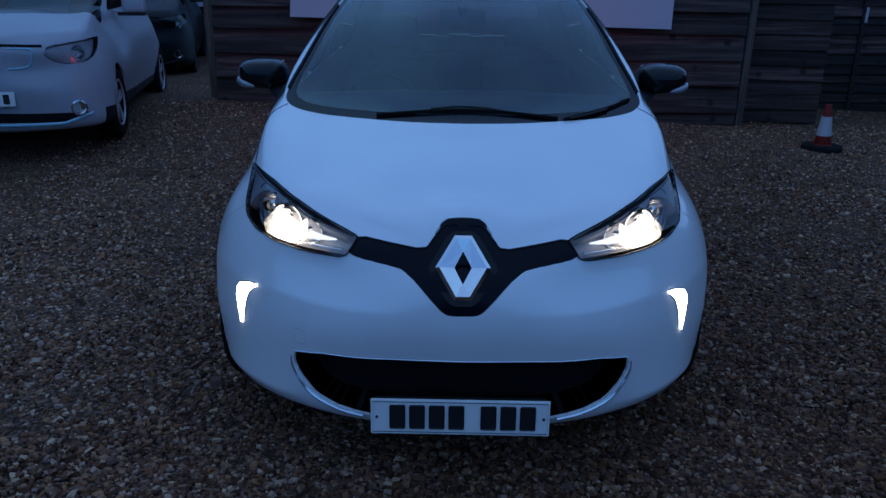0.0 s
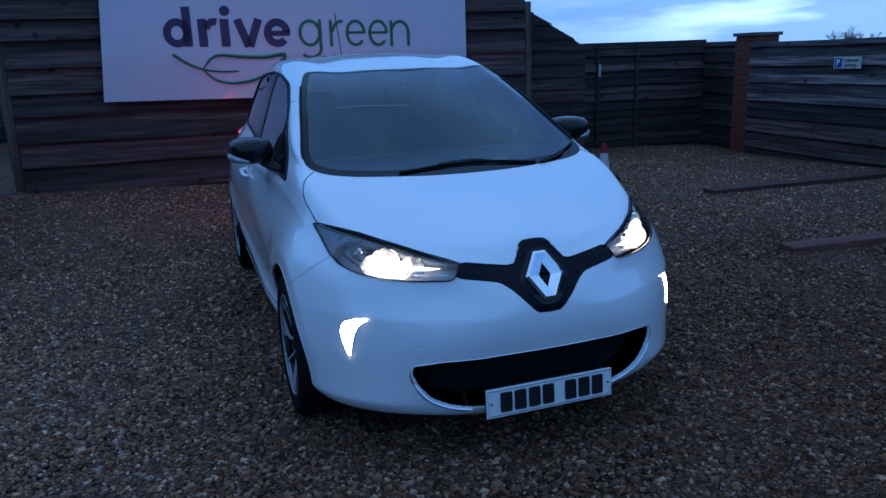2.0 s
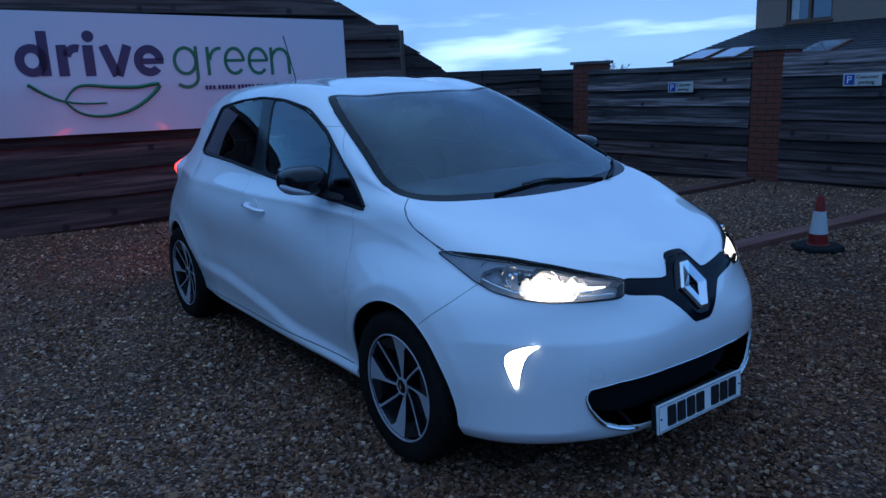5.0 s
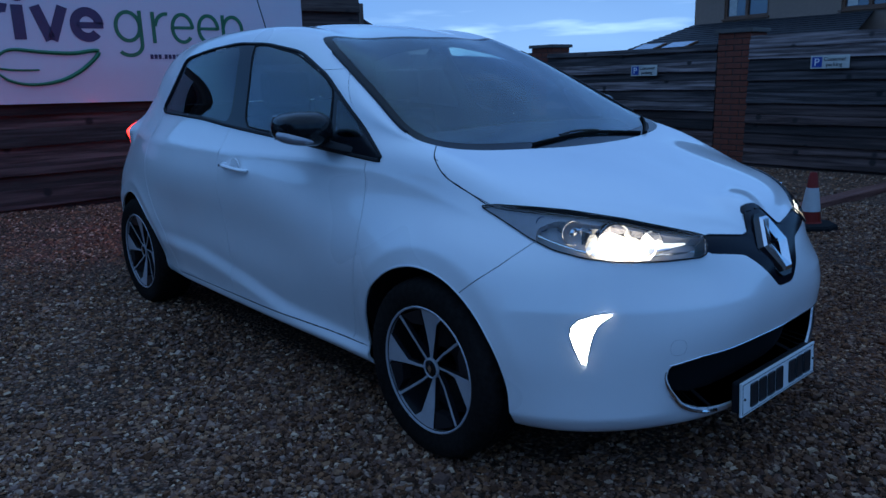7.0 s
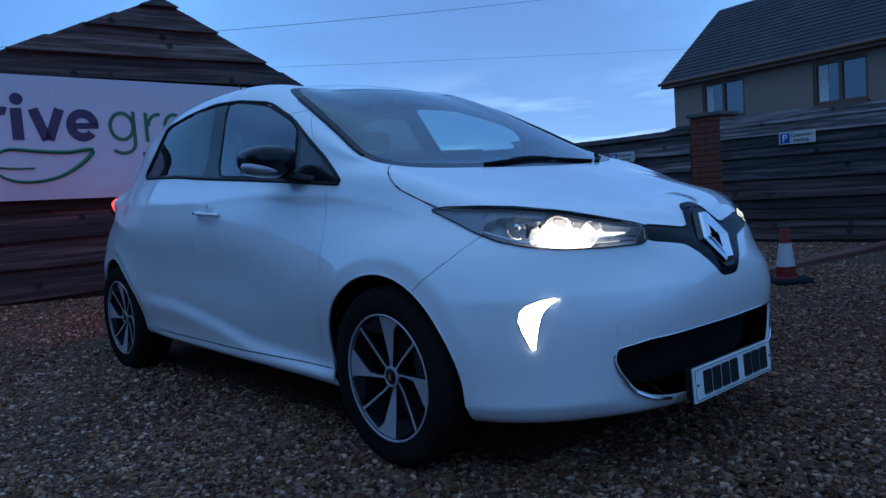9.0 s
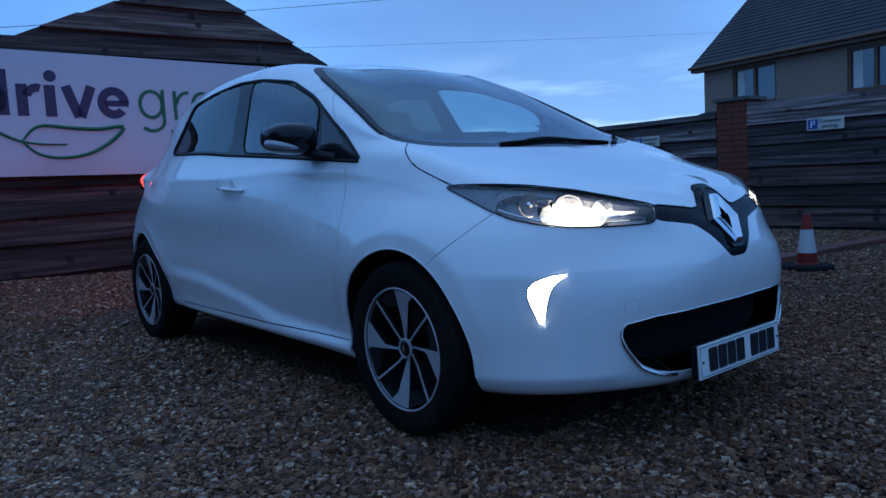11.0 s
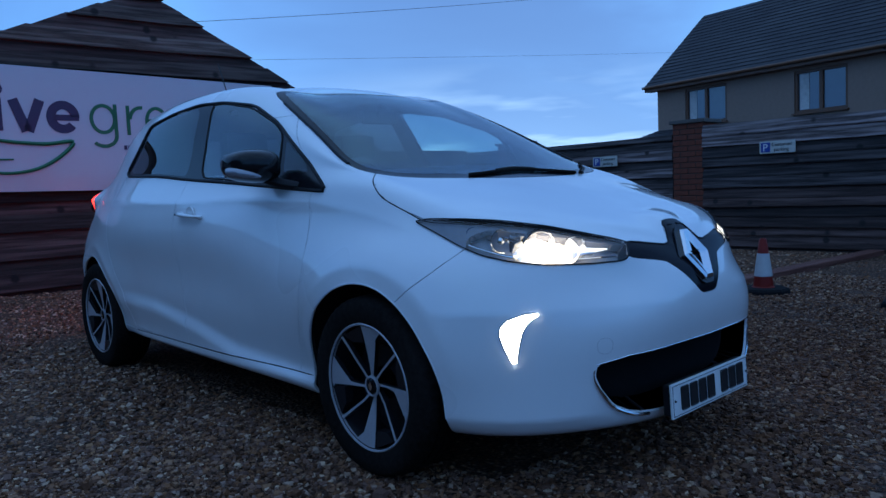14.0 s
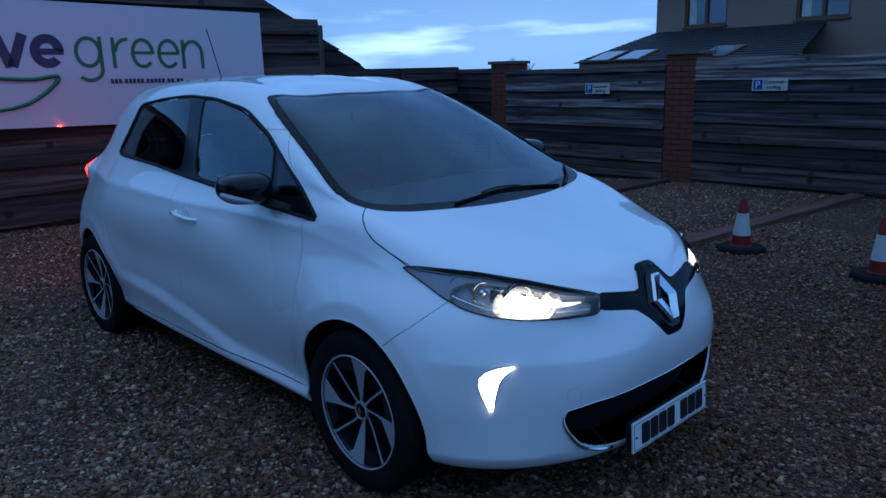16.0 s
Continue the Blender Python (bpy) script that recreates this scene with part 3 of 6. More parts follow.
fence_run("fence_return", (7.62, 7.75), (7.50, 6.66), 1.575, "dark board fence panel returning to the brick pillar", M_NEAR_BLACK, 22, -0.2)
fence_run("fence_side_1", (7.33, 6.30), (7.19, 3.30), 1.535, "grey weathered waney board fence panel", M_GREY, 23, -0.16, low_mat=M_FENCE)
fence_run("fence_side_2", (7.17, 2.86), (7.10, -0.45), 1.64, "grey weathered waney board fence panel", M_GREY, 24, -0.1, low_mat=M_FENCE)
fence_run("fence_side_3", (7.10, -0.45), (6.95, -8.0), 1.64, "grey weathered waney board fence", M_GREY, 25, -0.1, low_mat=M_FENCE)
for px, py, top, foot in ((7.53, 6.44, 1.695, -0.2), (7.35, 3.07, 1.735, -0.12)):
    brick_pillar(px, py, top, foot)


def yard_buildings():
    """Plain unseen masses that close the yard behind and to the left of the walk: a building mirrored in the car's
    windows, and added fences.
    """
    shed = prism_mesh([(-6, -0.2), (6, -0.2), (6, 3.0), (0, 5.4), (-6, 3.0)], 5.0, M_GROOVE)
    tagged(put("wall_left", shed, m=pose(-9.0, 4.5, 0, 0, 0, 90)), "plain dark boarded building closing the yard", "building", kind="structure")
    # not in view: added to shape low light and reflections on the car
    for name, a, b in (("wall_behind", (9.0, -11.0), (-9.0, -11.0)), ("wall_left_front", (-9.0, -11.0), (-9.0, -1.5))):
        d = Vector((b[0] - a[0], b[1] - a[1]))
        me = prism_mesh([(0, -0.2), (d.length, -0.2), (d.length, 1.8), (0, 1.8)], 0.15, M_CLOSING)
        tagged(put(name, me, m=pose(a[0], a[1], 0, 0, 0, math.degrees(math.atan2(d.y, d.x)))), "unseen plain board fence added to close the yard and shape its light", "fence", kind="structure")


yard_buildings()

# ---------------------------------------------------------------- signs
def ring_shape(cx, cz, rx, rz, w, a0=0.0, a1=360.0, n=28):
    """A stroke along an ellipse."""
    outer = [(cx + rx * math.cos(radians(a0 + (a1 - a0) * k / n)), cz + rz * math.sin(radians(a0 + (a1 - a0) * k / n))) for k in range(n + 1)]
    inner = [(cx + (rx - w) * math.cos(radians(a0 + (a1 - a0) * k / n)), cz + (rz - w) * math.sin(radians(a0 + (a1 - a0) * k / n))) for k in range(n + 1)]
    return [(outer[k], outer[k + 1], inner[k + 1], inner[k]) for k in range(n)]


def bar_shape(x0, z0, x1, z1, w):
    d = Vector((x1 - x0, z1 - z0)).normalized() * w / 2
    return [((x0 - d.y, z0 + d.x), (x1 - d.y, z1 + d.x), (x1 + d.y, z1 - d.x), (x0 + d.y, z0 - d.x))]


def shape_part(name, quads, mat, parent, depth=0.004, m=None, label=""):
    bm = bmesh.new()
    for q in quads:
        prism(q, depth, bm)
    bmesh.ops.remove_doubles(bm, verts=bm.verts, dist=1e-5)
    return part(name, bm, mat, parent, label, m=m)


def text_part(name, body, size, mat, parent, m, label="", bold=0.0):
    cu = bpy.data.curves.new(name, "FONT")
    cu.body, cu.size, cu.extrude, cu.offset = body, size, 0.002, bold
    tmp = new(name, cu)
    me = bpy.data.meshes.new_from_object(tmp.evaluated_get(bpy.context.evaluated_depsgraph_get()))
    bpy.data.objects.remove(tmp)
    me.materials.clear()
    me.materials.append(mat)
    return put(name, me, parent, label, m @ pose(0, 0, 0, 90))


def signboard():
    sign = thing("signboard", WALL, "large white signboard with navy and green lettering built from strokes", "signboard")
    part("panel", prism([(0.0, 1.14), (4.185, 1.065), (4.185, 2.24), (0.10, 2.325)], 0.03, m=pose(0, -0.04, 0)), M_SIGN, sign, "white painted panel")
    f = pose(0, -0.046, 0)
    base, xh = 1.70, 0.30              # foot of the navy letters and their height
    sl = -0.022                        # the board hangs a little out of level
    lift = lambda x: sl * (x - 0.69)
    # five heavy navy letters drawn as strokes
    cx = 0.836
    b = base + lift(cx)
    shape_part("letter_shape", ring_shape(cx, b + xh / 2, 0.145, xh / 2 + 0.005, 0.082) + bar_shape(0.946, b, 0.946, b + 0.425, 0.092), M_NAVY, sign, m=f)
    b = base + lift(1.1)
    shape_part("letter_shape", bar_shape(1.106, b, 1.106, b + xh, 0.095) + ring_shape(1.235, b + xh - 0.13, 0.13, 0.135, 0.078, 72, 170, 10), M_NAVY, sign, m=f)
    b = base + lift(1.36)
    shape_part("letter_shape", bar_shape(1.345, b, 1.345, b + xh, 0.098) + ring_shape(1.358, b + xh + 0.085, 0.056, 0.056, 0.056, n=16), M_NAVY, sign, m=f)
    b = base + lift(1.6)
    shape_part("letter_shape", bar_shape(1.487, b + xh, 1.590, b, 0.090) + bar_shape(1.718, b + xh, 1.604, b, 0.090), M_NAVY, sign, m=f)
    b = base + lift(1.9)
    shape_part("letter_shape", ring_shape(1.916, b + xh / 2, 0.15, xh / 2 + 0.008, 0.084, 0, 318) + bar_shape(1.826, b + xh * 0.48, 2.060, b + xh * 0.48, 0.058), M_NAVY, sign, m=f)
    # five thin green letters drawn as strokes
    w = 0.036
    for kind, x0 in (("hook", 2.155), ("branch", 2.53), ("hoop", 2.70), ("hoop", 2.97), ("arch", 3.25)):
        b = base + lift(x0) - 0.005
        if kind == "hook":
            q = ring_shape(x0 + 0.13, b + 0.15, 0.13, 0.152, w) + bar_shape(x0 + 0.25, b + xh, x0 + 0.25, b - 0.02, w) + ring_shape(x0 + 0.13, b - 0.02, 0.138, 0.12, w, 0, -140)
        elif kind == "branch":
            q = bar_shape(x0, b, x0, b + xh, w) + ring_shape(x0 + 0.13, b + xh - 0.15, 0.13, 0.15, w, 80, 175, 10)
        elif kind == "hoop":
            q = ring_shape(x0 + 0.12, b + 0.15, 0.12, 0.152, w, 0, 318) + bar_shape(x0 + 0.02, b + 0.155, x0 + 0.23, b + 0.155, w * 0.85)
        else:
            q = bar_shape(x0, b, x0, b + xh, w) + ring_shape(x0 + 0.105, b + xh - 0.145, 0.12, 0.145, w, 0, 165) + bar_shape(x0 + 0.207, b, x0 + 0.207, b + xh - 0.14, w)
        shape_part("letter_shape", q, M_GREEN, sign, m=f)
    # leaf outline with its stem
    leaf = bent([(x, -0.05, z) for x, z in ((1.068, 1.450), (1.16, 1.560), (1.27, 1.598), (1.50, 1.575), (1.75, 1.562), (1.985, 1.582), (1.86, 1.440), (1.65, 1.325), (1.40, 1.287), (1.20, 1.330), (1.068, 1.450))], 66)
    part("leaf_outline", tube(leaf, [0.011 + 0.012 * math.sin(math.pi * k / (len(leaf) - 1)) for k in range(len(leaf))], 6, flat=0.9), M_GREEN, sign, "thin green leaf outline")
    stem = bent([(x, -0.05, z) for x, z in ((0.765, 1.622), (0.80, 1.600), (0.92, 1.515), (1.068, 1.450), (1.25, 1.420), (1.455, 1.417))], 30)
    part("leaf_stem", tube(stem, [0.021 - 0.012 * k / (len(stem) - 1) for k in range(len(stem))], 6, flat=0.9), M_GREEN, sign)
    # small line that cannot be made out: plain bars
    x = 2.468
    for word in (3, 0, 5, 0, 5, 0, 2, 0, 2):
        for _ in range(word):
            part("small_bar", box((0.030, 0.003, 0.044), (x + 0.015, -0.046, 1.528 + lift(x) * 0.5 + 0.018), 0), M_NAVY, sign)
            x += 0.040
        if not word:
            part("small_bar", box((0.009, 0.003, 0.010), (x + 0.005, -0.046, 1.511 + lift(x) * 0.5 + 0.018), 0), M_NAVY, sign)
            x += 0.020


def parking_sign(m):
    s = thing("parking_sign", m, "small cream customer parking sign with a blue square on the fence", "sign", "parking signs")
    part("plate", box((0.44, 0.006, 0.15), (0.22, 0, 0), 0.002), M_CREAM, s)
    part("blue_square", box((0.115, 0.004, 0.118), (0.076, -0.005, 0), 0.001), M_BLUE, s, "blue square")
    text_part("letter", "P", 0.125, M_PLATE, s, pose(0.042, -0.0085, -0.043))
    text_part("lettering", "Customer", 0.062, M_INK, s, pose(0.150, -0.005, 0.012))
    text_part("lettering", "parking", 0.062, M_INK, s, pose(0.180, -0.005, -0.050))
    return s


def second_sign():
    m = pose(-5.65, 12.6, -0.15) @ Matrix.Scale(1.19, 4)
    tagged(put("wall_far_left", prism_mesh([(-6, -0.3), (2.6, -0.3), (2.6, 2.9), (-6, 2.9)], 0.1, M_GROOVE), m=m @ pose(0, 0.05, 0)), "dark boarded wall beyond the parked cars", "wall", kind="structure")
    z, row, par = 0.0, 0, bpy.data.objects["wall_far_left"]
    while z < 2.85:
        board((-5.9, 2.5), (-5.9, 2.5), 0.2, 0.03, Matrix.Translation((0, -0.002, 0)), M_FENCE, par, 5000 + row, z0=z)
        z, row = z + 0.19, row + 1
    s = thing("signboard", m, "white signboard with dark lettering beyond the parked cars", "signboard")
    part("panel", box((3.0, 0.03, 1.0), (0.2, -0.048, 1.535), 0.003), M_SIGN, s)
    text_part("lettering", "tric", 0.72, M_NAVY, s, pose(0.02, -0.09, 1.55), bold=0.008)
    text_part("lettering", "PECIA", 0.24, M_NAVY, s, pose(0.62, -0.09, 1.14))
    part("emblem_ring", tube([(1.42 + 0.13 * math.cos(a), -0.09, 1.66 + 0.16 * math.sin(a)) for a in np.linspace(0, 6.28, 25)[:-1]], 0.018, 6, closed=True), M_GREEN, s)


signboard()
second_sign()
parking_sign(pose(7.150, 4.62, 1.245, 0, 0, -92.6))
parking_sign(pose(7.066, 2.065, 1.285, 0, 0, -91.2))


# ---------------------------------------------------------------- cones and timbers
def traffic_cone(m):
    c = thing("traffic_cone", m, "red traffic cone with a white sleeve on a black rubber base", "traffic cone", "traffic cones")
    part("base", lathe([(0.0, 0.0), (0.196, 0.0), (0.203, 0.012), (0.200, 0.040), (0.186, 0.056), (0.11, 0.060), (0.0, 0.061)], 8), M_BASE, c, "black rubber base")
    ring = lambda z: 0.084 - 0.057 * (z - 0.03) / 0.43
    part("cone", lathe([(0.090, 0.055), (0.086, 0.064), (ring(0.068), 0.070), (ring(0.445), 0.445), (ring(0.455) - 0.006, 0.455), (0.016, 0.455), (0.016, 0.40)], 28), M_ORANGE, c, smooth=True)
    part("sleeve", lathe([(ring(0.15) + 0.0005, 0.15), (ring(0.15) + 0.003, 0.151), (ring(0.335) + 0.003, 0.334), (ring(0.335) + 0.0005, 0.335)], 28), M_SLEEVE, c, "white reflective sleeve", smooth=True)
    return c


cone = traffic_cone(pose(3.70, 0.60, -0.012, 0, 0, 20))
copy_thing(cone, pose(3.48, -0.52, -0.008, 0, 0, -12))
copy_thing(cone, pose(3.66, 4.62, ground_z(3.66, 4.62) - 0.01, 0, 0, 40))


def baulk(x0, y0, x1, y1, w=0.165, h=0.055):
    d = Vector((x1 - x0, y1 - y0, 0))
    r = random.Random(int(y0 * 10))
    bm = bmesh.new()
    n, rows = 12, []
    for k in range(n + 1):
        x = d.length * k / n
        a, b, c = (r.uniform(-0.004, 0.004) for _ in range(3))
        rows.append([bm.verts.new(p) for p in ((x, a, -0.03), (x, a, h - 0.008), (x, 0.008 + a, h + b * 0.5), (x, w - 0.008 + c, h + b * 0.5), (x, w + c, h - 0.008), (x, w + c, -0.03))])
    for p, q in zip(rows, rows[1:]):
        for i in range(6):
            bm.faces.new((p[i], p[(i + 1) % 6], q[(i + 1) % 6], q[i]))
    bm.faces.new(rows[0])
    bm.faces.new(rows[-1][::-1])
    ob = part("timber_baulk", bm, M_BAULK, m=pose(x0, y0, float(ground_z((x0 + x1) / 2, (y0 + y1) / 2)) + 0.0, 0, 0, math.degrees(math.atan2(d.y, d.x))))
    tagged(ob, "reddish-brown timber baulk lying flat on the gravel", "timber", "ground timbers")


baulk(4.08, 3.18, 6.93, 3.04)
baulk(2.98, 1.00, 6.95, 0.63)

# ---------------------------------------------------------------- the white hatchback
# Character lines of one half of the body, each from the middle of the nose round to the middle of the tail (x, y, z).
UNDER = [(0, -0.66, 0.17), (0.12, -0.658, 0.17), (0.3, -0.645, 0.18), (0.52, -0.54, 0.188), (0.66, -0.38, 0.188), (0.7, 0, 0.17), (0.7, 0.35, 0.19), (0.7, 0.95, 0.205), (0.7, 1.6, 0.215), (0.7, 2.25, 0.225), (0.66, 2.75, 0.2), (0.56, 3, 0.25), (0.32, 3.08, 0.25), (0, 3.1, 0.25)]
SILL = [(0, -0.735, 0.2), (0.12, -0.733, 0.2), (0.31, -0.715, 0.208), (0.565, -0.605, 0.214), (0.762, -0.36, 0.213), (0.79, 0, 0.2), (0.775, 0.35, 0.205), (0.78, 0.95, 0.222), (0.78, 1.6, 0.232), (0.78, 2.25, 0.24), (0.74, 2.75, 0.22), (0.62, 3.05, 0.27), (0.35, 3.14, 0.27), (0, 3.16, 0.27)]
LOWER = [(0, -0.775, 0.36), (0.12, -0.772, 0.36), (0.3, -0.755, 0.36), (0.575, -0.64, 0.355), (0.818, -0.34, 0.35), (0.85, 0, 0.36), (0.8, 0.35, 0.31), (0.8, 0.95, 0.3), (0.805, 1.6, 0.31), (0.815, 2.25, 0.34), (0.81, 2.75, 0.38), (0.68, 3.1, 0.42), (0.38, 3.21, 0.42), (0, 3.235, 0.42)]
FLANK = [(0, -0.8, 0.53), (0.12, -0.797, 0.53), (0.32, -0.77, 0.53), (0.5828, -0.6267, 0.52), (0.82, -0.335, 0.51), (0.868, 0, 0.53), (0.845, 0.35, 0.5), (0.842, 0.95, 0.49), (0.85, 1.6, 0.5), (0.86, 2.25, 0.52), (0.838, 2.75, 0.54), (0.69, 3.12, 0.56), (0.4, 3.235, 0.56), (0, 3.255, 0.56)]
WAIST = [(0, -0.778, 0.655), (0.12, -0.771, 0.657), (0.3168, -0.72, 0.665), (0.5789, -0.5709, 0.68), (0.7806, -0.3134, 0.7), (0.828, 0, 0.735), (0.848, 0.35, 0.68), (0.862, 0.95, 0.68), (0.865, 1.6, 0.69), (0.87, 2.25, 0.7), (0.815, 2.75, 0.72), (0.68, 3.1, 0.74), (0.4, 3.22, 0.74), (0, 3.24, 0.74)]
SHOULDER = [(0, -0.758, 0.692), (0.12, -0.721, 0.735), (0.319, -0.6858, 0.7522), (0.5418, -0.5442, 0.7795), (0.6973, -0.3087, 0.806), (0.755, 0, 0.86), (0.78, 0.35, 0.87), (0.835, 0.95, 0.87), (0.845, 1.6, 0.885), (0.84, 2.25, 0.9), (0.745, 2.75, 0.92), (0.62, 3.02, 0.94), (0.38, 3.17, 0.93), (0, 3.2, 0.92)]
BELT = [(0, -0.741, 0.716), (0.105, -0.706, 0.757), (0.2952, -0.6365, 0.8), (0.506, -0.4875, 0.8455), (0.644, -0.285, 0.8757), (0.7156, 0.008, 0.9651), (0.742, 0.32, 1), (0.765, 0.95, 1.01), (0.757, 1.6, 1.045), (0.725, 2.25, 1.1), (0.652, 2.68, 1.12), (0.55, 2.94, 1.1), (0.35, 3.09, 1.08), (0, 3.13, 1.06)]
GLASS_MID = [(0, -0.741, 0.716), (0.088, -0.7, 0.766), (0.2636, -0.6195, 0.8209), (0.4544, -0.4555, 0.8675), (0.589, -0.245, 0.9097), (0.6616, 0.018, 0.9981), (0.702, 0.31, 1.063), (0.675, 0.95, 1.215), (0.674, 1.6, 1.25), (0.649, 2.25, 1.285), (0.582, 2.66, 1.27), (0.48, 2.86, 1.22), (0.32, 3.02, 1.2), (0, 3.05, 1.19)]
RAIL = [(0, -0.741, 0.716), (0.074, -0.695, 0.774), (0.2216, -0.602, 0.8341), (0.3928, -0.4235, 0.8864), (0.5128, -0.2035, 0.9364), (0.5912, 0.0285, 1.0033), (0.662, 0.3, 1.094), (0.558, 0.95, 1.394), (0.57, 1.6, 1.47), (0.554, 2.25, 1.445), (0.508, 2.64, 1.385), (0.43, 2.84, 1.33), (0.28, 2.95, 1.29), (0, 2.98, 1.28)]
ROOF_OUT = [(0, -0.741, 0.716), (0.054, -0.687, 0.789), (0.15, -0.575, 0.847), (0.2612, -0.3865, 0.9093), (0.3412, -0.1615, 0.9653), (0.4, 0.02, 1.012), (0.43, 0.22, 1.092), (0.375, 0.9, 1.413), (0.4, 1.6, 1.508), (0.395, 2.25, 1.502), (0.36, 2.7, 1.45), (0.3, 2.9, 1.36), (0.2, 2.96, 1.33), (0, 2.99, 1.32)]
ROOF_IN = [(0, -0.741, 0.716), (0.028, -0.677, 0.804), (0.08, -0.56, 0.858), (0.13, -0.365, 0.918), (0.17, -0.13, 0.977), (0.2, 0, 1.012), (0.215, 0.17, 1.084), (0.185, 0.87, 1.419), (0.195, 1.6, 1.527), (0.19, 2.25, 1.522), (0.175, 2.71, 1.467), (0.15, 2.92, 1.375), (0.1, 2.97, 1.34), (0, 3, 1.33)]
CENTRE = [(0, -0.741, 0.716), (0, -0.671, 0.811), (0, -0.555, 0.862), (0, -0.36, 0.923), (0, -0.12, 0.982), (0, -0.01, 1.01), (0, 0.155, 1.082), (0, 0.86, 1.423), (0, 1.6, 1.532), (0, 2.25, 1.528), (0, 2.72, 1.475), (0, 2.93, 1.38), (0, 2.975, 1.345), (0, 3, 1.335)]
BODY_LINES = [UNDER, SILL, LOWER, FLANK, WAIST, SHOULDER, BELT, GLASS_MID, RAIL, ROOF_OUT, ROOF_IN, CENTRE]


def natural_spline(t, P, T):
    """A cubic through the points P at t, at the places T."""
    n, h = len(t), np.diff(t)
    A, B = np.zeros((n, n)), np.zeros(P.shape)
    for i in range(1, n - 1):
        A[i, i - 1], A[i, i], A[i, i + 1] = h[i - 1], 2 * (h[i - 1] + h[i]), h[i]
        B[i] = 6 * ((P[i + 1] - P[i]) / h[i] - (P[i] - P[i - 1]) / h[i - 1])
    A[0, 0] = A[-1, -1] = 1
    M = np.linalg.solve(A, B.reshape(n, -1)).reshape(P.shape)
    k = np.clip(np.searchsorted(t, T) - 1, 0, n - 2)
    sh = (len(T),) + (1,) * (P.ndim - 1)
    a, b, hh = ((t[k + 1] - T) / h[k]).reshape(sh), ((T - t[k]) / h[k]).reshape(sh), h[k].reshape(sh)
    return a * P[k] + b * P[k + 1] + ((a ** 3 - a) * M[k] + (b ** 3 - b) * M[k + 1]) * hh * hh / 6


def half_surface(lines, nu, nv):
    P = np.array(lines, float)
    flip = lambda Q: Q * np.array([-1, 1, 1])
    P = np.concatenate([flip(P[:, 2:0:-1]), P, flip(P[:, -2:-4:-1])], 1)
    P = np.concatenate([P, flip(P[-2:-4:-1])], 0)
    s = np.r_[0, np.cumsum(np.sqrt((np.diff(P, axis=1) ** 2).sum(-1)).mean(0) ** 0.8)]
    l = np.r_[0, np.cumsum(np.sqrt((np.diff(P, axis=0) ** 2).sum(-1)).mean(1) ** 0.8)]
    Q = natural_spline(l, P, np.linspace(l[0], l[-3], nv))
    Q = natural_spline(s, Q.transpose(1, 0, 2), np.linspace(s[2], s[-3], nu))
    Q[..., 0] = np.maximum(Q[..., 0], 0)
    return Q


def inside(poly, a, b):
    """Whether points (a, b) lie in a polygon."""
    hit, n = np.zeros(a.shape, bool), len(poly)
    for k in range(n):
        (x0, y0), (x1, y1) = poly[k], poly[(k + 1) % n]
        if y0 == y1:
            continue
        hit ^= ((y0 > b) != (y1 > b)) & (a < (x1 - x0) * (b - y0) / (y1 - y0) + x0)
    return hit


def rounded(poly, n=3, soft=0.25):
    """An outline with its corners cut round (Chaikin)."""
    for _ in range(n):
        out = []
        for k in range(len(poly)):
            (x0, y0), (x1, y1) = poly[k], poly[(k + 1) % len(poly)]
            out += [(x0 + (x1 - x0) * soft, y0 + (y1 - y0) * soft), (x1 + (x0 - x1) * soft, y1 + (y0 - y1) * soft)]
        poly = out
    return poly


def nearest(poly, a, b, closed=True):
    """The nearest place on an outline to each point."""
    best, at = np.full(a.shape, 1e9), np.stack([a, b], -1)
    n = len(poly)
    for k in range(n if closed else n - 1):
        p, q = np.array(poly[k]), np.array(poly[(k + 1) % n])
        d = q - p
        t = np.clip(((a - p[0]) * d[0] + (b - p[1]) * d[1]) / max(d @ d, 1e-12), 0, 1)
        c = p + t[..., None] * d
        far = np.hypot(a - c[..., 0], b - c[..., 1])
        near = far < best
        best, at = np.where(near, far, best), np.where(near[..., None], c, at)
    return at


E8 = (0.8, 0.6)                                    # along the slanted corner of the nose
VIEWS = {"side": lambda p: (p[..., 1], p[..., 2]), "top": lambda p: (p[..., 0], p[..., 1]),
         "front": lambda p: (p[..., 0], p[..., 2]), "corner": lambda p: (p[..., 0] * E8[0] + p[..., 1] * E8[1], p[..., 2])}
circle = lambda y, z, r, n=72: [(y + r * math.cos(2 * math.pi * k / n), z + r * math.sin(2 * math.pi * k / n)) for k in range(n)]


def arch_reach(deg):
    """How far the front wheel's opening reaches from its middle: wider low down behind the wheel."""
    return float(np.interp(deg, [-60, -15, 0, 25, 50, 90, 150, 180, 210, 240, 300], [0.388, 0.386, 0.379, 0.361, 0.346, 0.341, 0.343, 0.356, 0.368, 0.372, 0.388]))


ARCH_F = [(0.006 + arch_reach(k * 5 - 60) * math.cos(radians(k * 5 - 60)), 0.325 + arch_reach(k * 5 - 60) * math.sin(radians(k * 5 - 60))) for k in range(72)]
ARCH_R = circle(2.598, 0.325, 0.340)
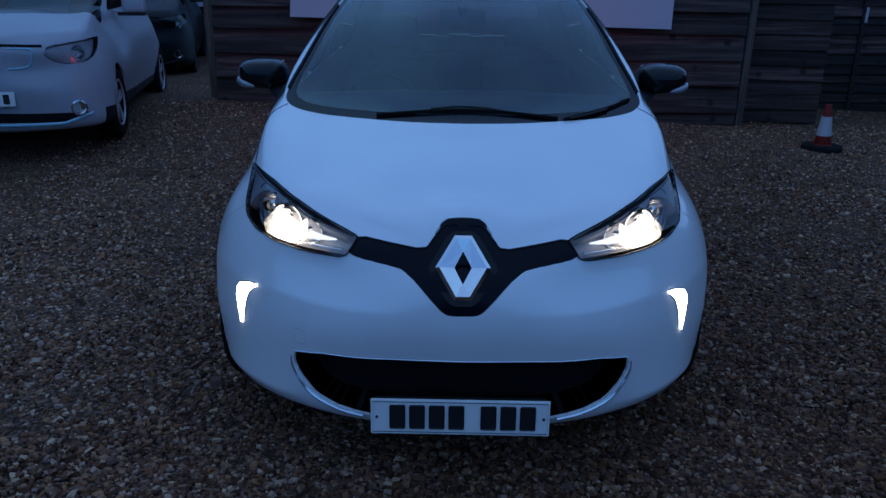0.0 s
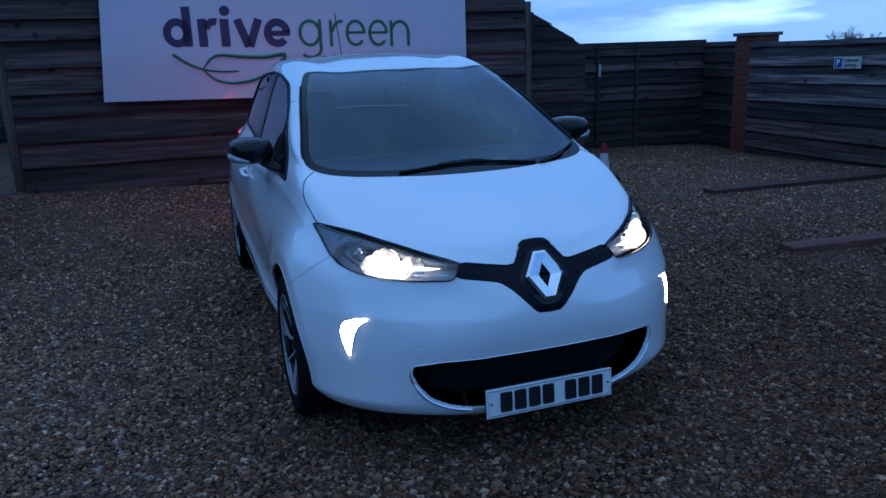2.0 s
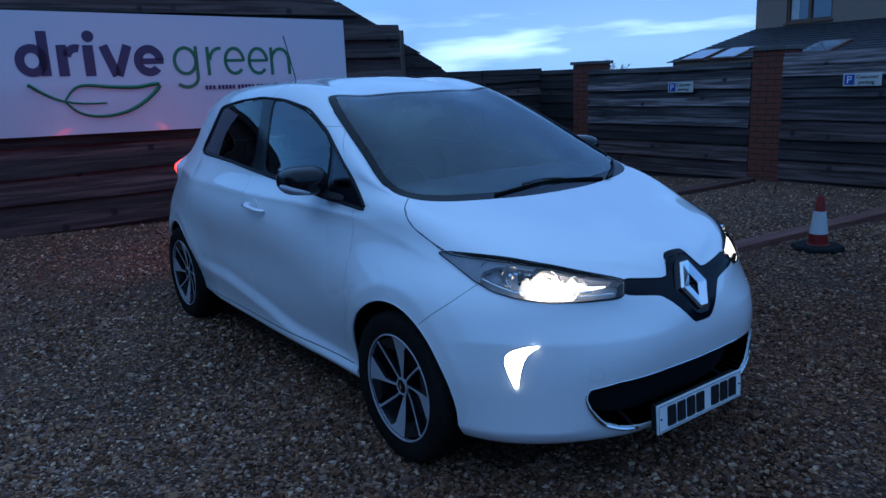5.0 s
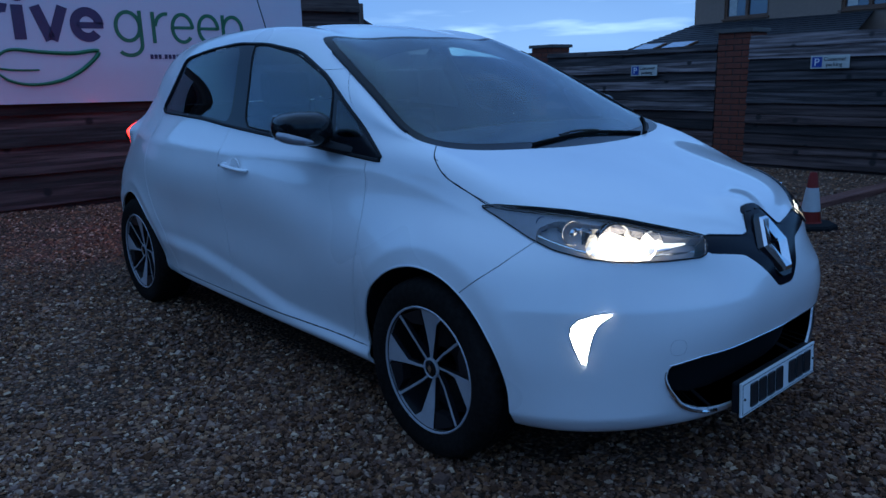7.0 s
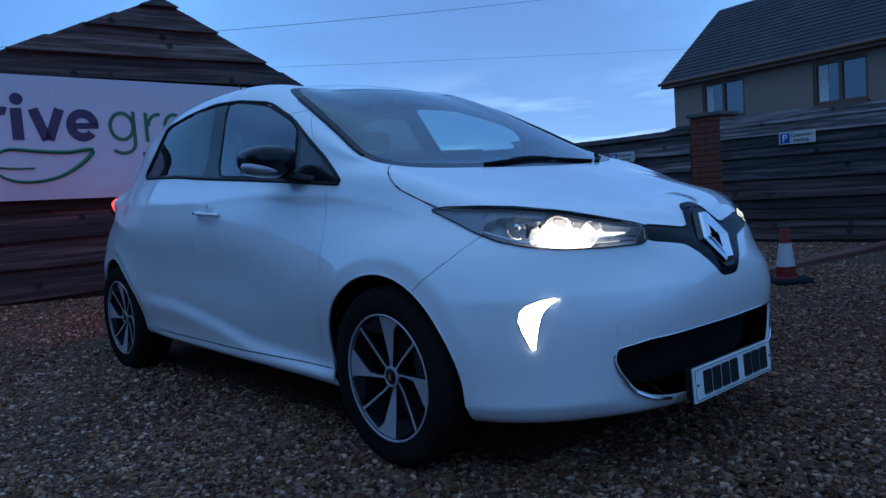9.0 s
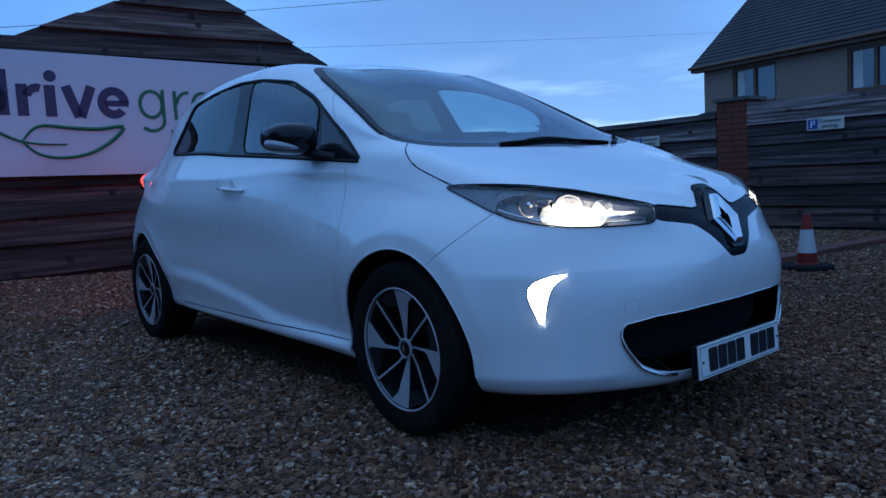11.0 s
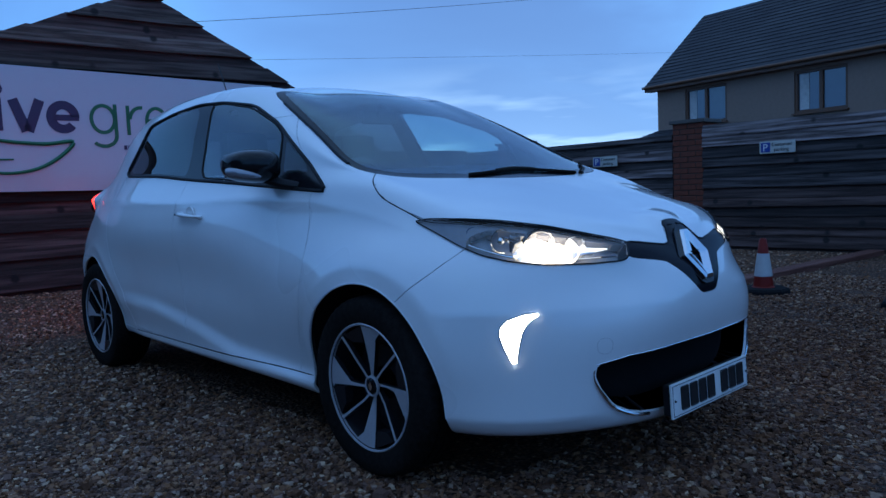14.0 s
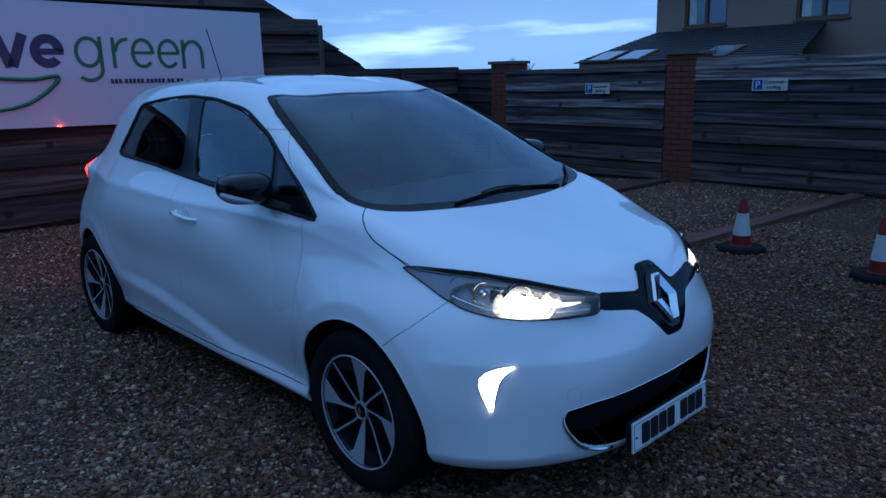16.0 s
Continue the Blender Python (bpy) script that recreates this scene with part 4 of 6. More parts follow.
SCREEN = rounded([(-0.30, -0.055), (0.0, -0.057), (0.20, -0.046), (0.32, -0.024), (0.43, 0.005), (0.545, 0.046), (0.638, 0.105), (0.675, 0.18), (0.678, 0.26), (0.668, 0.34), (0.645, 0.445), (0.597, 0.715), (0.526, 1.010), (0.48, 0.996), (0.40, 0.972), (0.30, 0.952), (0.20, 0.930), (0.10, 0.910), (0.0, 0.898), (-0.30, 0.898)], 2)
DAYLIGHT = rounded([(0.292, 0.975), (0.53, 0.994), (0.95, 1.028), (1.48, 1.064), (1.81, 1.092), (2.345, 1.113), (2.235, 1.28), (2.19, 1.388), (1.88, 1.422), (1.60, 1.438), (1.35, 1.424), (1.06, 1.378), (0.78, 1.270), (0.50, 1.108)], 2, 0.12)
FRONT_PANE = rounded([(0.648, 1.018), (0.95, 1.041), (1.335, 1.068), (1.455, 1.420), (1.36, 1.421), (1.07, 1.368), (0.80, 1.268), (0.712, 1.216)], 2, 0.1)
CORNER_PANE = rounded([(0.618, 1.050), (0.680, 1.200), (0.52, 1.108), (0.446, 1.052)], 2, 0.12)
REAR_PANE = rounded([(1.488, 1.078), (1.81, 1.105), (2.262, 1.125), (2.190, 1.27), (2.150, 1.374), (1.88, 1.410), (1.575, 1.428)], 2, 0.1)
LAMP = rounded([(0.488, 0.864), (0.440, 0.871), (0.337, 0.866), (0.229, 0.857), (0.085, 0.834), (-0.014, 0.811), (-0.123, 0.785), (-0.166, 0.772), (-0.156, 0.728), (-0.136, 0.720), (-0.02, 0.719), (0.115, 0.723), (0.22, 0.736), (0.300, 0.756), (0.362, 0.785), (0.424, 0.825)], 2, 0.12)
LAMP_OUTER = rounded([(0.6, 0.95), (-0.3, 0.95), (-0.3, 0.752), (-0.10, 0.778), (0.10, 0.815), (0.27, 0.838), (0.335, 0.815), (0.35, 0.76), (0.6, 0.76)], 2, 0.15)
INTAKE = rounded([(-0.2, 0.443), (0.2, 0.443), (0.397, 0.437), (0.495, 0.420), (0.500, 0.385), (0.482, 0.345), (0.436, 0.288), (0.361, 0.252), (0.26, 0.232), (-0.2, 0.232)], 2, 0.15)
BAND = rounded([(-0.2, 0.8125), (0.046, 0.8125), (0.062, 0.804), (0.106, 0.750), (0.30, 0.777), (0.325, 0.729), (0.172, 0.705), (0.130, 0.674), (0.055, 0.597), (0.036, 0.588), (-0.2, 0.588)], 1, 0.12)
BONNET = [(-0.2, -0.652), (0.046, -0.652), (0.062, -0.661), (0.106, -0.714), (0.19, -0.712), (0.302, -0.692), (0.345, -0.662), (0.432, -0.602), (0.503, -0.531), (0.593, -0.412), (0.655, -0.312), (0.705, -0.20), (0.720, -0.10), (0.727, -0.015), (0.725, 0.03), (0.715, 0.065), (0.698, 0.09), (0.655, 0.128), (0.6, 0.4), (-0.2, 0.4)]
DOOR = [(0.392, 0.99), (0.367, 0.79), (0.368, 0.66), (0.40, 0.53), (0.475, 0.318), (0.50, 0.275), (1.40, 0.285), (1.405, 0.60), (1.445, 0.92), (1.49, 1.3), (0.7, 1.3)]
REAR_DOOR = [(1.405, 0.285), (2.06, 0.30), (2.14, 0.45), (2.26, 0.68), (2.33, 0.88), (2.30, 1.3), (1.49, 1.3), (1.45, 0.92), (1.409, 0.60)]
SEAM = [(-0.363, 0.80), (-0.349, 0.770), (-0.292, 0.710), (-0.188, 0.623), (-0.117, 0.579), (-0.10, 0.1)]
NOSE = SEAM + [(-1.2, 0.1), (-1.2, 0.80)]
TAIL_LAMP = [(2.84, 0.99), (2.90, 1.085), (2.99, 1.09), (3.07, 0.97), (3.0, 0.84), (2.93, 0.85)]


BODY_STEPS = [  # label, view, outline, test on the cell's middle
    ("tailgate", "side", [(2.62, 1.5), (2.85, 1.15), (2.93, 0.66), (4, 0.66), (4, 1.5)], lambda c: c[..., 1] > 2.6),
    ("rear_bumper", "side", [(2.72, 0.66), (2.80, 0.1), (4, 0.1), (4, 0.66)], lambda c: c[..., 1] > 2.6),
    ("front_bumper", "side", NOSE, lambda c: c[..., 1] < 0.1),
    ("front_wing", "side", SEAM + [(0.5, 0.1), (0.5, 0.275), (0.475, 0.318), (0.40, 0.53), (0.368, 0.66), (0.367, 0.79), (0.385, 0.93), (0.33, 0.972), (0.27, 0.99), (0.1, 0.99), (-0.36, 0.95)], lambda c: (c[..., 1] < 0.6) & (c[..., 0] > 0.58)),
    ("front_door", "side", DOOR, lambda c: c[..., 0] > 0.5),
    ("rear_door", "side", REAR_DOOR, lambda c: c[..., 0] > 0.5),
    ("sill", "side", [(0.2, 0.05), (0.2, 0.282), (2.4, 0.292), (2.4, 0.05)], lambda c: c[..., 0] > 0.5),
    ("bonnet", "top", BONNET, lambda c: c[..., 2] > 0.735),
    ("band", "front", BAND, lambda c: (c[..., 1] < -0.5) & (c[..., 2] < 0.813)),
    ("intake", "front", INTAKE, lambda c: c[..., 1] < -0.5),
    ("lamp", "corner", LAMP, lambda c: (c[..., 1] < 0.0) & (c[..., 2] > 0.69)),
    ("lamp_outer", "corner", LAMP_OUTER, lambda c: (c[..., 1] < 0.0) & (c[..., 2] > 0.69) & inside(LAMP, *VIEWS["corner"](c))),
    ("screen_border", "top", SCREEN, lambda c: c[..., 2] > 0.975),
    ("windscreen", "top", [(x * 0.952, 0.40 + (y - 0.40) * (0.87 if y < 0.40 else 0.945)) for x, y in SCREEN], lambda c: c[..., 2] > 0.975),
    ("rear_glass", "side", [(2.64, 1.375), (2.72, 1.28), (2.79, 1.13), (4, 1.12), (4, 1.375)], lambda c: (c[..., 0] < 0.60) & (c[..., 1] > 2.5)),
    ("pillar_trim", "side", DAYLIGHT, lambda c: (c[..., 0] > 0.46)),
    ("front_pane", "side", FRONT_PANE, lambda c: c[..., 0] > 0.46),
    ("corner_pane", "side", CORNER_PANE, lambda c: c[..., 0] > 0.46),
    ("rear_pane", "side", REAR_PANE, lambda c: c[..., 0] > 0.46),
    ("tail_lamp", "side", TAIL_LAMP, lambda c: (c[..., 0] > 0.42) & (c[..., 1] > 2.5)),
    ("none", "side", ARCH_F, lambda c: c[..., 0] > 0.5),
    ("none", "side", ARCH_R, lambda c: c[..., 0] > 0.5),
]


def flank_relief(Q):
    """Creases of the flank: a shoulder edge, a hollow in the doors, a flared sill and lips round the wheels."""
    y, z = Q[..., 1], Q[..., 2]
    side = smooth_step(0.60, 0.70, Q[..., 0]) * (1 - smooth_step(2.85, 3.0, y))
    shoulder = np.interp(y, [-0.25, -0.15, 0.05, 0.39, 0.89, 1.42, 2.1, 2.6, 2.9], [0.815, 0.836, 0.888, 0.944, 0.962, 0.952, 0.965, 0.99, 1.0])
    add = (0.006 + 0.011 * smooth_step(0.2, 0.6, y)) * np.exp(-abs(z - shoulder) / np.where(z < shoulder, 0.038, 0.055)) * smooth_step(-0.30, -0.05, y)
    doors = smooth_step(0.22, 0.50, y) * (1 - smooth_step(1.95, 2.35, y))
    add -= 0.020 * np.exp(-((z - 0.60) / 0.14) ** 2) * doors
    low = np.interp(y, [0.4, 0.96, 1.3, 1.75, 2.2], [0.285, 0.325, 0.40, 0.465, 0.48])
    add += 0.026 * smooth_step(0.0, 0.075, low - z + 0.02) * smooth_step(0.20, 0.26, z) * doors
    for wy in (0.006, 2.598):
        r = np.hypot(y - wy, z - 0.325)
        add += 0.009 * np.exp(-abs(r - 0.40) / 0.05) * smooth_step(0.30, 0.45, z)
    # the tail lamps stand proud on the rear corners
    lamp = np.exp(-((z - 1.0) / 0.055) ** 2) * smooth_step(2.72, 2.90, y) * smooth_step(0.30, 0.50, Q[..., 0])
    Q[..., 0] += add * side + 0.050 * lamp
    Q[..., 1] += 0.02 * lamp
    # nose: an edge running in from the running lights, and a lip along the foot of the bumper
    nose = 1 - smooth_step(-0.45, -0.22, y)
    push = 0.007 * np.exp(-abs(z - 0.588) / 0.05) * smooth_step(0.10, 0.30, Q[..., 0]) + 0.010 * np.exp(-abs(z - 0.262) / 0.035) * smooth_step(0.42, 0.60, Q[..., 0])
    way = np.stack([Q[..., 0] / 0.76, y / 0.64], -1)
    way /= np.maximum(np.linalg.norm(way, axis=-1, keepdims=True), 1e-9)
    Q[..., :2] += way * (push * nose)[..., None]
    return Q


def paint_by_outline(lines, steps, nu=340, nv=136, relief=True):
    """Cells of the body surface sorted into panels, with the grid drawn onto every outline."""
    Q = half_surface(lines, nu, nv)
    if relief:
        Q = flank_relief(Q)
    mid = lambda: (Q[:-1, :-1] + Q[1:, :-1] + Q[1:, 1:] + Q[:-1, 1:]) / 4
    lab = np.full((Q.shape[0] - 1, Q.shape[1] - 1), "body_shell", dtype="U16")
    tu, tv = np.gradient(Q, axis=0), np.gradient(Q, axis=1)
    for name, view, poly, test in steps:
        c = mid()
        own = inside(poly, *VIEWS[view](c)) & test(c)
        lab[own] = name
        # grid corners that touch both sides move along the surface onto the outline
        pad = np.pad(own.astype(int), 1, mode="edge")
        count = pad[:-1, :-1] + pad[1:, :-1] + pad[1:, 1:] + pad[:-1, 1:]
        edge = (count > 0) & (count < 4)
        a, b = VIEWS[view](Q)
        want = nearest(poly, a, b) - np.stack([a, b], -1)
        ua, ub = VIEWS[view](tu)
        va, vb = VIEWS[view](tv)
        det = ua * vb - ub * va
        ok = edge & (abs(det) > 1e-7) & (np.hypot(want[..., 0], want[..., 1]) < 0.03)
        det = np.where(ok, det, 1)
        p, q = (want[..., 0] * vb - want[..., 1] * va) / det, (ua * want[..., 1] - ub * want[..., 0]) / det
        ok &= (abs(p) < 0.95) & (abs(q) < 0.95)
        Q = Q + np.where(ok[..., None], p[..., None] * tu + q[..., None] * tv, 0)
    return Q, lab


def tidy(lab, name, other):
    """Slivers of a panel join their neighbours; a second large piece becomes a panel of its own."""
    left = {tuple(c) for c in np.argwhere(lab == name).tolist()}
    groups = []
    while left:
        stack, group = [left.pop()], []
        while stack:
            i, j = stack.pop()
            group.append((i, j))
            for q in ((i + 1, j), (i - 1, j), (i, j + 1), (i, j - 1)):
                if q in left:
                    left.remove(q)
                    stack.append(q)
        groups.append(group)
    groups.sort(key=len)
    for group in groups[:-1]:
        ring = [lab[i + a, j + b] for i, j in group for a, b in ((1, 0), (-1, 0), (0, 1), (0, -1)) if 0 <= i + a < lab.shape[0] and 0 <= j + b < lab.shape[1]]
        ring = [r for r in ring if r not in (name, "none")]
        new_ = other if len(group) > 60 or not ring else max(sorted(set(ring)), key=ring.count)
        for i, j in group:
            lab[i, j] = new_


HALF, LABEL = paint_by_outline(BODY_LINES, BODY_STEPS)
tidy(LABEL, "body_shell", "front_wing")


def whole_surface(HALF, LABEL):
    """Both halves with shared points along the middle, and their normals."""
    nu, nv = HALF.shape[:2]
    idx = np.arange(nu * nv).reshape(nu, nv)
    quad = np.stack([idx[:-1, :-1], idx[1:, :-1], idx[1:, 1:], idx[:-1, 1:]], -1).reshape(-1, 4)
    right, left = HALF.reshape(-1, 3), HALF.reshape(-1, 3) * np.array([-1, 1, 1])
    V = np.concatenate([right, left])
    F = np.concatenate([quad, quad[:, ::-1] + nu * nv])
    _, first, back_ = np.unique(np.round(V * 20000).astype(int), axis=0, return_index=True, return_inverse=True)
    V, F = V[first], back_.reshape(-1)[F]
    d1, d2 = V[F[:, 2]] - V[F[:, 0]], V[F[:, 3]] - V[F[:, 1]]
    fn = np.cross(d1, d2)
    N = np.zeros_like(V)
    for k in range(4):
        np.add.at(N, F[:, k], fn)
    N /= np.maximum(np.linalg.norm(N, axis=1, keepdims=True), 1e-12)
    if (fn[:, 2][V[F].mean(1)[:, 2] > 1.45]).sum() < 0:
        N, F = -N, F[:, ::-1]
    side = np.r_[np.ones(len(quad)), -np.ones(len(quad))]
    return V, F, N, side, np.r_[LABEL.reshape(-1), LABEL.reshape(-1)]


BODY = whole_surface(HALF, LABEL)
BV, BF, BN, BSIDE, BLAB = BODY


def panel_mesh(name, labels, mat, side=0, gap=0.0016, lip=0.012, sink=0.0, body=None, solid=False):
    """A body panel: its stretch of the surface with a folded edge all round."""
    BV, BF, BN, BSIDE, BLAB = body or BODY
    pick = np.isin(BLAB, labels) & ((BSIDE == side) if side else True)
    F = BF[pick]
    F = F[[len(set(f)) >= 3 for f in F.tolist()]]
    used, inv = np.unique(F, return_inverse=True)
    F = inv.reshape(-1, 4)
    V, N = BV[used] - sink * BN[used], BN[used]
    F = [list(dict.fromkeys(f)) for f in F.tolist()]
    once = {}
    for i, f in enumerate(F):
        for a, b in zip(f, f[1:] + f[:1]):
            if (b, a) in once:
                del once[(b, a)]
            else:
                once[(a, b)] = i
    move = np.zeros_like(V)
    for (a, b), i in once.items():
        c = V[F[i]].mean(0)
        for k in (a, b):
            move[k] += c - V[k]
    size = np.linalg.norm(move, axis=1, keepdims=True)
    inward = np.where(size > 1e-9, move / np.maximum(size, 1e-9), 0)
    inward -= (inward * N).sum(1, keepdims=True) * N
    V = V + gap * inward
    verts, normals, extra = list(V), list(N), {}
    for k in {k for e in once for k in e}:
        extra[k] = len(verts)
        verts += [V[k], V[k] - lip * N[k]]
        out = -inward[k]
        ln = np.linalg.norm(out)
        out = out / ln if ln > 1e-9 else N[k]
        normals += [out, out]
    if solid:                                # panes have a back face too
        n0 = len(verts)
        ins = V - lip * N
        verts += list(ins)
        normals += list(-N)
        F += [[k + n0 for k in reversed(f)] for f in list(F)]
    for a, b in once:
        F.append([extra[b], extra[a], extra[a] + 1, extra[b] + 1])
    return mesh_of(name, verts, F, mat, True, normals)


TREES = {}


def on_surface(view, u, v, side=1, rise=0.0, body=None):
    """The place on the body that shows at (u, v) in one of the plain views."""
    key = "boxy" if body is not None else "body"
    if key not in TREES:
        b = body or BODY
        TREES[key] = BVHTree.FromPolygons([tuple(p) for p in b[0]], [f for f in (list(dict.fromkeys(f)) for f in b[1].tolist()) if len(f) > 2])
    if view == "side":
        eye, way = Vector((side * 3, u, v)), Vector((-side, 0, 0))
    elif view == "front":
        eye, way = Vector((side * u, -3, v)), Vector((0, 1, 0))
    elif view == "top":
        eye, way = Vector((side * u, v, 3)), Vector((0, 0, -1))
    else:
        out = Vector((0.6, -0.8, 0))
        p = Vector((E8[0] * u, E8[1] * u, v)) + out * 3
        eye, way = Vector((side * p.x, p.y, p.z)), Vector((-side * out.x, -out.y, 0))
    hit, normal, _, _ = TREES[key].ray_cast(eye, way)
    if hit is None:
        hit, normal, _, _ = TREES[key].find_nearest(eye + way * 2.3)
    if normal.dot(way) > 0:
        normal = -normal
    return hit + normal * rise


def surface_strip(name, poly, view, width, mat, parent, side=1, closed=True, label="", body=None, rise=0.0):
    """A moulding that runs along an outline on the body."""
    pts = [on_surface(view, u, v, side, rise, body) for u, v in poly]
    return part(name, tube(pts, width, 6, closed=closed), mat, parent, label, smooth=True)


CAR = pose(0.01, 0, 0, 0, 0, -0.6)
car = thing("hatchback_car", CAR, "small white five-door electric hatchback with lit headlamps on gravel", "car")
for nm, labels, mat, lbl in (("body_shell", ["body_shell"], M_PAINT, ""), ("bonnet", ["bonnet"], M_PAINT, ""), ("front_bumper", ["front_bumper"], M_PAINT, ""),
                             ("rear_bumper", ["rear_bumper"], M_PAINT, ""), ("tailgate", ["tailgate"], M_PAINT, ""), ("grille_band", ["band"], M_BAND, "dark satin band round the badge"),
                             ("windscreen_border", ["screen_border"], M_BORDER, "black border round the windscreen"),
                         ("windscreen", ["windscreen"], M_GLASS, "clear windscreen mirroring the dusk sky"), ("rear_window", ["rear_glass"], M_TINT, "tinted rear window")):
    put(nm, panel_mesh(nm, labels, mat, gap=0.0005 if mat in (M_GLASS, M_TINT, M_BAND) else 0.0016, lip=0.005 if mat in (M_GLASS, M_TINT) else 0.012, solid=mat in (M_GLASS, M_TINT)), car, lbl).visible_shadow = mat not in (M_GLASS, M_TINT)
for sd in (1, -1):
    for nm, labels, mat, lbl in (("front_wing", ["front_wing"], M_PAINT, ""), ("front_door", ["front_door"], M_PAINT, ""), ("rear_door", ["rear_door"], M_PAINT, ""), ("sill", ["sill"], M_PAINT, ""),
                                 ("pillar_trim", ["pillar_trim"], M_PILLAR, "black window surround"), ("corner_window", ["corner_pane"], M_TINT, ""), ("door_window", ["front_pane"], M_SIDE, ""),
                                 ("rear_door_window", ["rear_pane"], M_TINT, ""), ("tail_lamp", ["tail_lamp"], M_TAIL, "lit red tail lamp")):
        put(nm, panel_mesh(nm, labels, mat, sd, gap=0.0004 if mat in (M_SIDE, M_TINT, M_PILLAR) else 0.0016, lip=0.004 if mat in (M_SIDE, M_TINT) else 0.002 if mat is M_PILLAR else 0.012, solid=mat in (M_SIDE, M_TINT)), car, lbl).visible_shadow = mat not in (M_SIDE, M_TINT)
    part("tail_bulb", lathe([(0.0, 0.015), (0.026, 0.012), (0.035, 0.0), (0.035, -0.01), (0.0, -0.01)], 24, "z"), M_TAIL_HOT, car, "bright red bulb lens", smooth=True, m=pose(sd * 0.60, 0.03 + max(v[1] for v in BV[(abs(BV[:, 0] - 0.60) < 0.05) & (abs(BV[:, 2] - 0.95) < 0.05)]), 0.95, -90))
    # unseen ring added round the bulb to block its sideways red light
    part("tail_light_baffle", lathe([(0.0, -0.02), (0.038, -0.02), (0.045, 0.034), (0.050, 0.034), (0.050, -0.06)], 24, "z"), M_GLOSS, car, "added dark ring keeping the red light off the sides", smooth=True, m=pose(sd * 0.60, 0.03 + max(v[1] for v in BV[(abs(BV[:, 0] - 0.60) < 0.05) & (abs(BV[:, 2] - 0.95) < 0.05)]), 0.95, -90))


def inner_liner():
    """The dark underside of the panels, seen only in the gaps."""
    pick = ~np.isin(BLAB, ["none", "windscreen", "front_pane", "rear_pane", "corner_pane", "rear_glass", "lamp", "lamp_outer", "intake"])
    F = [list(dict.fromkeys(f)) for f in BF[pick].tolist()]
    F = [f for f in F if len(f) > 2]
    put("inner_liner", mesh_of("inner_liner", BV - 0.014 * BN, F, M_INNER, True), car, "dark inside of the body")
    for y in (0.006, 2.598):
        for sd in (1, -1):
            bm = bmesh.new()
            a, b = [], []
            for k in range(40):
                t = radians(-25 + 230 * k / 39)
                r = 0.007 + (arch_reach(math.degrees(t)) if y < 1 else 0.340)
                a.append(bm.verts.new((sd * 0.855, y + r * math.cos(t), 0.325 + r * math.sin(t))))
                b.append(bm.verts.new((sd * 0.50, y + r * math.cos(t), 0.325 + r * math.sin(t))))
            for k in range(39):
                bm.faces.new((a[k], a[k + 1], b[k + 1], b[k]))
            bm.faces.new(b)
            for v in a:                     # the lip follows the flank
                near = BV[np.argmin((BV[:, 1] - v.co.y) ** 2 + (BV[:, 2] - v.co.z) ** 2 + 0.02 * (abs(BV[:, 0]) - 0.86) ** 2 + (np.sign(BV[:, 0]) != sd))]
                v.co.x = sd * (abs(near[0]) - 0.028)
            part("wheel_arch_liner", bm, M_INNER, car, smooth=True)
    part("underbody", box((1.04, 3.0, 0.05), (0, 1.3, 0.215), 0.01), M_INNER, car)


inner_liner()


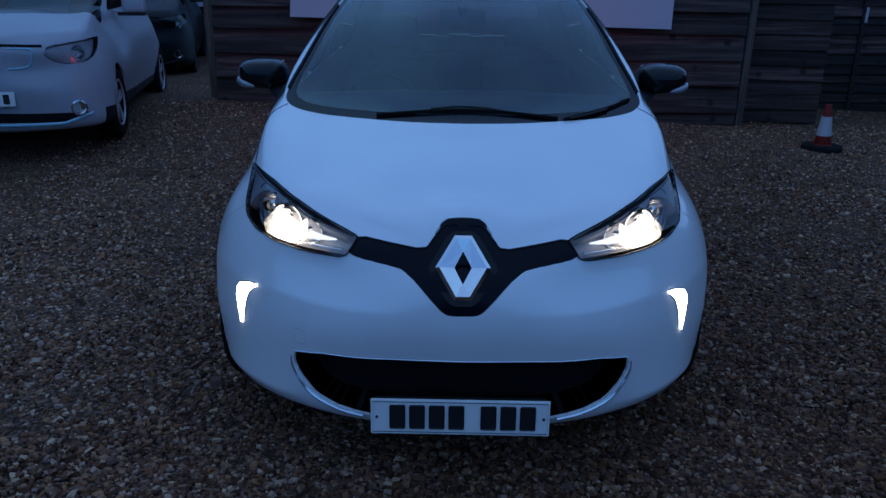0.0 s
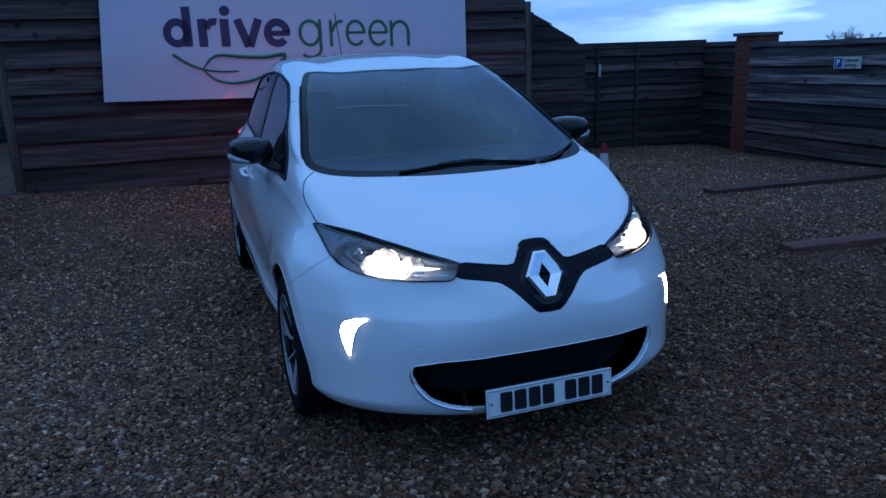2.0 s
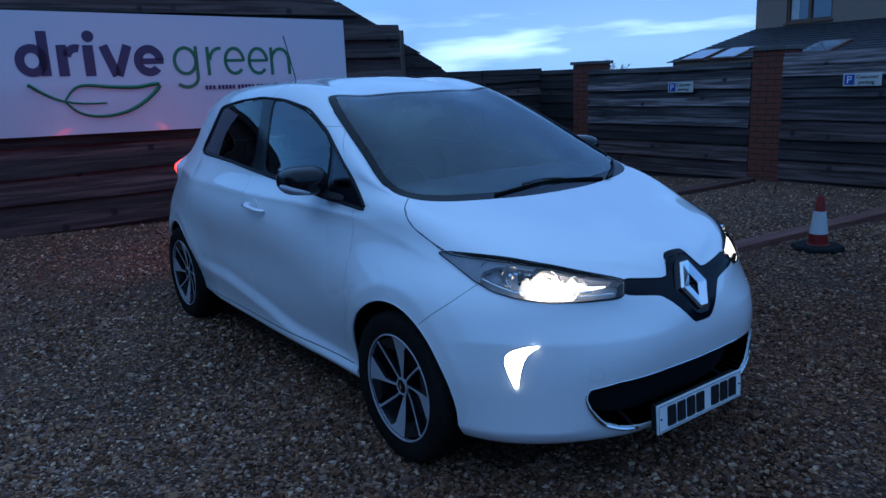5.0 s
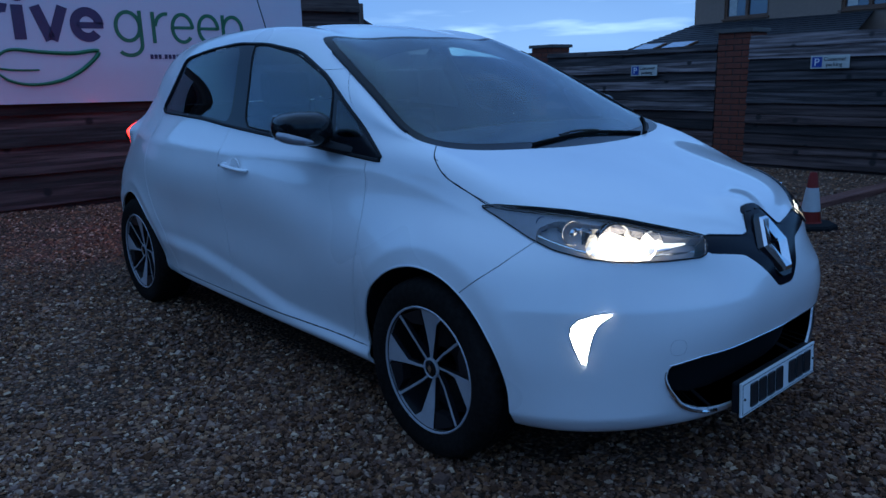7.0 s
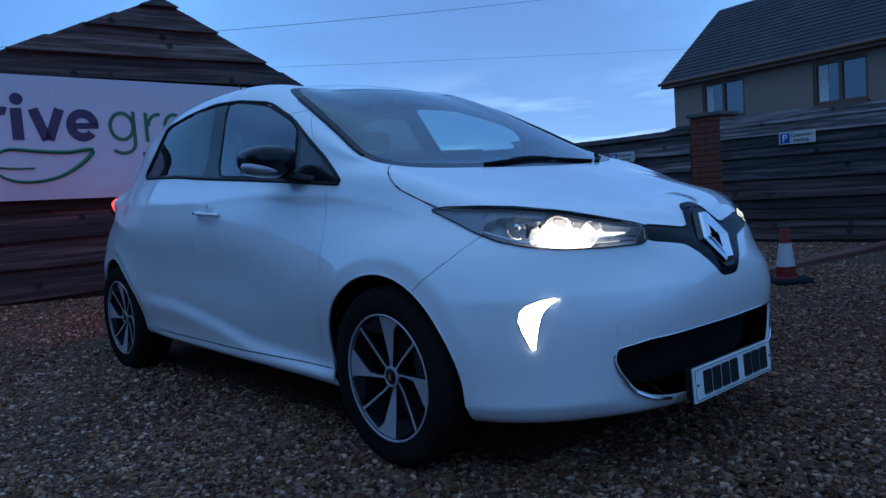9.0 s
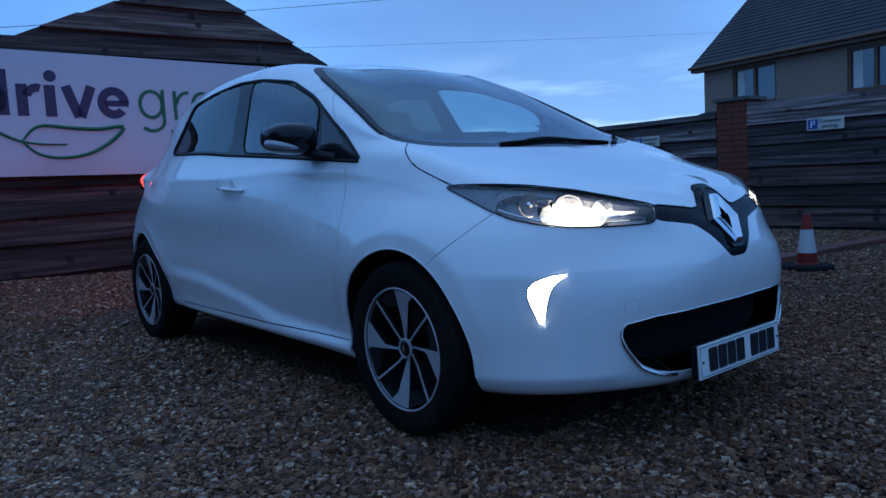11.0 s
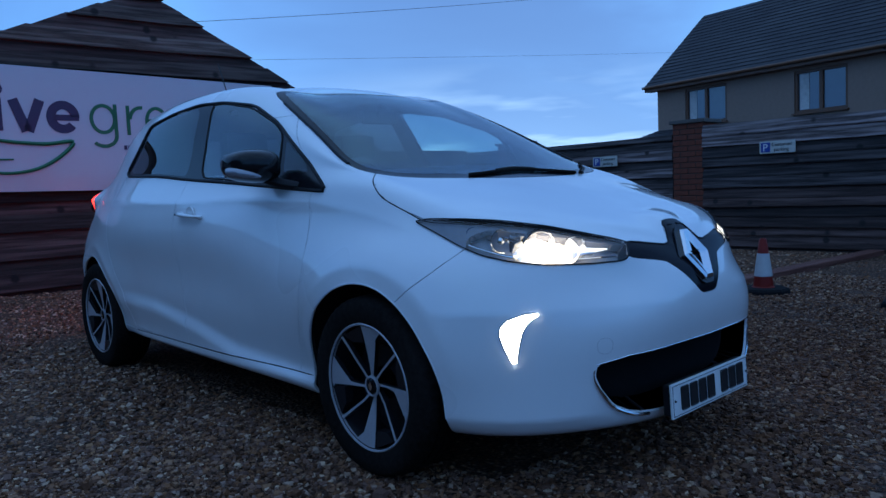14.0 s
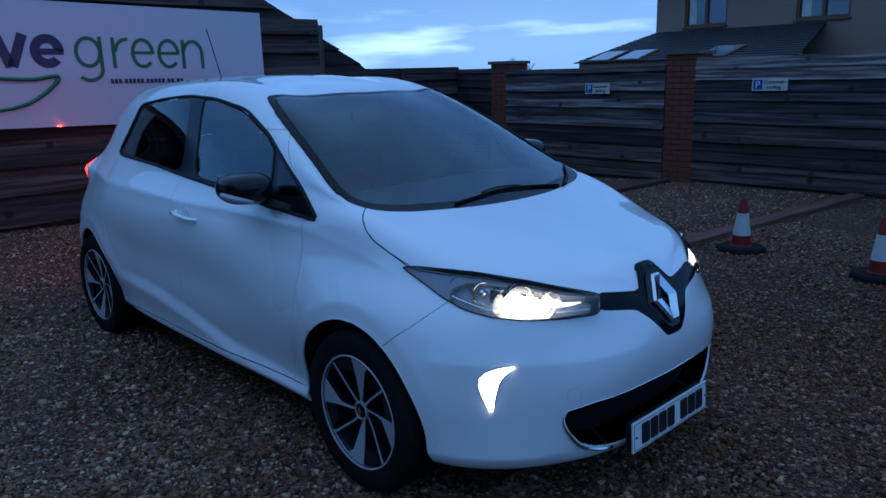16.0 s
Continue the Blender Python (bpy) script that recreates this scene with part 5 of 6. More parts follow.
def wheel(y, sd, steer=0.0):
    hub = thing("wheel", pose(sd * 0.76, y, 0.311), "", "")
    hub.parent = car
    hub.matrix_basis = pose(sd * 0.748, y, 0.311, 0, 0, (0 if sd > 0 else 180) + steer)
    tyre = [(0.208, -0.09), (0.225, -0.098), (0.262, -0.104), (0.292, -0.098), (0.306, -0.082), (0.310, -0.05), (0.310, -0.044), (0.304, -0.042), (0.304, -0.036), (0.311, -0.034), (0.311, -0.004),
            (0.305, -0.002), (0.305, 0.004), (0.311, 0.006), (0.311, 0.034), (0.304, 0.036), (0.304, 0.042), (0.310, 0.044), (0.310, 0.05), (0.306, 0.082), (0.292, 0.098), (0.262, 0.104), (0.225, 0.098), (0.208, 0.09)]
    rubber = lathe(tyre, 144, "x")
    for v in rubber.verts:                      # cross grooves of the tread and its shoulders
        r = math.hypot(v.co.y, v.co.z)
        if r > 0.300 and abs(v.co.x) > 0.02 and int((math.atan2(v.co.z, v.co.y) + math.pi) / (2 * math.pi) * 144 + 0.5) % 3 == 0:
            v.co.y, v.co.z = v.co.y * 0.984, v.co.z * 0.984
    part("tyre", rubber, M_RUBBER, hub, "black rubber tyre", smooth=True)
    part("rim_barrel", lathe([(0.212, 0.085), (0.202, 0.06), (0.185, -0.08), (0.05, -0.06), (0.05, -0.03), (0.18, -0.02)], 48, "x"), M_ALLOY_DARK, hub, smooth=True)
    part("rim_edge", lathe([(0.218, 0.088), (0.219, 0.095), (0.216, 0.098), (0.2115, 0.096), (0.210, 0.080)], 72, "x"), M_ALLOY, hub, "machined rim edge", smooth=True)
    part("brake_disc", lathe([(0.13, -0.01), (0.13, 0.005), (0.06, 0.012), (0.06, -0.01)], 40, "x"), M_ALLOY_DARK, hub, smooth=True)

    def spoke(outline, thick, mat, name, turn, label="", sink=0.0):
        bm = bmesh.new()
        top, low = [], []
        for r, a in outline:
            dish = 0.062 - sink + 0.026 * (r / 0.2) ** 1.5
            t = radians(a + turn)
            top.append(bm.verts.new((dish, r * math.cos(t), r * math.sin(t))))
            low.append(bm.verts.new((dish - thick, r * math.cos(t), r * math.sin(t))))
        n = len(outline)
        bm.faces.new(top)
        bm.faces.new(low[::-1])
        for k in range(n):
            bm.faces.new((top[k], low[k], low[(k + 1) % n], top[(k + 1) % n]))
        bmesh.ops.triangulate(bm, faces=bm.faces)
        part(name, bm, mat, hub, label)
    for k in range(4):
        base = 90 * k + 4
        broad = [(0.028, 2), (0.075, 0.5), (0.120, -3), (0.148, -9), (0.172, -19), (0.213, -27), (0.214, -12), (0.214, 1.6), (0.155, 2.2), (0.115, 3.0), (0.075, 5.0), (0.028, 20)]
        slim = [(0.028, 46), (0.08, 41), (0.212, 35.2), (0.213, 37.8), (0.08, 46.5), (0.028, 62)]
        for outline, kind in ((broad, "broad"), (slim, "slim")):
            spoke(outline, 0.0025, M_ALLOY, "spoke", base, kind + " machined spoke")
            spoke(outline, 0.018, M_ALLOY_DARK, "spoke_back", base, "", 0.0025)
        spoke([(0.150, 5), (0.207, 4), (0.205, 33), (0.165, 26)], 0.034, M_ALLOY_DARK, "pocket", base)
    part("hub_cap", lathe([(0.0, 0.078), (0.022, 0.077), (0.027, 0.073), (0.027, 0.05)], 28, "x"), M_GLOSS, hub, "black hub cap", smooth=True)
    part("hub_ring", lathe([(0.036, 0.066), (0.036, 0.074), (0.031, 0.076), (0.029, 0.074)], 28, "x"), M_ALLOY, hub, smooth=True)
    dm = [(0, 0.017), (0.010, 0), (0, -0.017), (-0.010, 0)]
    bm = bmesh.new()
    bm.faces.new([bm.verts.new((0.0795, a, b)) for a, b in dm])
    part("cap_badge", bm, M_CHROME, hub)


for wy in (0.0, 2.588):
    for sd in (1, -1):
        wheel(wy, sd)


def nose_details():
    # intake: a dark bed set back with slats, a bright lower moulding
    put("intake_bed", panel_mesh("intake_bed", ["intake"], M_INNER, gap=0.001, lip=-0.083, sink=0.09), car, "black air intake")
    for sd in (1, -1):
        line = [(0.505, 0.405), (0.506, 0.380), (0.488, 0.340), (0.440, 0.282), (0.362, 0.246), (0.29, 0.232)]
        pts2 = [tuple(v)[:2] for v in bent([(a, b, 0) for a, b in line], 30)]
        surface_strip("bright_moulding", pts2, "front", [0.0018 + 0.0042 * min(1, max(0, (k - 4) / 10)) for k in range(len(pts2))], M_CHROME, car, sd, closed=False, label="bright moulding along the intake", rise=0.003)
    top = [(0.497 * k / 20, float(np.interp(k, [0, 8, 16, 20], [0.444, 0.444, 0.438, 0.421]))) for k in range(-20, 21)]
    for sd in (1, -1):
        surface_strip("intake_edge", [p for p in top if p[0] >= 0], "front", 0.0018, M_CHROME, car, sd, closed=False)
    # badge: plain faceted diamond in its dark surround
    slope = pose(0, -0.741, 0.708, -31)
    dia = lambda w, h, c, y: [(c, y, h), (w, y, 0), (c, y, -h), (-c, y, -h), (-w, y, 0), (-c, y, h)]
    bm = bmesh.new()
    outer, ridge, inner, rear = ([bm.verts.new(p) for p in dia(*a)] for a in ((0.077, 0.092, 0.024, -0.013), (0.066, 0.082, 0.019, -0.020), (0.024, 0.045, 0.001, -0.012), (0.077, 0.092, 0.024, 0.0)))
    for a, b in ((rear, outer), (outer, ridge), (ridge, inner)):
        for k in range(6):
            bm.faces.new((a[k], a[(k + 1) % 6], b[(k + 1) % 6], b[k]))
    bmesh.ops.recalc_face_normals(bm, faces=bm.faces)
    part("badge", bm, M_CHROME, car, "plain chrome diamond badge", m=slope)
    hexa = [(-0.036, 0.107), (0.036, 0.107), (0.096, 0.006), (0.096, -0.006), (0.036, -0.107), (-0.036, -0.107), (-0.096, -0.006), (-0.096, 0.006)]
    part("badge_surround", prism(rounded(hexa, 1, 0.15), 0.012, m=pose(0, -0.003, 0)), M_GLOSS, car, "gloss black badge surround", m=slope)
    for sd in (1, -1):
        edge_ = [p for p in BAND if p[0] >= 0 and p[1] > 0.735]
        surface_strip("band_edge", run_edge(edge_, 60), "front", 0.0035, M_BAND, car, sd, closed=False, rise=0.0)
    # number plate with plain bars
    plate = put("number_plate", panel_plate(), car, "white number plate with dark bars", pose(0, -0.797, 0.268, -3))
    x = -0.205
    for wd in (0.046, 0.046, 0.046, 0.046, None, 0.046, 0.046, 0.046):
        if wd is None:
            x += 0.036
            continue
        part("plate_bar", box((wd, 0.002, 0.076), (x + wd / 2, -0.0055, 0.001), 0.004, segments=1), M_INK, plate)
        x += 0.057
    edge = [(-0.253, -0.048), (0.253, -0.048), (0.253, 0.048), (-0.253, 0.048)]
    part("plate_line", tube([(a, -0.005, b) for a, b in edge], 0.0011, 4, closed=True), M_INK, plate)
    for sx in (-0.242, 0.242):
        part("plate_screw", lathe([(0.0, 0.0), (0.004, 0.0), (0.004, 0.003)], 10, "z"), M_INK, plate, m=pose(sx, -0.005, 0, 90))
    part("plate_holder", box((0.505, 0.03, 0.10), (0, -0.778, 0.268), 0.008, Matrix.Rotation(radians(-2), 4, "X")), M_PLASTIC, car)
    # tow eye cover: a thin square line
    surface_strip("tow_cover_line", rounded([(0.453, 0.452), (0.497, 0.452), (0.497, 0.500), (0.453, 0.500)], 3, 0.25), "front", 0.0007, M_HOUSING, car, -1)


def panel_plate():
    bm = box((0.52, 0.008, 0.111), (0, 0, 0), 0.003)
    me = bpy.data.meshes.new("number_plate")
    bm.to_mesh(me)
    bm.free()
    me.materials.append(M_PLATE)
    return me


def run_edge(points, n=41):
    """Points at even steps along a bent line."""
    P = np.array(points)
    d = np.r_[0, np.cumsum(np.linalg.norm(np.diff(P, axis=0), axis=1))]
    T = np.linspace(0, d[-1], n)
    return list(zip(np.interp(T, d, P[:, 0]).tolist(), np.interp(T, d, P[:, 1]).tolist()))


def lamps():
    for sd in (1, -1):
        lamp = put("headlamp", panel_mesh("headlamp", ["lamp", "lamp_outer"], M_LENS, sd, gap=0.0005, lip=0.012, sink=-0.004), car, "lit headlamp behind a long clear lens")
        put("lamp_bed", panel_mesh("lamp_bed", ["lamp", "lamp_outer"], M_HOUSING, sd, gap=0.001, lip=-0.044, sink=0.05), lamp, "grey lamp housing")
        put("lamp_bezel", panel_mesh("lamp_bezel", ["lamp_outer"], M_BEZEL, sd, gap=0.002, lip=0.03, sink=0.010), lamp, "grey lamp bezel")
        ways = Vector((sd * 0.42, -0.9, 0)).normalized()

        def lens(name, x, y, z, r, mat, label=""):
            q = ways.to_track_quat("Z", "Y").to_matrix().to_4x4()
            part(name, lathe([(0.0, r * 0.5), (r * 0.45, r * 0.44), (r * 0.8, r * 0.24), (r, 0.0), (r * 0.9, -0.01)], 28), mat, lamp, label, smooth=True, m=Matrix.Translation((sd * x, y, z)) @ q)

        def bowl(x, y, z, r, depth, mat):
            q = ways.to_track_quat("Z", "Y").to_matrix().to_4x4()
            part("reflector", lathe([(0.012, -depth), (r * 0.55, -depth * 0.75), (r * 0.85, -depth * 0.4), (r, 0.0), (r * 1.06, 0.0), (r * 1.06, -depth)], 30), mat, lamp, smooth=True, m=Matrix.Translation((sd * x, y, z)) @ q)

        def lit_face(low, high, depth):
            """The lit face of the reflectors close behind the lens, between a lower and an upper edge."""
            mid = Vector(on_surface("corner", 0.105, 0.768, sd, -depth))
            bm, rows = bmesh.new(), []
            for (ua, va), (ub, vb) in zip(run_edge(low, 29), run_edge(high, 29)):
                rows.append([bm.verts.new(Vector(on_surface("corner", ua + (ub - ua) * k / 8, va + (vb - va) * k / 8, sd, -depth - 0.006 * abs(k / 4 - 1) ** 3)) - mid) for k in range(9)])
            for p, q in zip(rows, rows[1:]):
                for k in range(8):
                    bm.faces.new((p[k], p[k + 1], q[k + 1], q[k]))
            part("lit_reflector", bm, M_BULB, lamp, "glaring lit reflector", smooth=True, m=Matrix.Translation(mid))
            # glowing patch added on its flank towards the nose's middle, imitating lens glare
            bm, rows = bmesh.new(), []
            for k in range(9):
                v = 0.726 + 0.076 * k / 8
                rows.append([bm.verts.new(on_surface("corner", 0.0 + 0.025 * abs(k / 4 - 1) ** 2 + 0.008 * j, v, sd, -0.005 - 0.010 * j)) for j in range(5)])
            for p, q in zip(rows, rows[1:]):
                for j in range(4):
                    bm.faces.new((p[j], p[j + 1], q[j + 1], q[j]))
            part("glare_patch", bm, M_FLARE, lamp, "added glowing patch imitating glare across the lens", smooth=True)

        bowl(0.535, -0.520, 0.772, 0.052, 0.04, M_CHROME)
        lit_face([(-0.05, 0.750), (-0.005, 0.742), (0.02, 0.731), (0.06, 0.728), (0.13, 0.730), (0.19, 0.737), (0.207, 0.755)],
                 [(-0.05, 0.758), (-0.005, 0.766), (0.02, 0.779), (0.055, 0.792), (0.09, 0.796), (0.125, 0.809), (0.165, 0.807), (0.195, 0.796), (0.209, 0.768)], 0.009)
        bowl(0.450, -0.588, 0.761, 0.038, 0.035, M_CHROME)
        # streak of the lamp's glare, drawn as an added glowing tube
        glare_line = bent([(sd * 0.45, -0.606, 0.757), (sd * 0.405, -0.630, 0.756), (sd * 0.365, -0.648, 0.757)], 10)
        part("glare_streak", tube(glare_line, [0.016 - 0.013 * k / (len(glare_line) - 1) for k in range(len(glare_line))], 8, flat=0.7), M_GLARE_STREAK, lamp, "glowing streak imitating the lamp's glare", smooth=True)
        bowl(0.60, -0.42, 0.795, 0.036, 0.035, M_CHROME)
        bowl(0.640, -0.335, 0.818, 0.022, 0.022, M_TRIM_DIM)
        lens("indicator", 0.60, -0.42, 0.795, 0.014, M_CHROME)
        part("reflector_wall", box((0.004, 0.05, 0.05), (sd * 0.572, -0.458, 0.785), 0.001, Matrix.Rotation(radians(-sd * 30), 4, "Z")), M_CHROME, lamp)
        trim = bent([(sd * 0.33, -0.632, 0.778), (sd * 0.46, -0.535, 0.808), (sd * 0.58, -0.385, 0.838), (sd * 0.67, -0.24, 0.852)], 16)
        part("lamp_trim", tube(trim, 0.007, 8, flat=0.6), M_TRIM_DIM, lamp, "blue-grey trim inside the lamp", smooth=True)
        low = bent([(sd * 0.345, -0.665, 0.733), (sd * 0.46, -0.612, 0.733), (sd * 0.58, -0.51, 0.738), (sd * 0.64, -0.40, 0.765), (sd * 0.675, -0.30, 0.80)], 16)
        part("lamp_trim", tube(low, 0.006, 8, flat=0.6), M_CHROME, lamp, smooth=True)
        # glass-edge seal
        surface_strip("lamp_seal", LAMP, "corner", 0.0022, M_GLOSS, lamp, sd, rise=0.004)
        # dark strip drawn for the shadow under the bonnet's edge
        brow = [(-0.15, 0.774), (-0.014, 0.805), (0.085, 0.828), (0.229, 0.851), (0.337, 0.861), (0.43, 0.867)]
        line = run_edge(brow, 50)
        surface_strip("bonnet_lip_shade", line, "corner", [0.0075 * min(1, 0.35 + k / 14, 0.3 + (49 - k) / 12) for k in range(50)], M_INNER, lamp, sd, closed=False, rise=0.0)
        # running light: a curved blade between an outer and an inner edge
        outer = run_edge([(0.156, 0.586), (0.200, 0.582), (0.248, 0.567), (0.268, 0.548), (0.272, 0.522), (0.262, 0.490), (0.240, 0.441)])
        inner = run_edge([(0.154, 0.578), (0.172, 0.568), (0.193, 0.549), (0.206, 0.525), (0.214, 0.497), (0.220, 0.470), (0.224, 0.442)])
        bm = bmesh.new()
        rows = []
        for (ua, va), (ub, vb) in zip(outer, inner):
            rows.append([bm.verts.new(on_surface("corner", ua + (ub - ua) * k / 4, va + (vb - va) * k / 4, sd, (0.001, 0.005, 0.006, 0.005, 0.001)[k])) for k in range(5)])
        for p, q in zip(rows, rows[1:]):
            for k in range(4):
                bm.faces.new((p[k], p[k + 1], q[k + 1], q[k]))
        part("running_light", bm, M_DRL, car, "lit curved daytime running light", smooth=True)
        surface_strip("running_light_edge", outer + inner[::-1], "corner", 0.002, M_GLOSS, car, sd)


M_FLARE = glowing("glare_patch", (1.0, 0.93, 0.80), 2.2)
M_GLARE_STREAK = glowing("glare_streak", (0.92, 0.97, 1.0), 1.3)
M_TRIM_DIM = plain("lamp_trim_blue", (0.10, 0.26, 0.50), 0.2, 0.7, 0.3, 0.05)
nose_details()
lamps()


def side_details():
    for sd in (1, -1):
        # mirror: rounded housing, foot, silver indicator lens
        mir = put("door_mirror", mirror_shell(sd), car, "gloss black door mirror")
        part("mirror_foot", tube(bent([(sd * 0.735, 0.50, 1.0), (sd * 0.78, 0.56, 1.015), (sd * 0.82, 0.63, 1.04)], 10), [0.035, 0.03, 0.028, 0.028, 0.03][0], 10, flat=0.55), M_PLASTIC, mir, smooth=True)
        ind = bent([(sd * 0.966, 0.640, 1.068), (sd * 0.957, 0.585, 1.060), (sd * 0.925, 0.546, 1.051), (sd * 0.885, 0.533, 1.043)], 18)
        part("mirror_indicator", tube(ind, [0.003 + 0.013 * math.sin(math.pi * min(1, 0.25 + 0.75 * k / (len(ind) - 1))) for k in range(len(ind))], 10, flat=1.15), M_INDICATOR, mir, "silver indicator lens", smooth=True)
        part("mirror_glass", box((0.14, 0.004, 0.09), (sd * 0.864, 0.728, 1.09), 0.0015), M_CHROME, mir)
        # door handle with its dished plate
        h = put("door_handle", handle_mesh(sd), car, "white pull handle")
        part("handle_recess", lathe([(0.0, 0.0), (0.026, 0.001), (0.036, 0.003), (0.040, 0.005), (0.040, 0.0)], 26, "x"), M_PAINT, h, smooth=True, m=pose(sd * 0.836, 1.27, 0.897, 0, 0, 0 if sd > 0 else 180))
        part("keyhole", lathe([(0.0, 0.002), (0.006, 0.002), (0.006, 0.0)], 12, "x"), M_INK, h, m=pose(sd * 0.870, 1.363, 0.902, 0, 0, 0 if sd > 0 else 180))
        surface_strip("window_seal", DAYLIGHT, "side", 0.0075, M_PLASTIC, car, sd, label="black rubber window seal", rise=0.002)
        surface_strip("door_frame", FRONT_PANE, "side", 0.004, M_PLASTIC, car, sd, rise=0.001)
        # rolled lips of the wheel openings
        for ring_, y in ((ARCH_F, 0.006), (ARCH_R, 2.598)):
            lip_ = sorted((p for p in ring_ if p[1] > 0.24), key=lambda p: (math.degrees(math.atan2(p[1] - 0.325, p[0] - y)) + 90) % 360)
            surface_strip("wheel_arch_lip", run_edge(lip_, 60), "side", 0.0045, M_PAINT, car, sd, closed=False, rise=-0.003)
        # lower crease of the sill
        surface_strip("sill_line", [(0.42 + 1.62 * k / 30, 0.282 + 0.004 * k / 30) for k in range(31)], "side", 0.0016, M_INNER, car, sd, closed=False)
        rim_ = [p for p in SCREEN if p[0] > 0.40 and 0.12 < p[1]]
        surface_strip("screen_trim", [p for p in run_edge(rim_, 70)][9:-18], "top", 0.006, M_PLASTIC, car, sd, closed=False, label="black trim along the pillar", rise=0.003)
        shut = [tuple(v)[:2] for v in bent([(x, y, 0) for x, y in BONNET if x > 0.4 and y < 0.2], 60)]
        surface_strip("bonnet_gap", shut, "top", 0.0019, M_INNER, car, sd, closed=False)
    # wipers
    lay = lambda pts, rise: [tuple(on_surface("top", abs(x), y, 1 if x >= 0 else -1, rise)) for x, y in pts]
    for pts, blade in (([(0.12, 0.040), (0.0, 0.052), (-0.12, 0.036)], [(-0.31, 0.0), (-0.15, 0.018), (0.02, 0.032), (0.18, 0.018), (0.34, -0.008)]),
                       ([(0.38, -0.006), (0.46, 0.04), (0.53, 0.09)], [(0.36, -0.014), (0.45, 0.045), (0.54, 0.105), (0.63, 0.185)])):
        wip = part("wiper", tube(bent(lay(pts, 0.008), 12), 0.007, 8, flat=0.6), M_PLASTIC, car, "black wiper arm", smooth=True)
        part("wiper_blade", tube(bent(lay(blade, 0.006), 20), 0.005, 8, flat=1.3), M_RUBBER, wip, smooth=True)
    # aerial on the roof
    part("aerial", tube(bent([(0.0, 2.385, 1.50), (0.0, 2.45, 1.64), (0.0, 2.54, 1.83)], 10), 0.004, 6), M_INK, car, "thin roof aerial")
    part("aerial_base", lathe([(0.03, 1.485), (0.025, 1.51), (0.008, 1.525)], 16, at=(0, 2.375, 0)), M_INK, car, smooth=True)


def mirror_shell(sd):
    bm = bmesh.new()
    bmesh.ops.create_uvsphere(bm, u_segments=28, v_segments=18, radius=1.0)
    for v in bm.verts:
        x, y, z = v.co
        sq = lambda t, p: math.copysign(abs(t) ** p, t)
        x, y, z = sq(x, 0.72), sq(y, 0.8), sq(z, 0.72)
        taper = 1.0 - 0.16 * (x + 1) / 2
        v.co = (sd * (0.866 + 0.105 * x), 0.632 + 0.110 * y + 0.012 * x * x, 1.087 + 0.069 * z * taper + 0.004 * x)
    bmesh.ops.recalc_face_normals(bm, faces=bm.faces)
    me = bpy.data.meshes.new("door_mirror")
    bm.to_mesh(me)
    bm.free()
    me.materials.append(M_GLOSS)
    me.shade_smooth()
    return me


def handle_mesh(sd):
    pts = bent([(sd * 0.840, 1.155, 0.888), (sd * 0.862, 1.19, 0.892), (sd * 0.866, 1.26, 0.897), (sd * 0.864, 1.33, 0.902), (sd * 0.842, 1.372, 0.904)], 22)
    bm = tube(pts, [0.012 + 0.005 * k / (len(pts) - 1) for k in range(len(pts))], 10, flat=0.6)
    bmesh.ops.recalc_face_normals(bm, faces=bm.faces)
    me = bpy.data.meshes.new("door_handle")
    bm.to_mesh(me)
    bm.free()
    me.materials.append(M_PAINT)
    me.shade_smooth()
    return me


side_details()


def cabin():
    part("dashboard", tube(bent([(-0.62, 0.36, 0.93), (0, 0.32, 0.95), (0.62, 0.36, 0.93)], 12), 0.15, 14, flat=0.75), M_PLASTIC, car, smooth=True)
    wall_ = [(-0.49, 0.2), (0.49, 0.2), (0.49, 0.68), (0.76, 0.69), (0.76, 0.84), (0.64, 0.925), (0.3, 0.965), (-0.3, 0.965), (-0.64, 0.925), (-0.76, 0.84), (-0.76, 0.69), (-0.49, 0.68)]
    part("bulkhead", prism(wall_, 0.01, m=pose(0, 0.03, 0)), M_INNER, car)
    part("floor_pan", box((1.36, 2.6, 0.04), (0, 1.5, 0.30), 0.01), M_INNER, car)
    part("steering_wheel", tube([(-0.36 + 0.18 * math.cos(a), 0.66 - 0.05 * math.sin(a), 0.93 + 0.17 * math.sin(a)) for a in np.linspace(0, 2 * math.pi, 29)[:-1]], 0.015, 8, closed=True), M_PLASTIC, car, smooth=True)
    part("rear_view_mirror", box((0.21, 0.03, 0.065), (0.0, 0.92, 1.325), 0.014), M_PLASTIC, car, smooth=True)
    part("mirror_stalk", tube([(0, 0.92, 1.34), (0, 0.87, 1.378)], 0.022, 10), M_PLASTIC, car, smooth=True)
    for x in (-0.36, 0.36):
        seat = put("front_seat", seat_mesh(0.50, 0.56), car, "dark cloth seat", pose(x, 1.42, 0.42))
        part("headrest", box((0.25, 0.10, 0.17), (0, 0.19, 0.80), 0.04), M_SEAT, seat, smooth=True)
    bench = put("rear_bench", seat_mesh(1.20, 0.54), car, "dark cloth rear bench", pose(0, 2.20, 0.42))
    for x in (-0.38, 0.38):
        part("headrest", box((0.24, 0.08, 0.12), (x, 0.18, 0.66), 0.035), M_SEAT, bench, smooth=True)


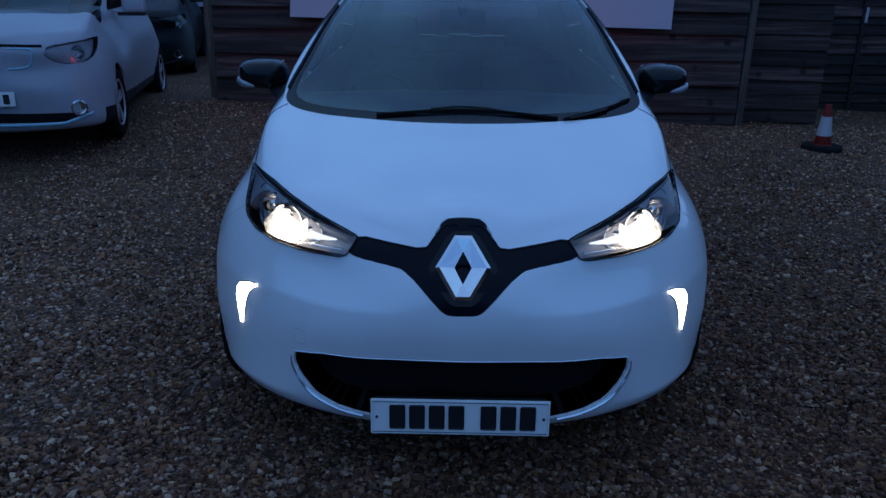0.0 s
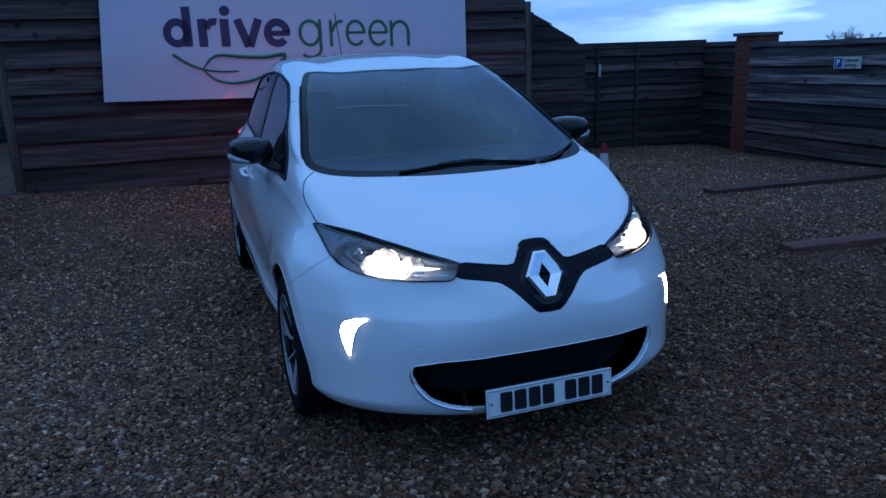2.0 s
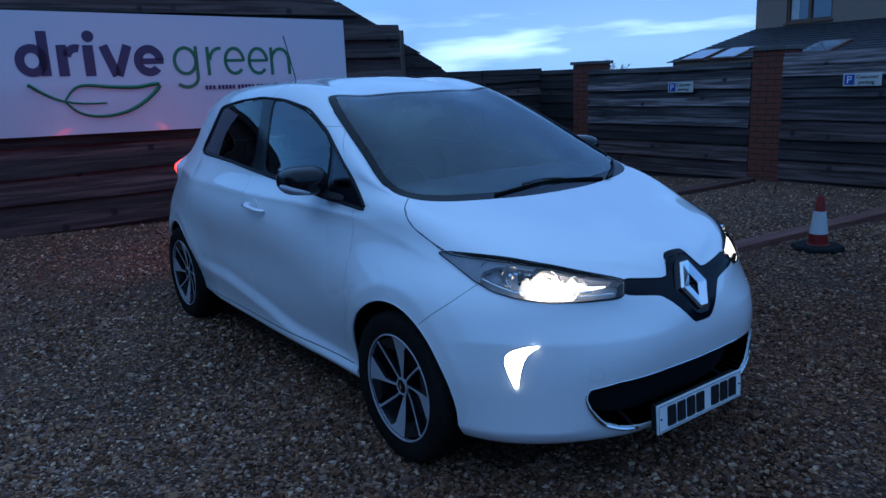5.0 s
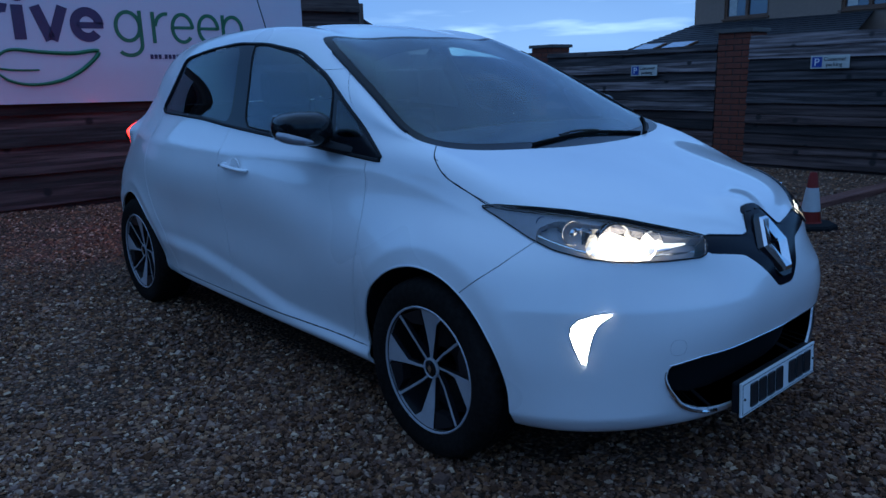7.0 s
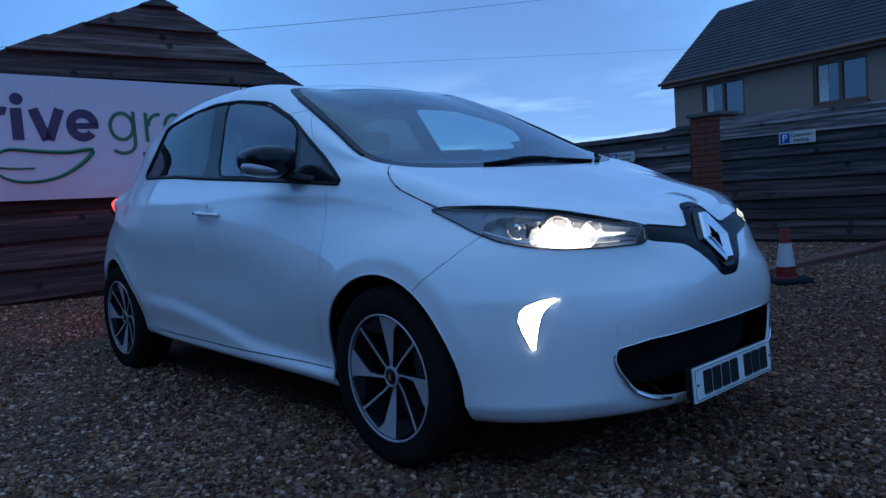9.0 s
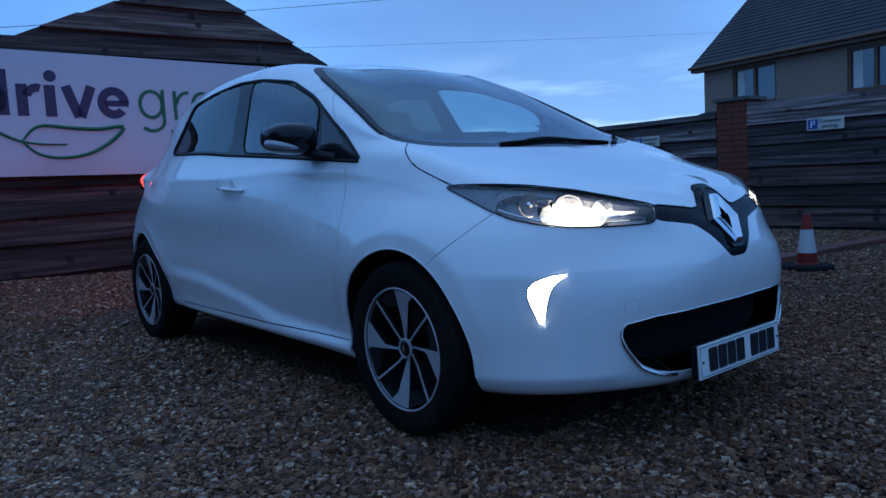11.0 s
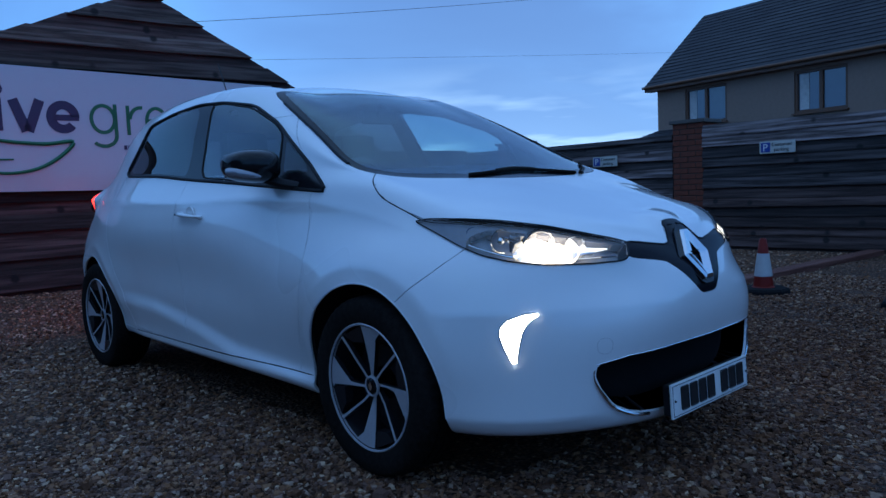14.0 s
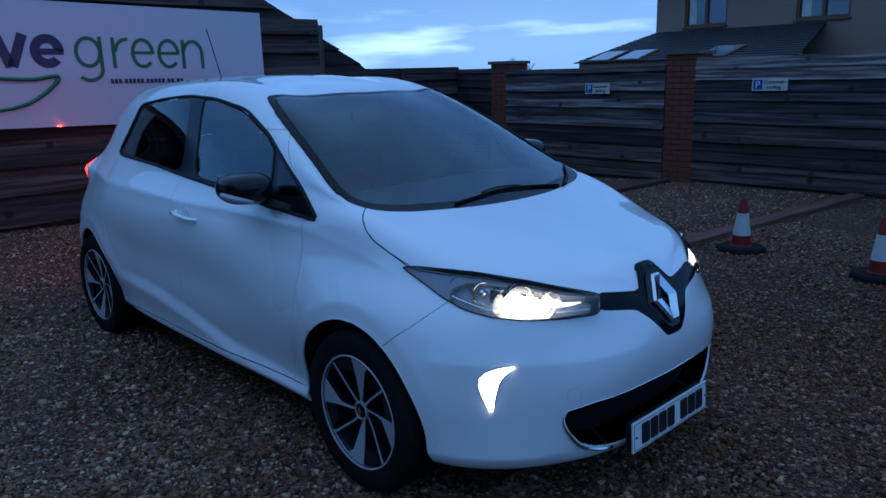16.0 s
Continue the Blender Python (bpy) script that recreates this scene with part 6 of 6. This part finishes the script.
def seat_mesh(w, h):
    bm = box((w, 0.50, 0.16), (0, -0.1, 0.06), 0.05)
    box((w, 0.14, h), (0, 0.16, 0.10 + h / 2), 0.05, Matrix.Rotation(radians(-12), 4, "X"), bm)
    me = bpy.data.meshes.new("seat")
    bm.to_mesh(me)
    bm.free()
    me.materials.append(M_SEAT)
    me.shade_smooth()
    return me


cabin()

# ---------------------------------------------------------------- house beyond the fence
HOUSE = Matrix(((-0.214, 0.977, 0, 25.78), (-0.977, -0.214, 0, 13.06), (0, 0, 1, 0), (0, 0, 0, 1)))


def roof_slope(name, corners, courses, mat, parent, label=""):
    """Overlapping courses of slates between an eave (a, b) and a ridge (c, d)."""
    a, b, c, d = (Vector(p) for p in corners)
    up = (b - a).cross(c - a).normalized()
    up = up if up.z > 0 else -up
    bm = bmesh.new()
    for k in range(courses):
        t0, t1 = k / courses, (k + 1.25) / courses
        p, q, r, s = a.lerp(c, t0), b.lerp(d, t0), b.lerp(d, min(t1, 1)), a.lerp(c, min(t1, 1))
        n = max(2, int((q - p).length / 0.3))
        for i in range(n):
            f0, f1 = (i + 0.012) / n, (i + 0.988) / n
            hgt = 0.022 + 0.006 * random.random()
            vs = [bm.verts.new(v) for v in (p.lerp(q, f0) + up * hgt, p.lerp(q, f1) + up * hgt, s.lerp(r, f1), s.lerp(r, f0), p.lerp(q, f0), p.lerp(q, f1))]
            bm.faces.new(vs[:4])
            bm.faces.new((vs[4], vs[5], vs[1], vs[0]))
    for quad in ((a, b, d, c),):
        bm.faces.new([bm.verts.new(v - up * 0.01) for v in quad])
    return part(name, bm, mat, parent, label)


def house():
    h = thing("house", HOUSE, "two-storey rendered house with a slate roof beyond the fence", "house")
    x0, x1, depth, eave = -1.45, 13.0, 6.9, 4.8
    wins = [(-0.02, 1.95, 3.02, 4.45), (4.72, 6.62, 2.97, 4.42), (9.3, 11.1, 3.0, 4.45)]
    # front wall in pieces round the openings
    xs = [x0] + [v for w in wins for v in w[:2]] + [x1]
    bm = bmesh.new()
    for i in range(0, len(xs), 2):
        box((xs[i + 1] - xs[i], 0.3, eave + 0.5), ((xs[i] + xs[i + 1]) / 2, 0.15, (eave - 0.5) / 2), bm=bm)
    for a, b, lo, hi in wins:
        box((b - a, 0.3, lo + 0.5), ((a + b) / 2, 0.15, (lo - 0.5) / 2), bm=bm)
        box((b - a, 0.3, eave - hi), ((a + b) / 2, 0.15, (eave + hi) / 2), bm=bm)
    bmesh.ops.remove_doubles(bm, verts=bm.verts, dist=1e-4)
    part("front_wall", bm, M_RENDER, h, "buff rendered wall")
    ridge = 8.0
    for x in (x0 + 0.15, x1 - 0.15):
        part("end_wall", prism([(0.3, -0.5), (depth - 0.0, -0.5), (depth, eave), (depth / 2, ridge - 0.25), (0.3, eave)], 0.3, m=Matrix.Translation((x - 0.15, 0, 0)) @ Matrix(((0, 1, 0, 0), (1, 0, 0, 0), (0, 0, 1, 0), (0, 0, 0, 1)))), M_RENDER, h)
    part("back_wall", box((x1 - x0, 0.3, eave + 0.5), ((x0 + x1) / 2, depth - 0.15, (eave - 0.5) / 2)), M_RENDER, h)
    roof_slope("roof", [(x0 - 0.38, -0.38, eave - 0.06), (x1 + 0.4, -0.38, eave - 0.06), (x0 - 0.38, depth / 2, ridge), (x1 + 0.4, depth / 2, ridge)], 20, M_SLATE, h, "dark slate roof")
    roof_slope("roof", [(x1 + 0.4, depth + 0.38, eave - 0.06), (x0 - 0.38, depth + 0.38, eave - 0.06), (x1 + 0.4, depth / 2, ridge), (x0 - 0.38, depth / 2, ridge)], 20, M_SLATE, h)
    part("gutter", tube([(x0 - 0.4, -0.44, eave - 0.1), (x1 + 0.4, -0.44, eave - 0.1)], 0.06, 8), M_BROWN, h, "dark gutter")
    part("fascia", box((x1 - x0 + 0.7, 0.03, 0.2), ((x0 + x1) / 2, -0.36, eave - 0.17), 0.004), M_BROWN, h)
    part("soffit", box((x1 - x0 + 0.7, 0.36, 0.02), ((x0 + x1) / 2, -0.18, eave - 0.26), 0.004), M_BROWN, h)
    part("barge_board", tube([(x0 - 0.38, -0.38, eave - 0.12), (x0 - 0.38, depth / 2, ridge - 0.06)], 0.07, 6, flat=0.4), M_BROWN, h)
    for a, b, lo, hi in wins:
        w = part("window_frame", frame_bars(a, b, lo, hi), M_BROWN, h, "brown timber window frame")
        mid = (a + b) / 2
        for p, q in ((a + 0.09, mid - 0.07), (mid + 0.07, b - 0.09)):
            part("pane", box((q - p, 0.012, hi - lo - 0.2), ((p + q) / 2, 0.12, (lo + hi) / 2)), M_PANE, w, "dark pane mirroring the sky")
        part("sill", box((b - a + 0.1, 0.16, 0.06), (mid, -0.02, lo - 0.03), 0.006), M_BROWN, w)
        part("curtain", box((0.34, 0.02, hi - lo - 0.24), (a + 0.33, 0.108, (lo + hi) / 2), 0.004), M_CURTAIN, w, "pale drawn-back curtain")
    # lean-to with roof lights along the foot of the house
    top, low, out = 2.93, 1.78, 3.6
    roof_slope("lean_to_roof", [(-2.4, -out, low), (7.3, -out, low + 0.02), (-1.4, 0.0, top), (5.85, 0.0, top - 0.07)], 14, M_SLATE, h, "slate lean-to roof")
    part("lean_to_wall", box((9.4, 0.2, low + 0.56), (2.45, -out + 0.28, (low - 0.4) / 2)), M_RENDER, h)
    slope = math.atan2(top - low, out)
    for x in (-1.05, 0.45, 4.15):
        m = Matrix.Translation((x, -out * 0.85, low + (top - low) * 0.15 + 0.05)) @ Matrix.Rotation(slope, 4, "X")
        rl = part("roof_light", box((1.18, 1.15, 0.06), (0, 0, 0), 0.01), M_BROWN, h, "roof light mirroring the sky", m=m)
        part("pane", box((1.06, 1.02, 0.01), (0, 0, 0.036)), M_SKYPANE, rl)
    part("downpipe", tube([(7.98, -0.40, eave - 0.15), (7.98, -0.08, eave - 0.45), (7.98, -0.08, -0.3)], 0.045, 8), M_INK, h, "black downpipe", smooth=True)


def frame_bars(a, b, lo, hi):
    bm = bmesh.new()
    mid, w = (a + b) / 2, 0.1
    for x in (a + w / 2, mid, b - w / 2):
        box((w * (1.3 if x == mid else 1), 0.09, hi - lo), (x, 0.09, (lo + hi) / 2), 0.006, bm=bm, segments=1)
    for z in (lo + w / 2, hi - w / 2):
        box((b - a, 0.085, w), (mid, 0.09, z), 0.006, bm=bm, segments=1)
    return bm


M_SKYPANE = plain("roof_glass", (0.25, 0.27, 0.30), 0.06, 0.0, 1.0, 0.1, 3.0, spec=1.0)
house()


# ---------------------------------------------------------------- distance
def bare_tree(x, y, h, seed):
    r = random.Random(seed)
    t = thing("bare_tree", pose(x, y, -0.5), "leafless winter tree beyond the fence", "tree", "winter trees")
    trunk, twigs = bmesh.new(), bmesh.new()
    tube([(0, 0, 0), (0.05, 0, h * 0.25), (0.0, 0.05, h * 0.45)], [0.16, 0.13, 0.10], 7, trunk)

    def grow(p, d, length, rad, level):
        q = p + d * length
        tube([p, p.lerp(q, 0.5) + Vector((r.uniform(-1, 1), r.uniform(-1, 1), 0)) * length * 0.06, q], [rad, rad * 0.8, rad * 0.55], 5 if level < 2 else 3, trunk if level < 1 else twigs)
        if level < 4:
            for _ in range(r.choice((3, 3, 4))):
                nd_ = (d + Vector((r.uniform(-1, 1), r.uniform(-1, 1), r.uniform(-0.25, 0.7))) * 0.85).normalized()
                grow(p.lerp(q, r.uniform(0.55, 1.0)), nd_, length * r.uniform(0.55, 0.8), rad * 0.55, level + 1)
    for k in range(4):
        a = k * 1.6 + r.random()
        grow(Vector((0, 0.03, h * r.uniform(0.3, 0.45))), Vector((math.cos(a) * 0.7, math.sin(a) * 0.7, 0.8)).normalized(), h * 0.24, 0.07, 0)
    part("trunk", trunk, M_BARK, t)
    part("crown", twigs, M_BARK, t, "bare twigs")


bare_tree(49.8, 43.0, 3.6, 4)
bare_tree(53.2, 44.0, 3.4, 7)


def cable(p, q, sag, thick=0.012):
    p, q = Vector(p), Vector(q)
    pts = [p.lerp(q, k / 24) - Vector((0, 0, sag * 4 * (k / 24) * (1 - k / 24))) for k in range(25)]
    tagged(part("overhead_cable", tube(pts, thick, 5), M_INK), "thin overhead cable crossing the sky", "cable")


cable((2.0, 31.0, 7.2), (60.0, 29.0, 17.6), 0.5)
cable((5.0, 31.0, 6.5), (66.0, 31.0, 12.5), 0.1, 0.007)


# ---------------------------------------------------------------- parked cars beyond
def boxy(p):
    """The hatchback's lines drawn up into a taller, squarer car."""
    x, y, z = p
    st = lambda a, b, v: float(smooth_step(a, b, v))
    turn = math.atan2(x / 0.87, -min(y, 0) / 0.8) if (x or y) else 0
    k = 1 + 0.15 * math.sin(2 * turn) ** 2 * (1 - st(-0.1, 0.25, y)) * st(0.0, 0.2, x)
    x, y = x * k, y * (k if y < 0 else 1)
    lift = 0.10 * st(0.62, 0.86, z) * (1 - st(0.1, 1.0, y)) + 0.06 * st(0.9, 1.4, z)
    blunt = 0.07 * st(0.60, 0.80, z) * (1 - st(-0.6, 0.0, y))
    return (min(x * (1.03 + 0.09 * st(0.95, 1.3, z)), 0.90), y - blunt, z * 1.01 + lift)


BOXY_LINES = [[boxy(p) for p in line] for line in BODY_LINES]
BOXY_DAYLIGHT = rounded([(0.40, 1.10), (0.8, 1.11), (1.4, 1.13), (2.3, 1.16), (2.27, 1.45), (1.88, 1.50), (1.35, 1.49), (1.06, 1.44), (0.72, 1.30)], 2, 0.12)
BOXY_LAMP = rounded([(-0.029, 0.865), (-0.06, 0.79), (0.0, 0.742), (0.074, 0.716), (0.27, 0.728), (0.37, 0.775), (0.427, 0.824), (0.525, 0.91), (0.42, 0.907), (0.185, 0.889)], 2, 0.15)
BOXY_STEPS = [
    # the body is black along its foot, behind the front corner
    ("cladding", "side", [(-0.52, 0.1), (-0.52, 0.345), (-0.2, 0.345), (0.5, 0.33), (4, 0.34), (4, 0.1)], lambda c: c[..., 1] > -0.56),
    ("lower_intake", "front", [(-0.2, 0.345), (0.60, 0.34), (0.76, 0.33), (0.77, 0.305), (0.60, 0.265), (-0.2, 0.262)], lambda c: c[..., 1] < -0.4),
    ("nose_panel", "front", rounded([(-0.2, 0.845), (0.41, 0.845), (0.44, 0.82), (0.39, 0.69), (-0.2, 0.685)], 2, 0.15), lambda c: c[..., 1] < -0.5),
    ("lamp", "corner", BOXY_LAMP, lambda c: (c[..., 1] < 0.0) & (c[..., 0] > 0.25)),
    ("windscreen", "top", [(x * 1.14, y + 0.05 if y > 0.4 else y - 0.12) for x, y in SCREEN], lambda c: c[..., 2] > 0.95),
    ("pane", "side", BOXY_DAYLIGHT, lambda c: c[..., 0] > 0.46),
    ("none", "side", ARCH_F, lambda c: c[..., 0] > 0.5),
    ("none", "side", ARCH_R, lambda c: c[..., 0] > 0.5),
]
BOXY_HALF, BOXY_LABEL = paint_by_outline(BOXY_LINES, BOXY_STEPS, 240, 100, False)
BOXY_BODY = whole_surface(BOXY_HALF, BOXY_LABEL)


def parked_car(m, paint, label, trim):
    rim_mat = M_ALLOY_DARK if paint is M_DARKCAR else M_ALLOY
    c = thing("parked_car", m, label, "car", "parked cars")
    put("body_shell", panel_mesh("body_shell", ["body_shell"], paint, gap=0.0, lip=0.02, body=BOXY_BODY), c)
    for nm, lb, mat in (("windscreen", "windscreen", M_THIN), ("lower_intake", "lower_intake", M_INNER), ("nose_panel", "nose_panel", paint), ("cladding", "cladding", M_PLASTIC)):
        put(nm, panel_mesh(nm, [lb], mat, gap=0.001, lip=0.01, body=BOXY_BODY), c)
    pick = ~np.isin(BOXY_BODY[4], ["none", "windscreen", "pane", "lamp"])
    put("inner_liner", mesh_of("inner_liner", BOXY_BODY[0] - 0.02 * BOXY_BODY[2], [f for f in (list(dict.fromkeys(f)) for f in BOXY_BODY[1][pick].tolist()) if len(f) > 2], M_INNER, True), c)
    part("cabin_floor", box((1.4, 2.8, 0.05), (0, 1.4, 0.75), 0.02), M_INNER, c)
    for sd in (1, -1):
        put("side_window", panel_mesh("side_window", ["pane"], M_THIN, sd, gap=0.001, lip=0.008, body=BOXY_BODY), c)
        lamp = put("headlamp", panel_mesh("headlamp", ["lamp"], M_LENS, sd, gap=0.001, lip=0.01, body=BOXY_BODY), c, "unlit headlamp")
        put("lamp_bed", panel_mesh("lamp_bed", ["lamp"], M_INNER if paint is M_DARKCAR else M_HOUSING, sd, gap=0.001, lip=-0.044, sink=0.05, body=BOXY_BODY), lamp)
        ways = Vector((sd * 0.4, -0.9, 0)).to_track_quat("Z", "Y").to_matrix().to_4x4()
        for x, y, z, r in ((0.72, -0.60, 0.80, 0.058), (0.585, -0.69, 0.795, 0.05)):
            part("reflector", lathe([(0.015, -0.03), (r * 0.6, -0.024), (r * 0.9, -0.01), (r, 0.0), (r * 1.05, -0.03)], 24), M_CHROME, lamp, smooth=True, m=Matrix.Translation((sd * x, y, z)) @ ways)
        part("fog_lamp", lathe([(0.062, -0.02), (0.064, 0.012), (0.052, 0.014), (0.044, -0.004), (0.0, -0.01)], 28), M_CHROME, c, "round fog lamp", smooth=True, m=Matrix.Translation((sd * 0.700, -0.722, 0.372)) @ ways)
        surface_strip("lower_trim", [(0.02 + 0.76 * k / 12, float(np.interp(k, [0, 9, 12], [0.240, 0.255, 0.32]))) for k in range(13)], "front", 0.014, trim, c, sd, closed=False, label="pale blue lower trim" if trim is M_TRIM_BLUE else "", body=BOXY_BODY)
        surface_strip("panel_trim", [p for p in rounded([(-0.2, 0.845), (0.41, 0.845), (0.44, 0.82), (0.39, 0.69), (-0.2, 0.685)], 2, 0.15) if p[0] >= 0], "front", 0.008, trim, c, sd, closed=False, body=BOXY_BODY)
        bm = bmesh.new()
        box((0.21, 0.11, 0.15), (sd * 0.99, 0.57, 1.15), 0.04, bm=bm, segments=3)
        box((0.12, 0.06, 0.03), (sd * 0.86, 0.56, 1.09), 0.01, bm=bm)
        mir = part("door_mirror", bm, paint, c, smooth=True)
        part("mirror_base", box((0.25, 0.10, 0.035), (sd * 0.965, 0.575, 1.068), 0.012), M_PLASTIC, mir, "black lower half of the mirror", smooth=True)
        for wy in (0.0, 2.588):
            w = part("wheel", lathe([(0.19, -0.08), (0.24, -0.1), (0.29, -0.095), (0.313, -0.07), (0.315, 0.07), (0.29, 0.095), (0.24, 0.1), (0.205, 0.085), (0.20, 0.06), (0.02, 0.03)], 40, "x"), M_RUBBER, c, "black tyre", smooth=True, m=pose(sd * 0.785, wy, 0.312, 0, 0, 0 if sd > 0 else 180))
            part("rim", lathe([(0.208, 0.084), (0.21, 0.09), (0.2, 0.093), (0.19, 0.08)], 40, "x"), rim_mat, w, smooth=True)
            for k in range(5):
                bm = bmesh.new()
                a = radians(72 * k + 18)
                ring = [(0.03, -0.5), (0.20, -0.20), (0.20, 0.20), (0.03, 0.5)]
                top = [bm.verts.new((0.075, r * math.cos(a + d), r * math.sin(a + d))) for r, d in ring]
                low_ = [bm.verts.new((0.05, r * math.cos(a + d), r * math.sin(a + d))) for r, d in ring]
                bm.faces.new(top)
                for i in range(4):
                    bm.faces.new((top[i], low_[i], low_[(i + 1) % 4], top[(i + 1) % 4]))
                part("spoke", bm, rim_mat, w)
    # a teal price card behind the windscreen
    card, rows_ = bmesh.new(), []
    for k in range(7):
        rows_.append([card.verts.new(on_surface("top", 0.04 + 0.48 * k / 6, 0.04 + 0.30 * q / 3, 1, rise, BOXY_BODY)) for rise in (-0.020, -0.024) for q in range(4)])
    for p, q in zip(rows_, rows_[1:]):
        for a in (0, 1, 2, 4, 5, 6):
            card.faces.new((p[a], p[a + 1], q[a + 1], q[a]))
        for a, b in ((0, 4), (3, 7)):
            card.faces.new((p[a], p[b], q[b], q[a]))
    for p in (rows_[0], rows_[-1]):
        card.faces.new((p[0], p[1], p[2], p[3], p[7], p[6], p[5], p[4]))
    part("price_card", card, M_CARD, c, "teal card behind the windscreen")
    part("number_plate", box((0.52, 0.012, 0.111), (0, -0.822, 0.46), 0.003), M_PLATE, c, "white plate with dark bars")
    for k in range(6):
        part("plate_bar", box((0.045, 0.003, 0.075), (-0.2 + 0.08 * k, -0.830, 0.46)), M_INK, c)
    part("bonnet_edge", tube([on_surface("front", abs(u), 0.872 - 0.02 * abs(u), 1 if u >= 0 else -1, 0.0, BOXY_BODY) for u in np.linspace(-0.50, 0.50, 21)], 0.012, 6), M_INNER, c)


parked_car(pose(-3.883, 4.003, float(ground_z(-3.9, 4.4)) - 0.01, 0, 0, 12), M_PEARL, "white upright hatchback parked in the row, lamps off", M_TRIM_BLUE)
parked_car(pose(-4.70, 8.7, 0.17, 0, 0, 14), M_DARKCAR, "dark hatchback parked behind the white car", M_DARKCAR)
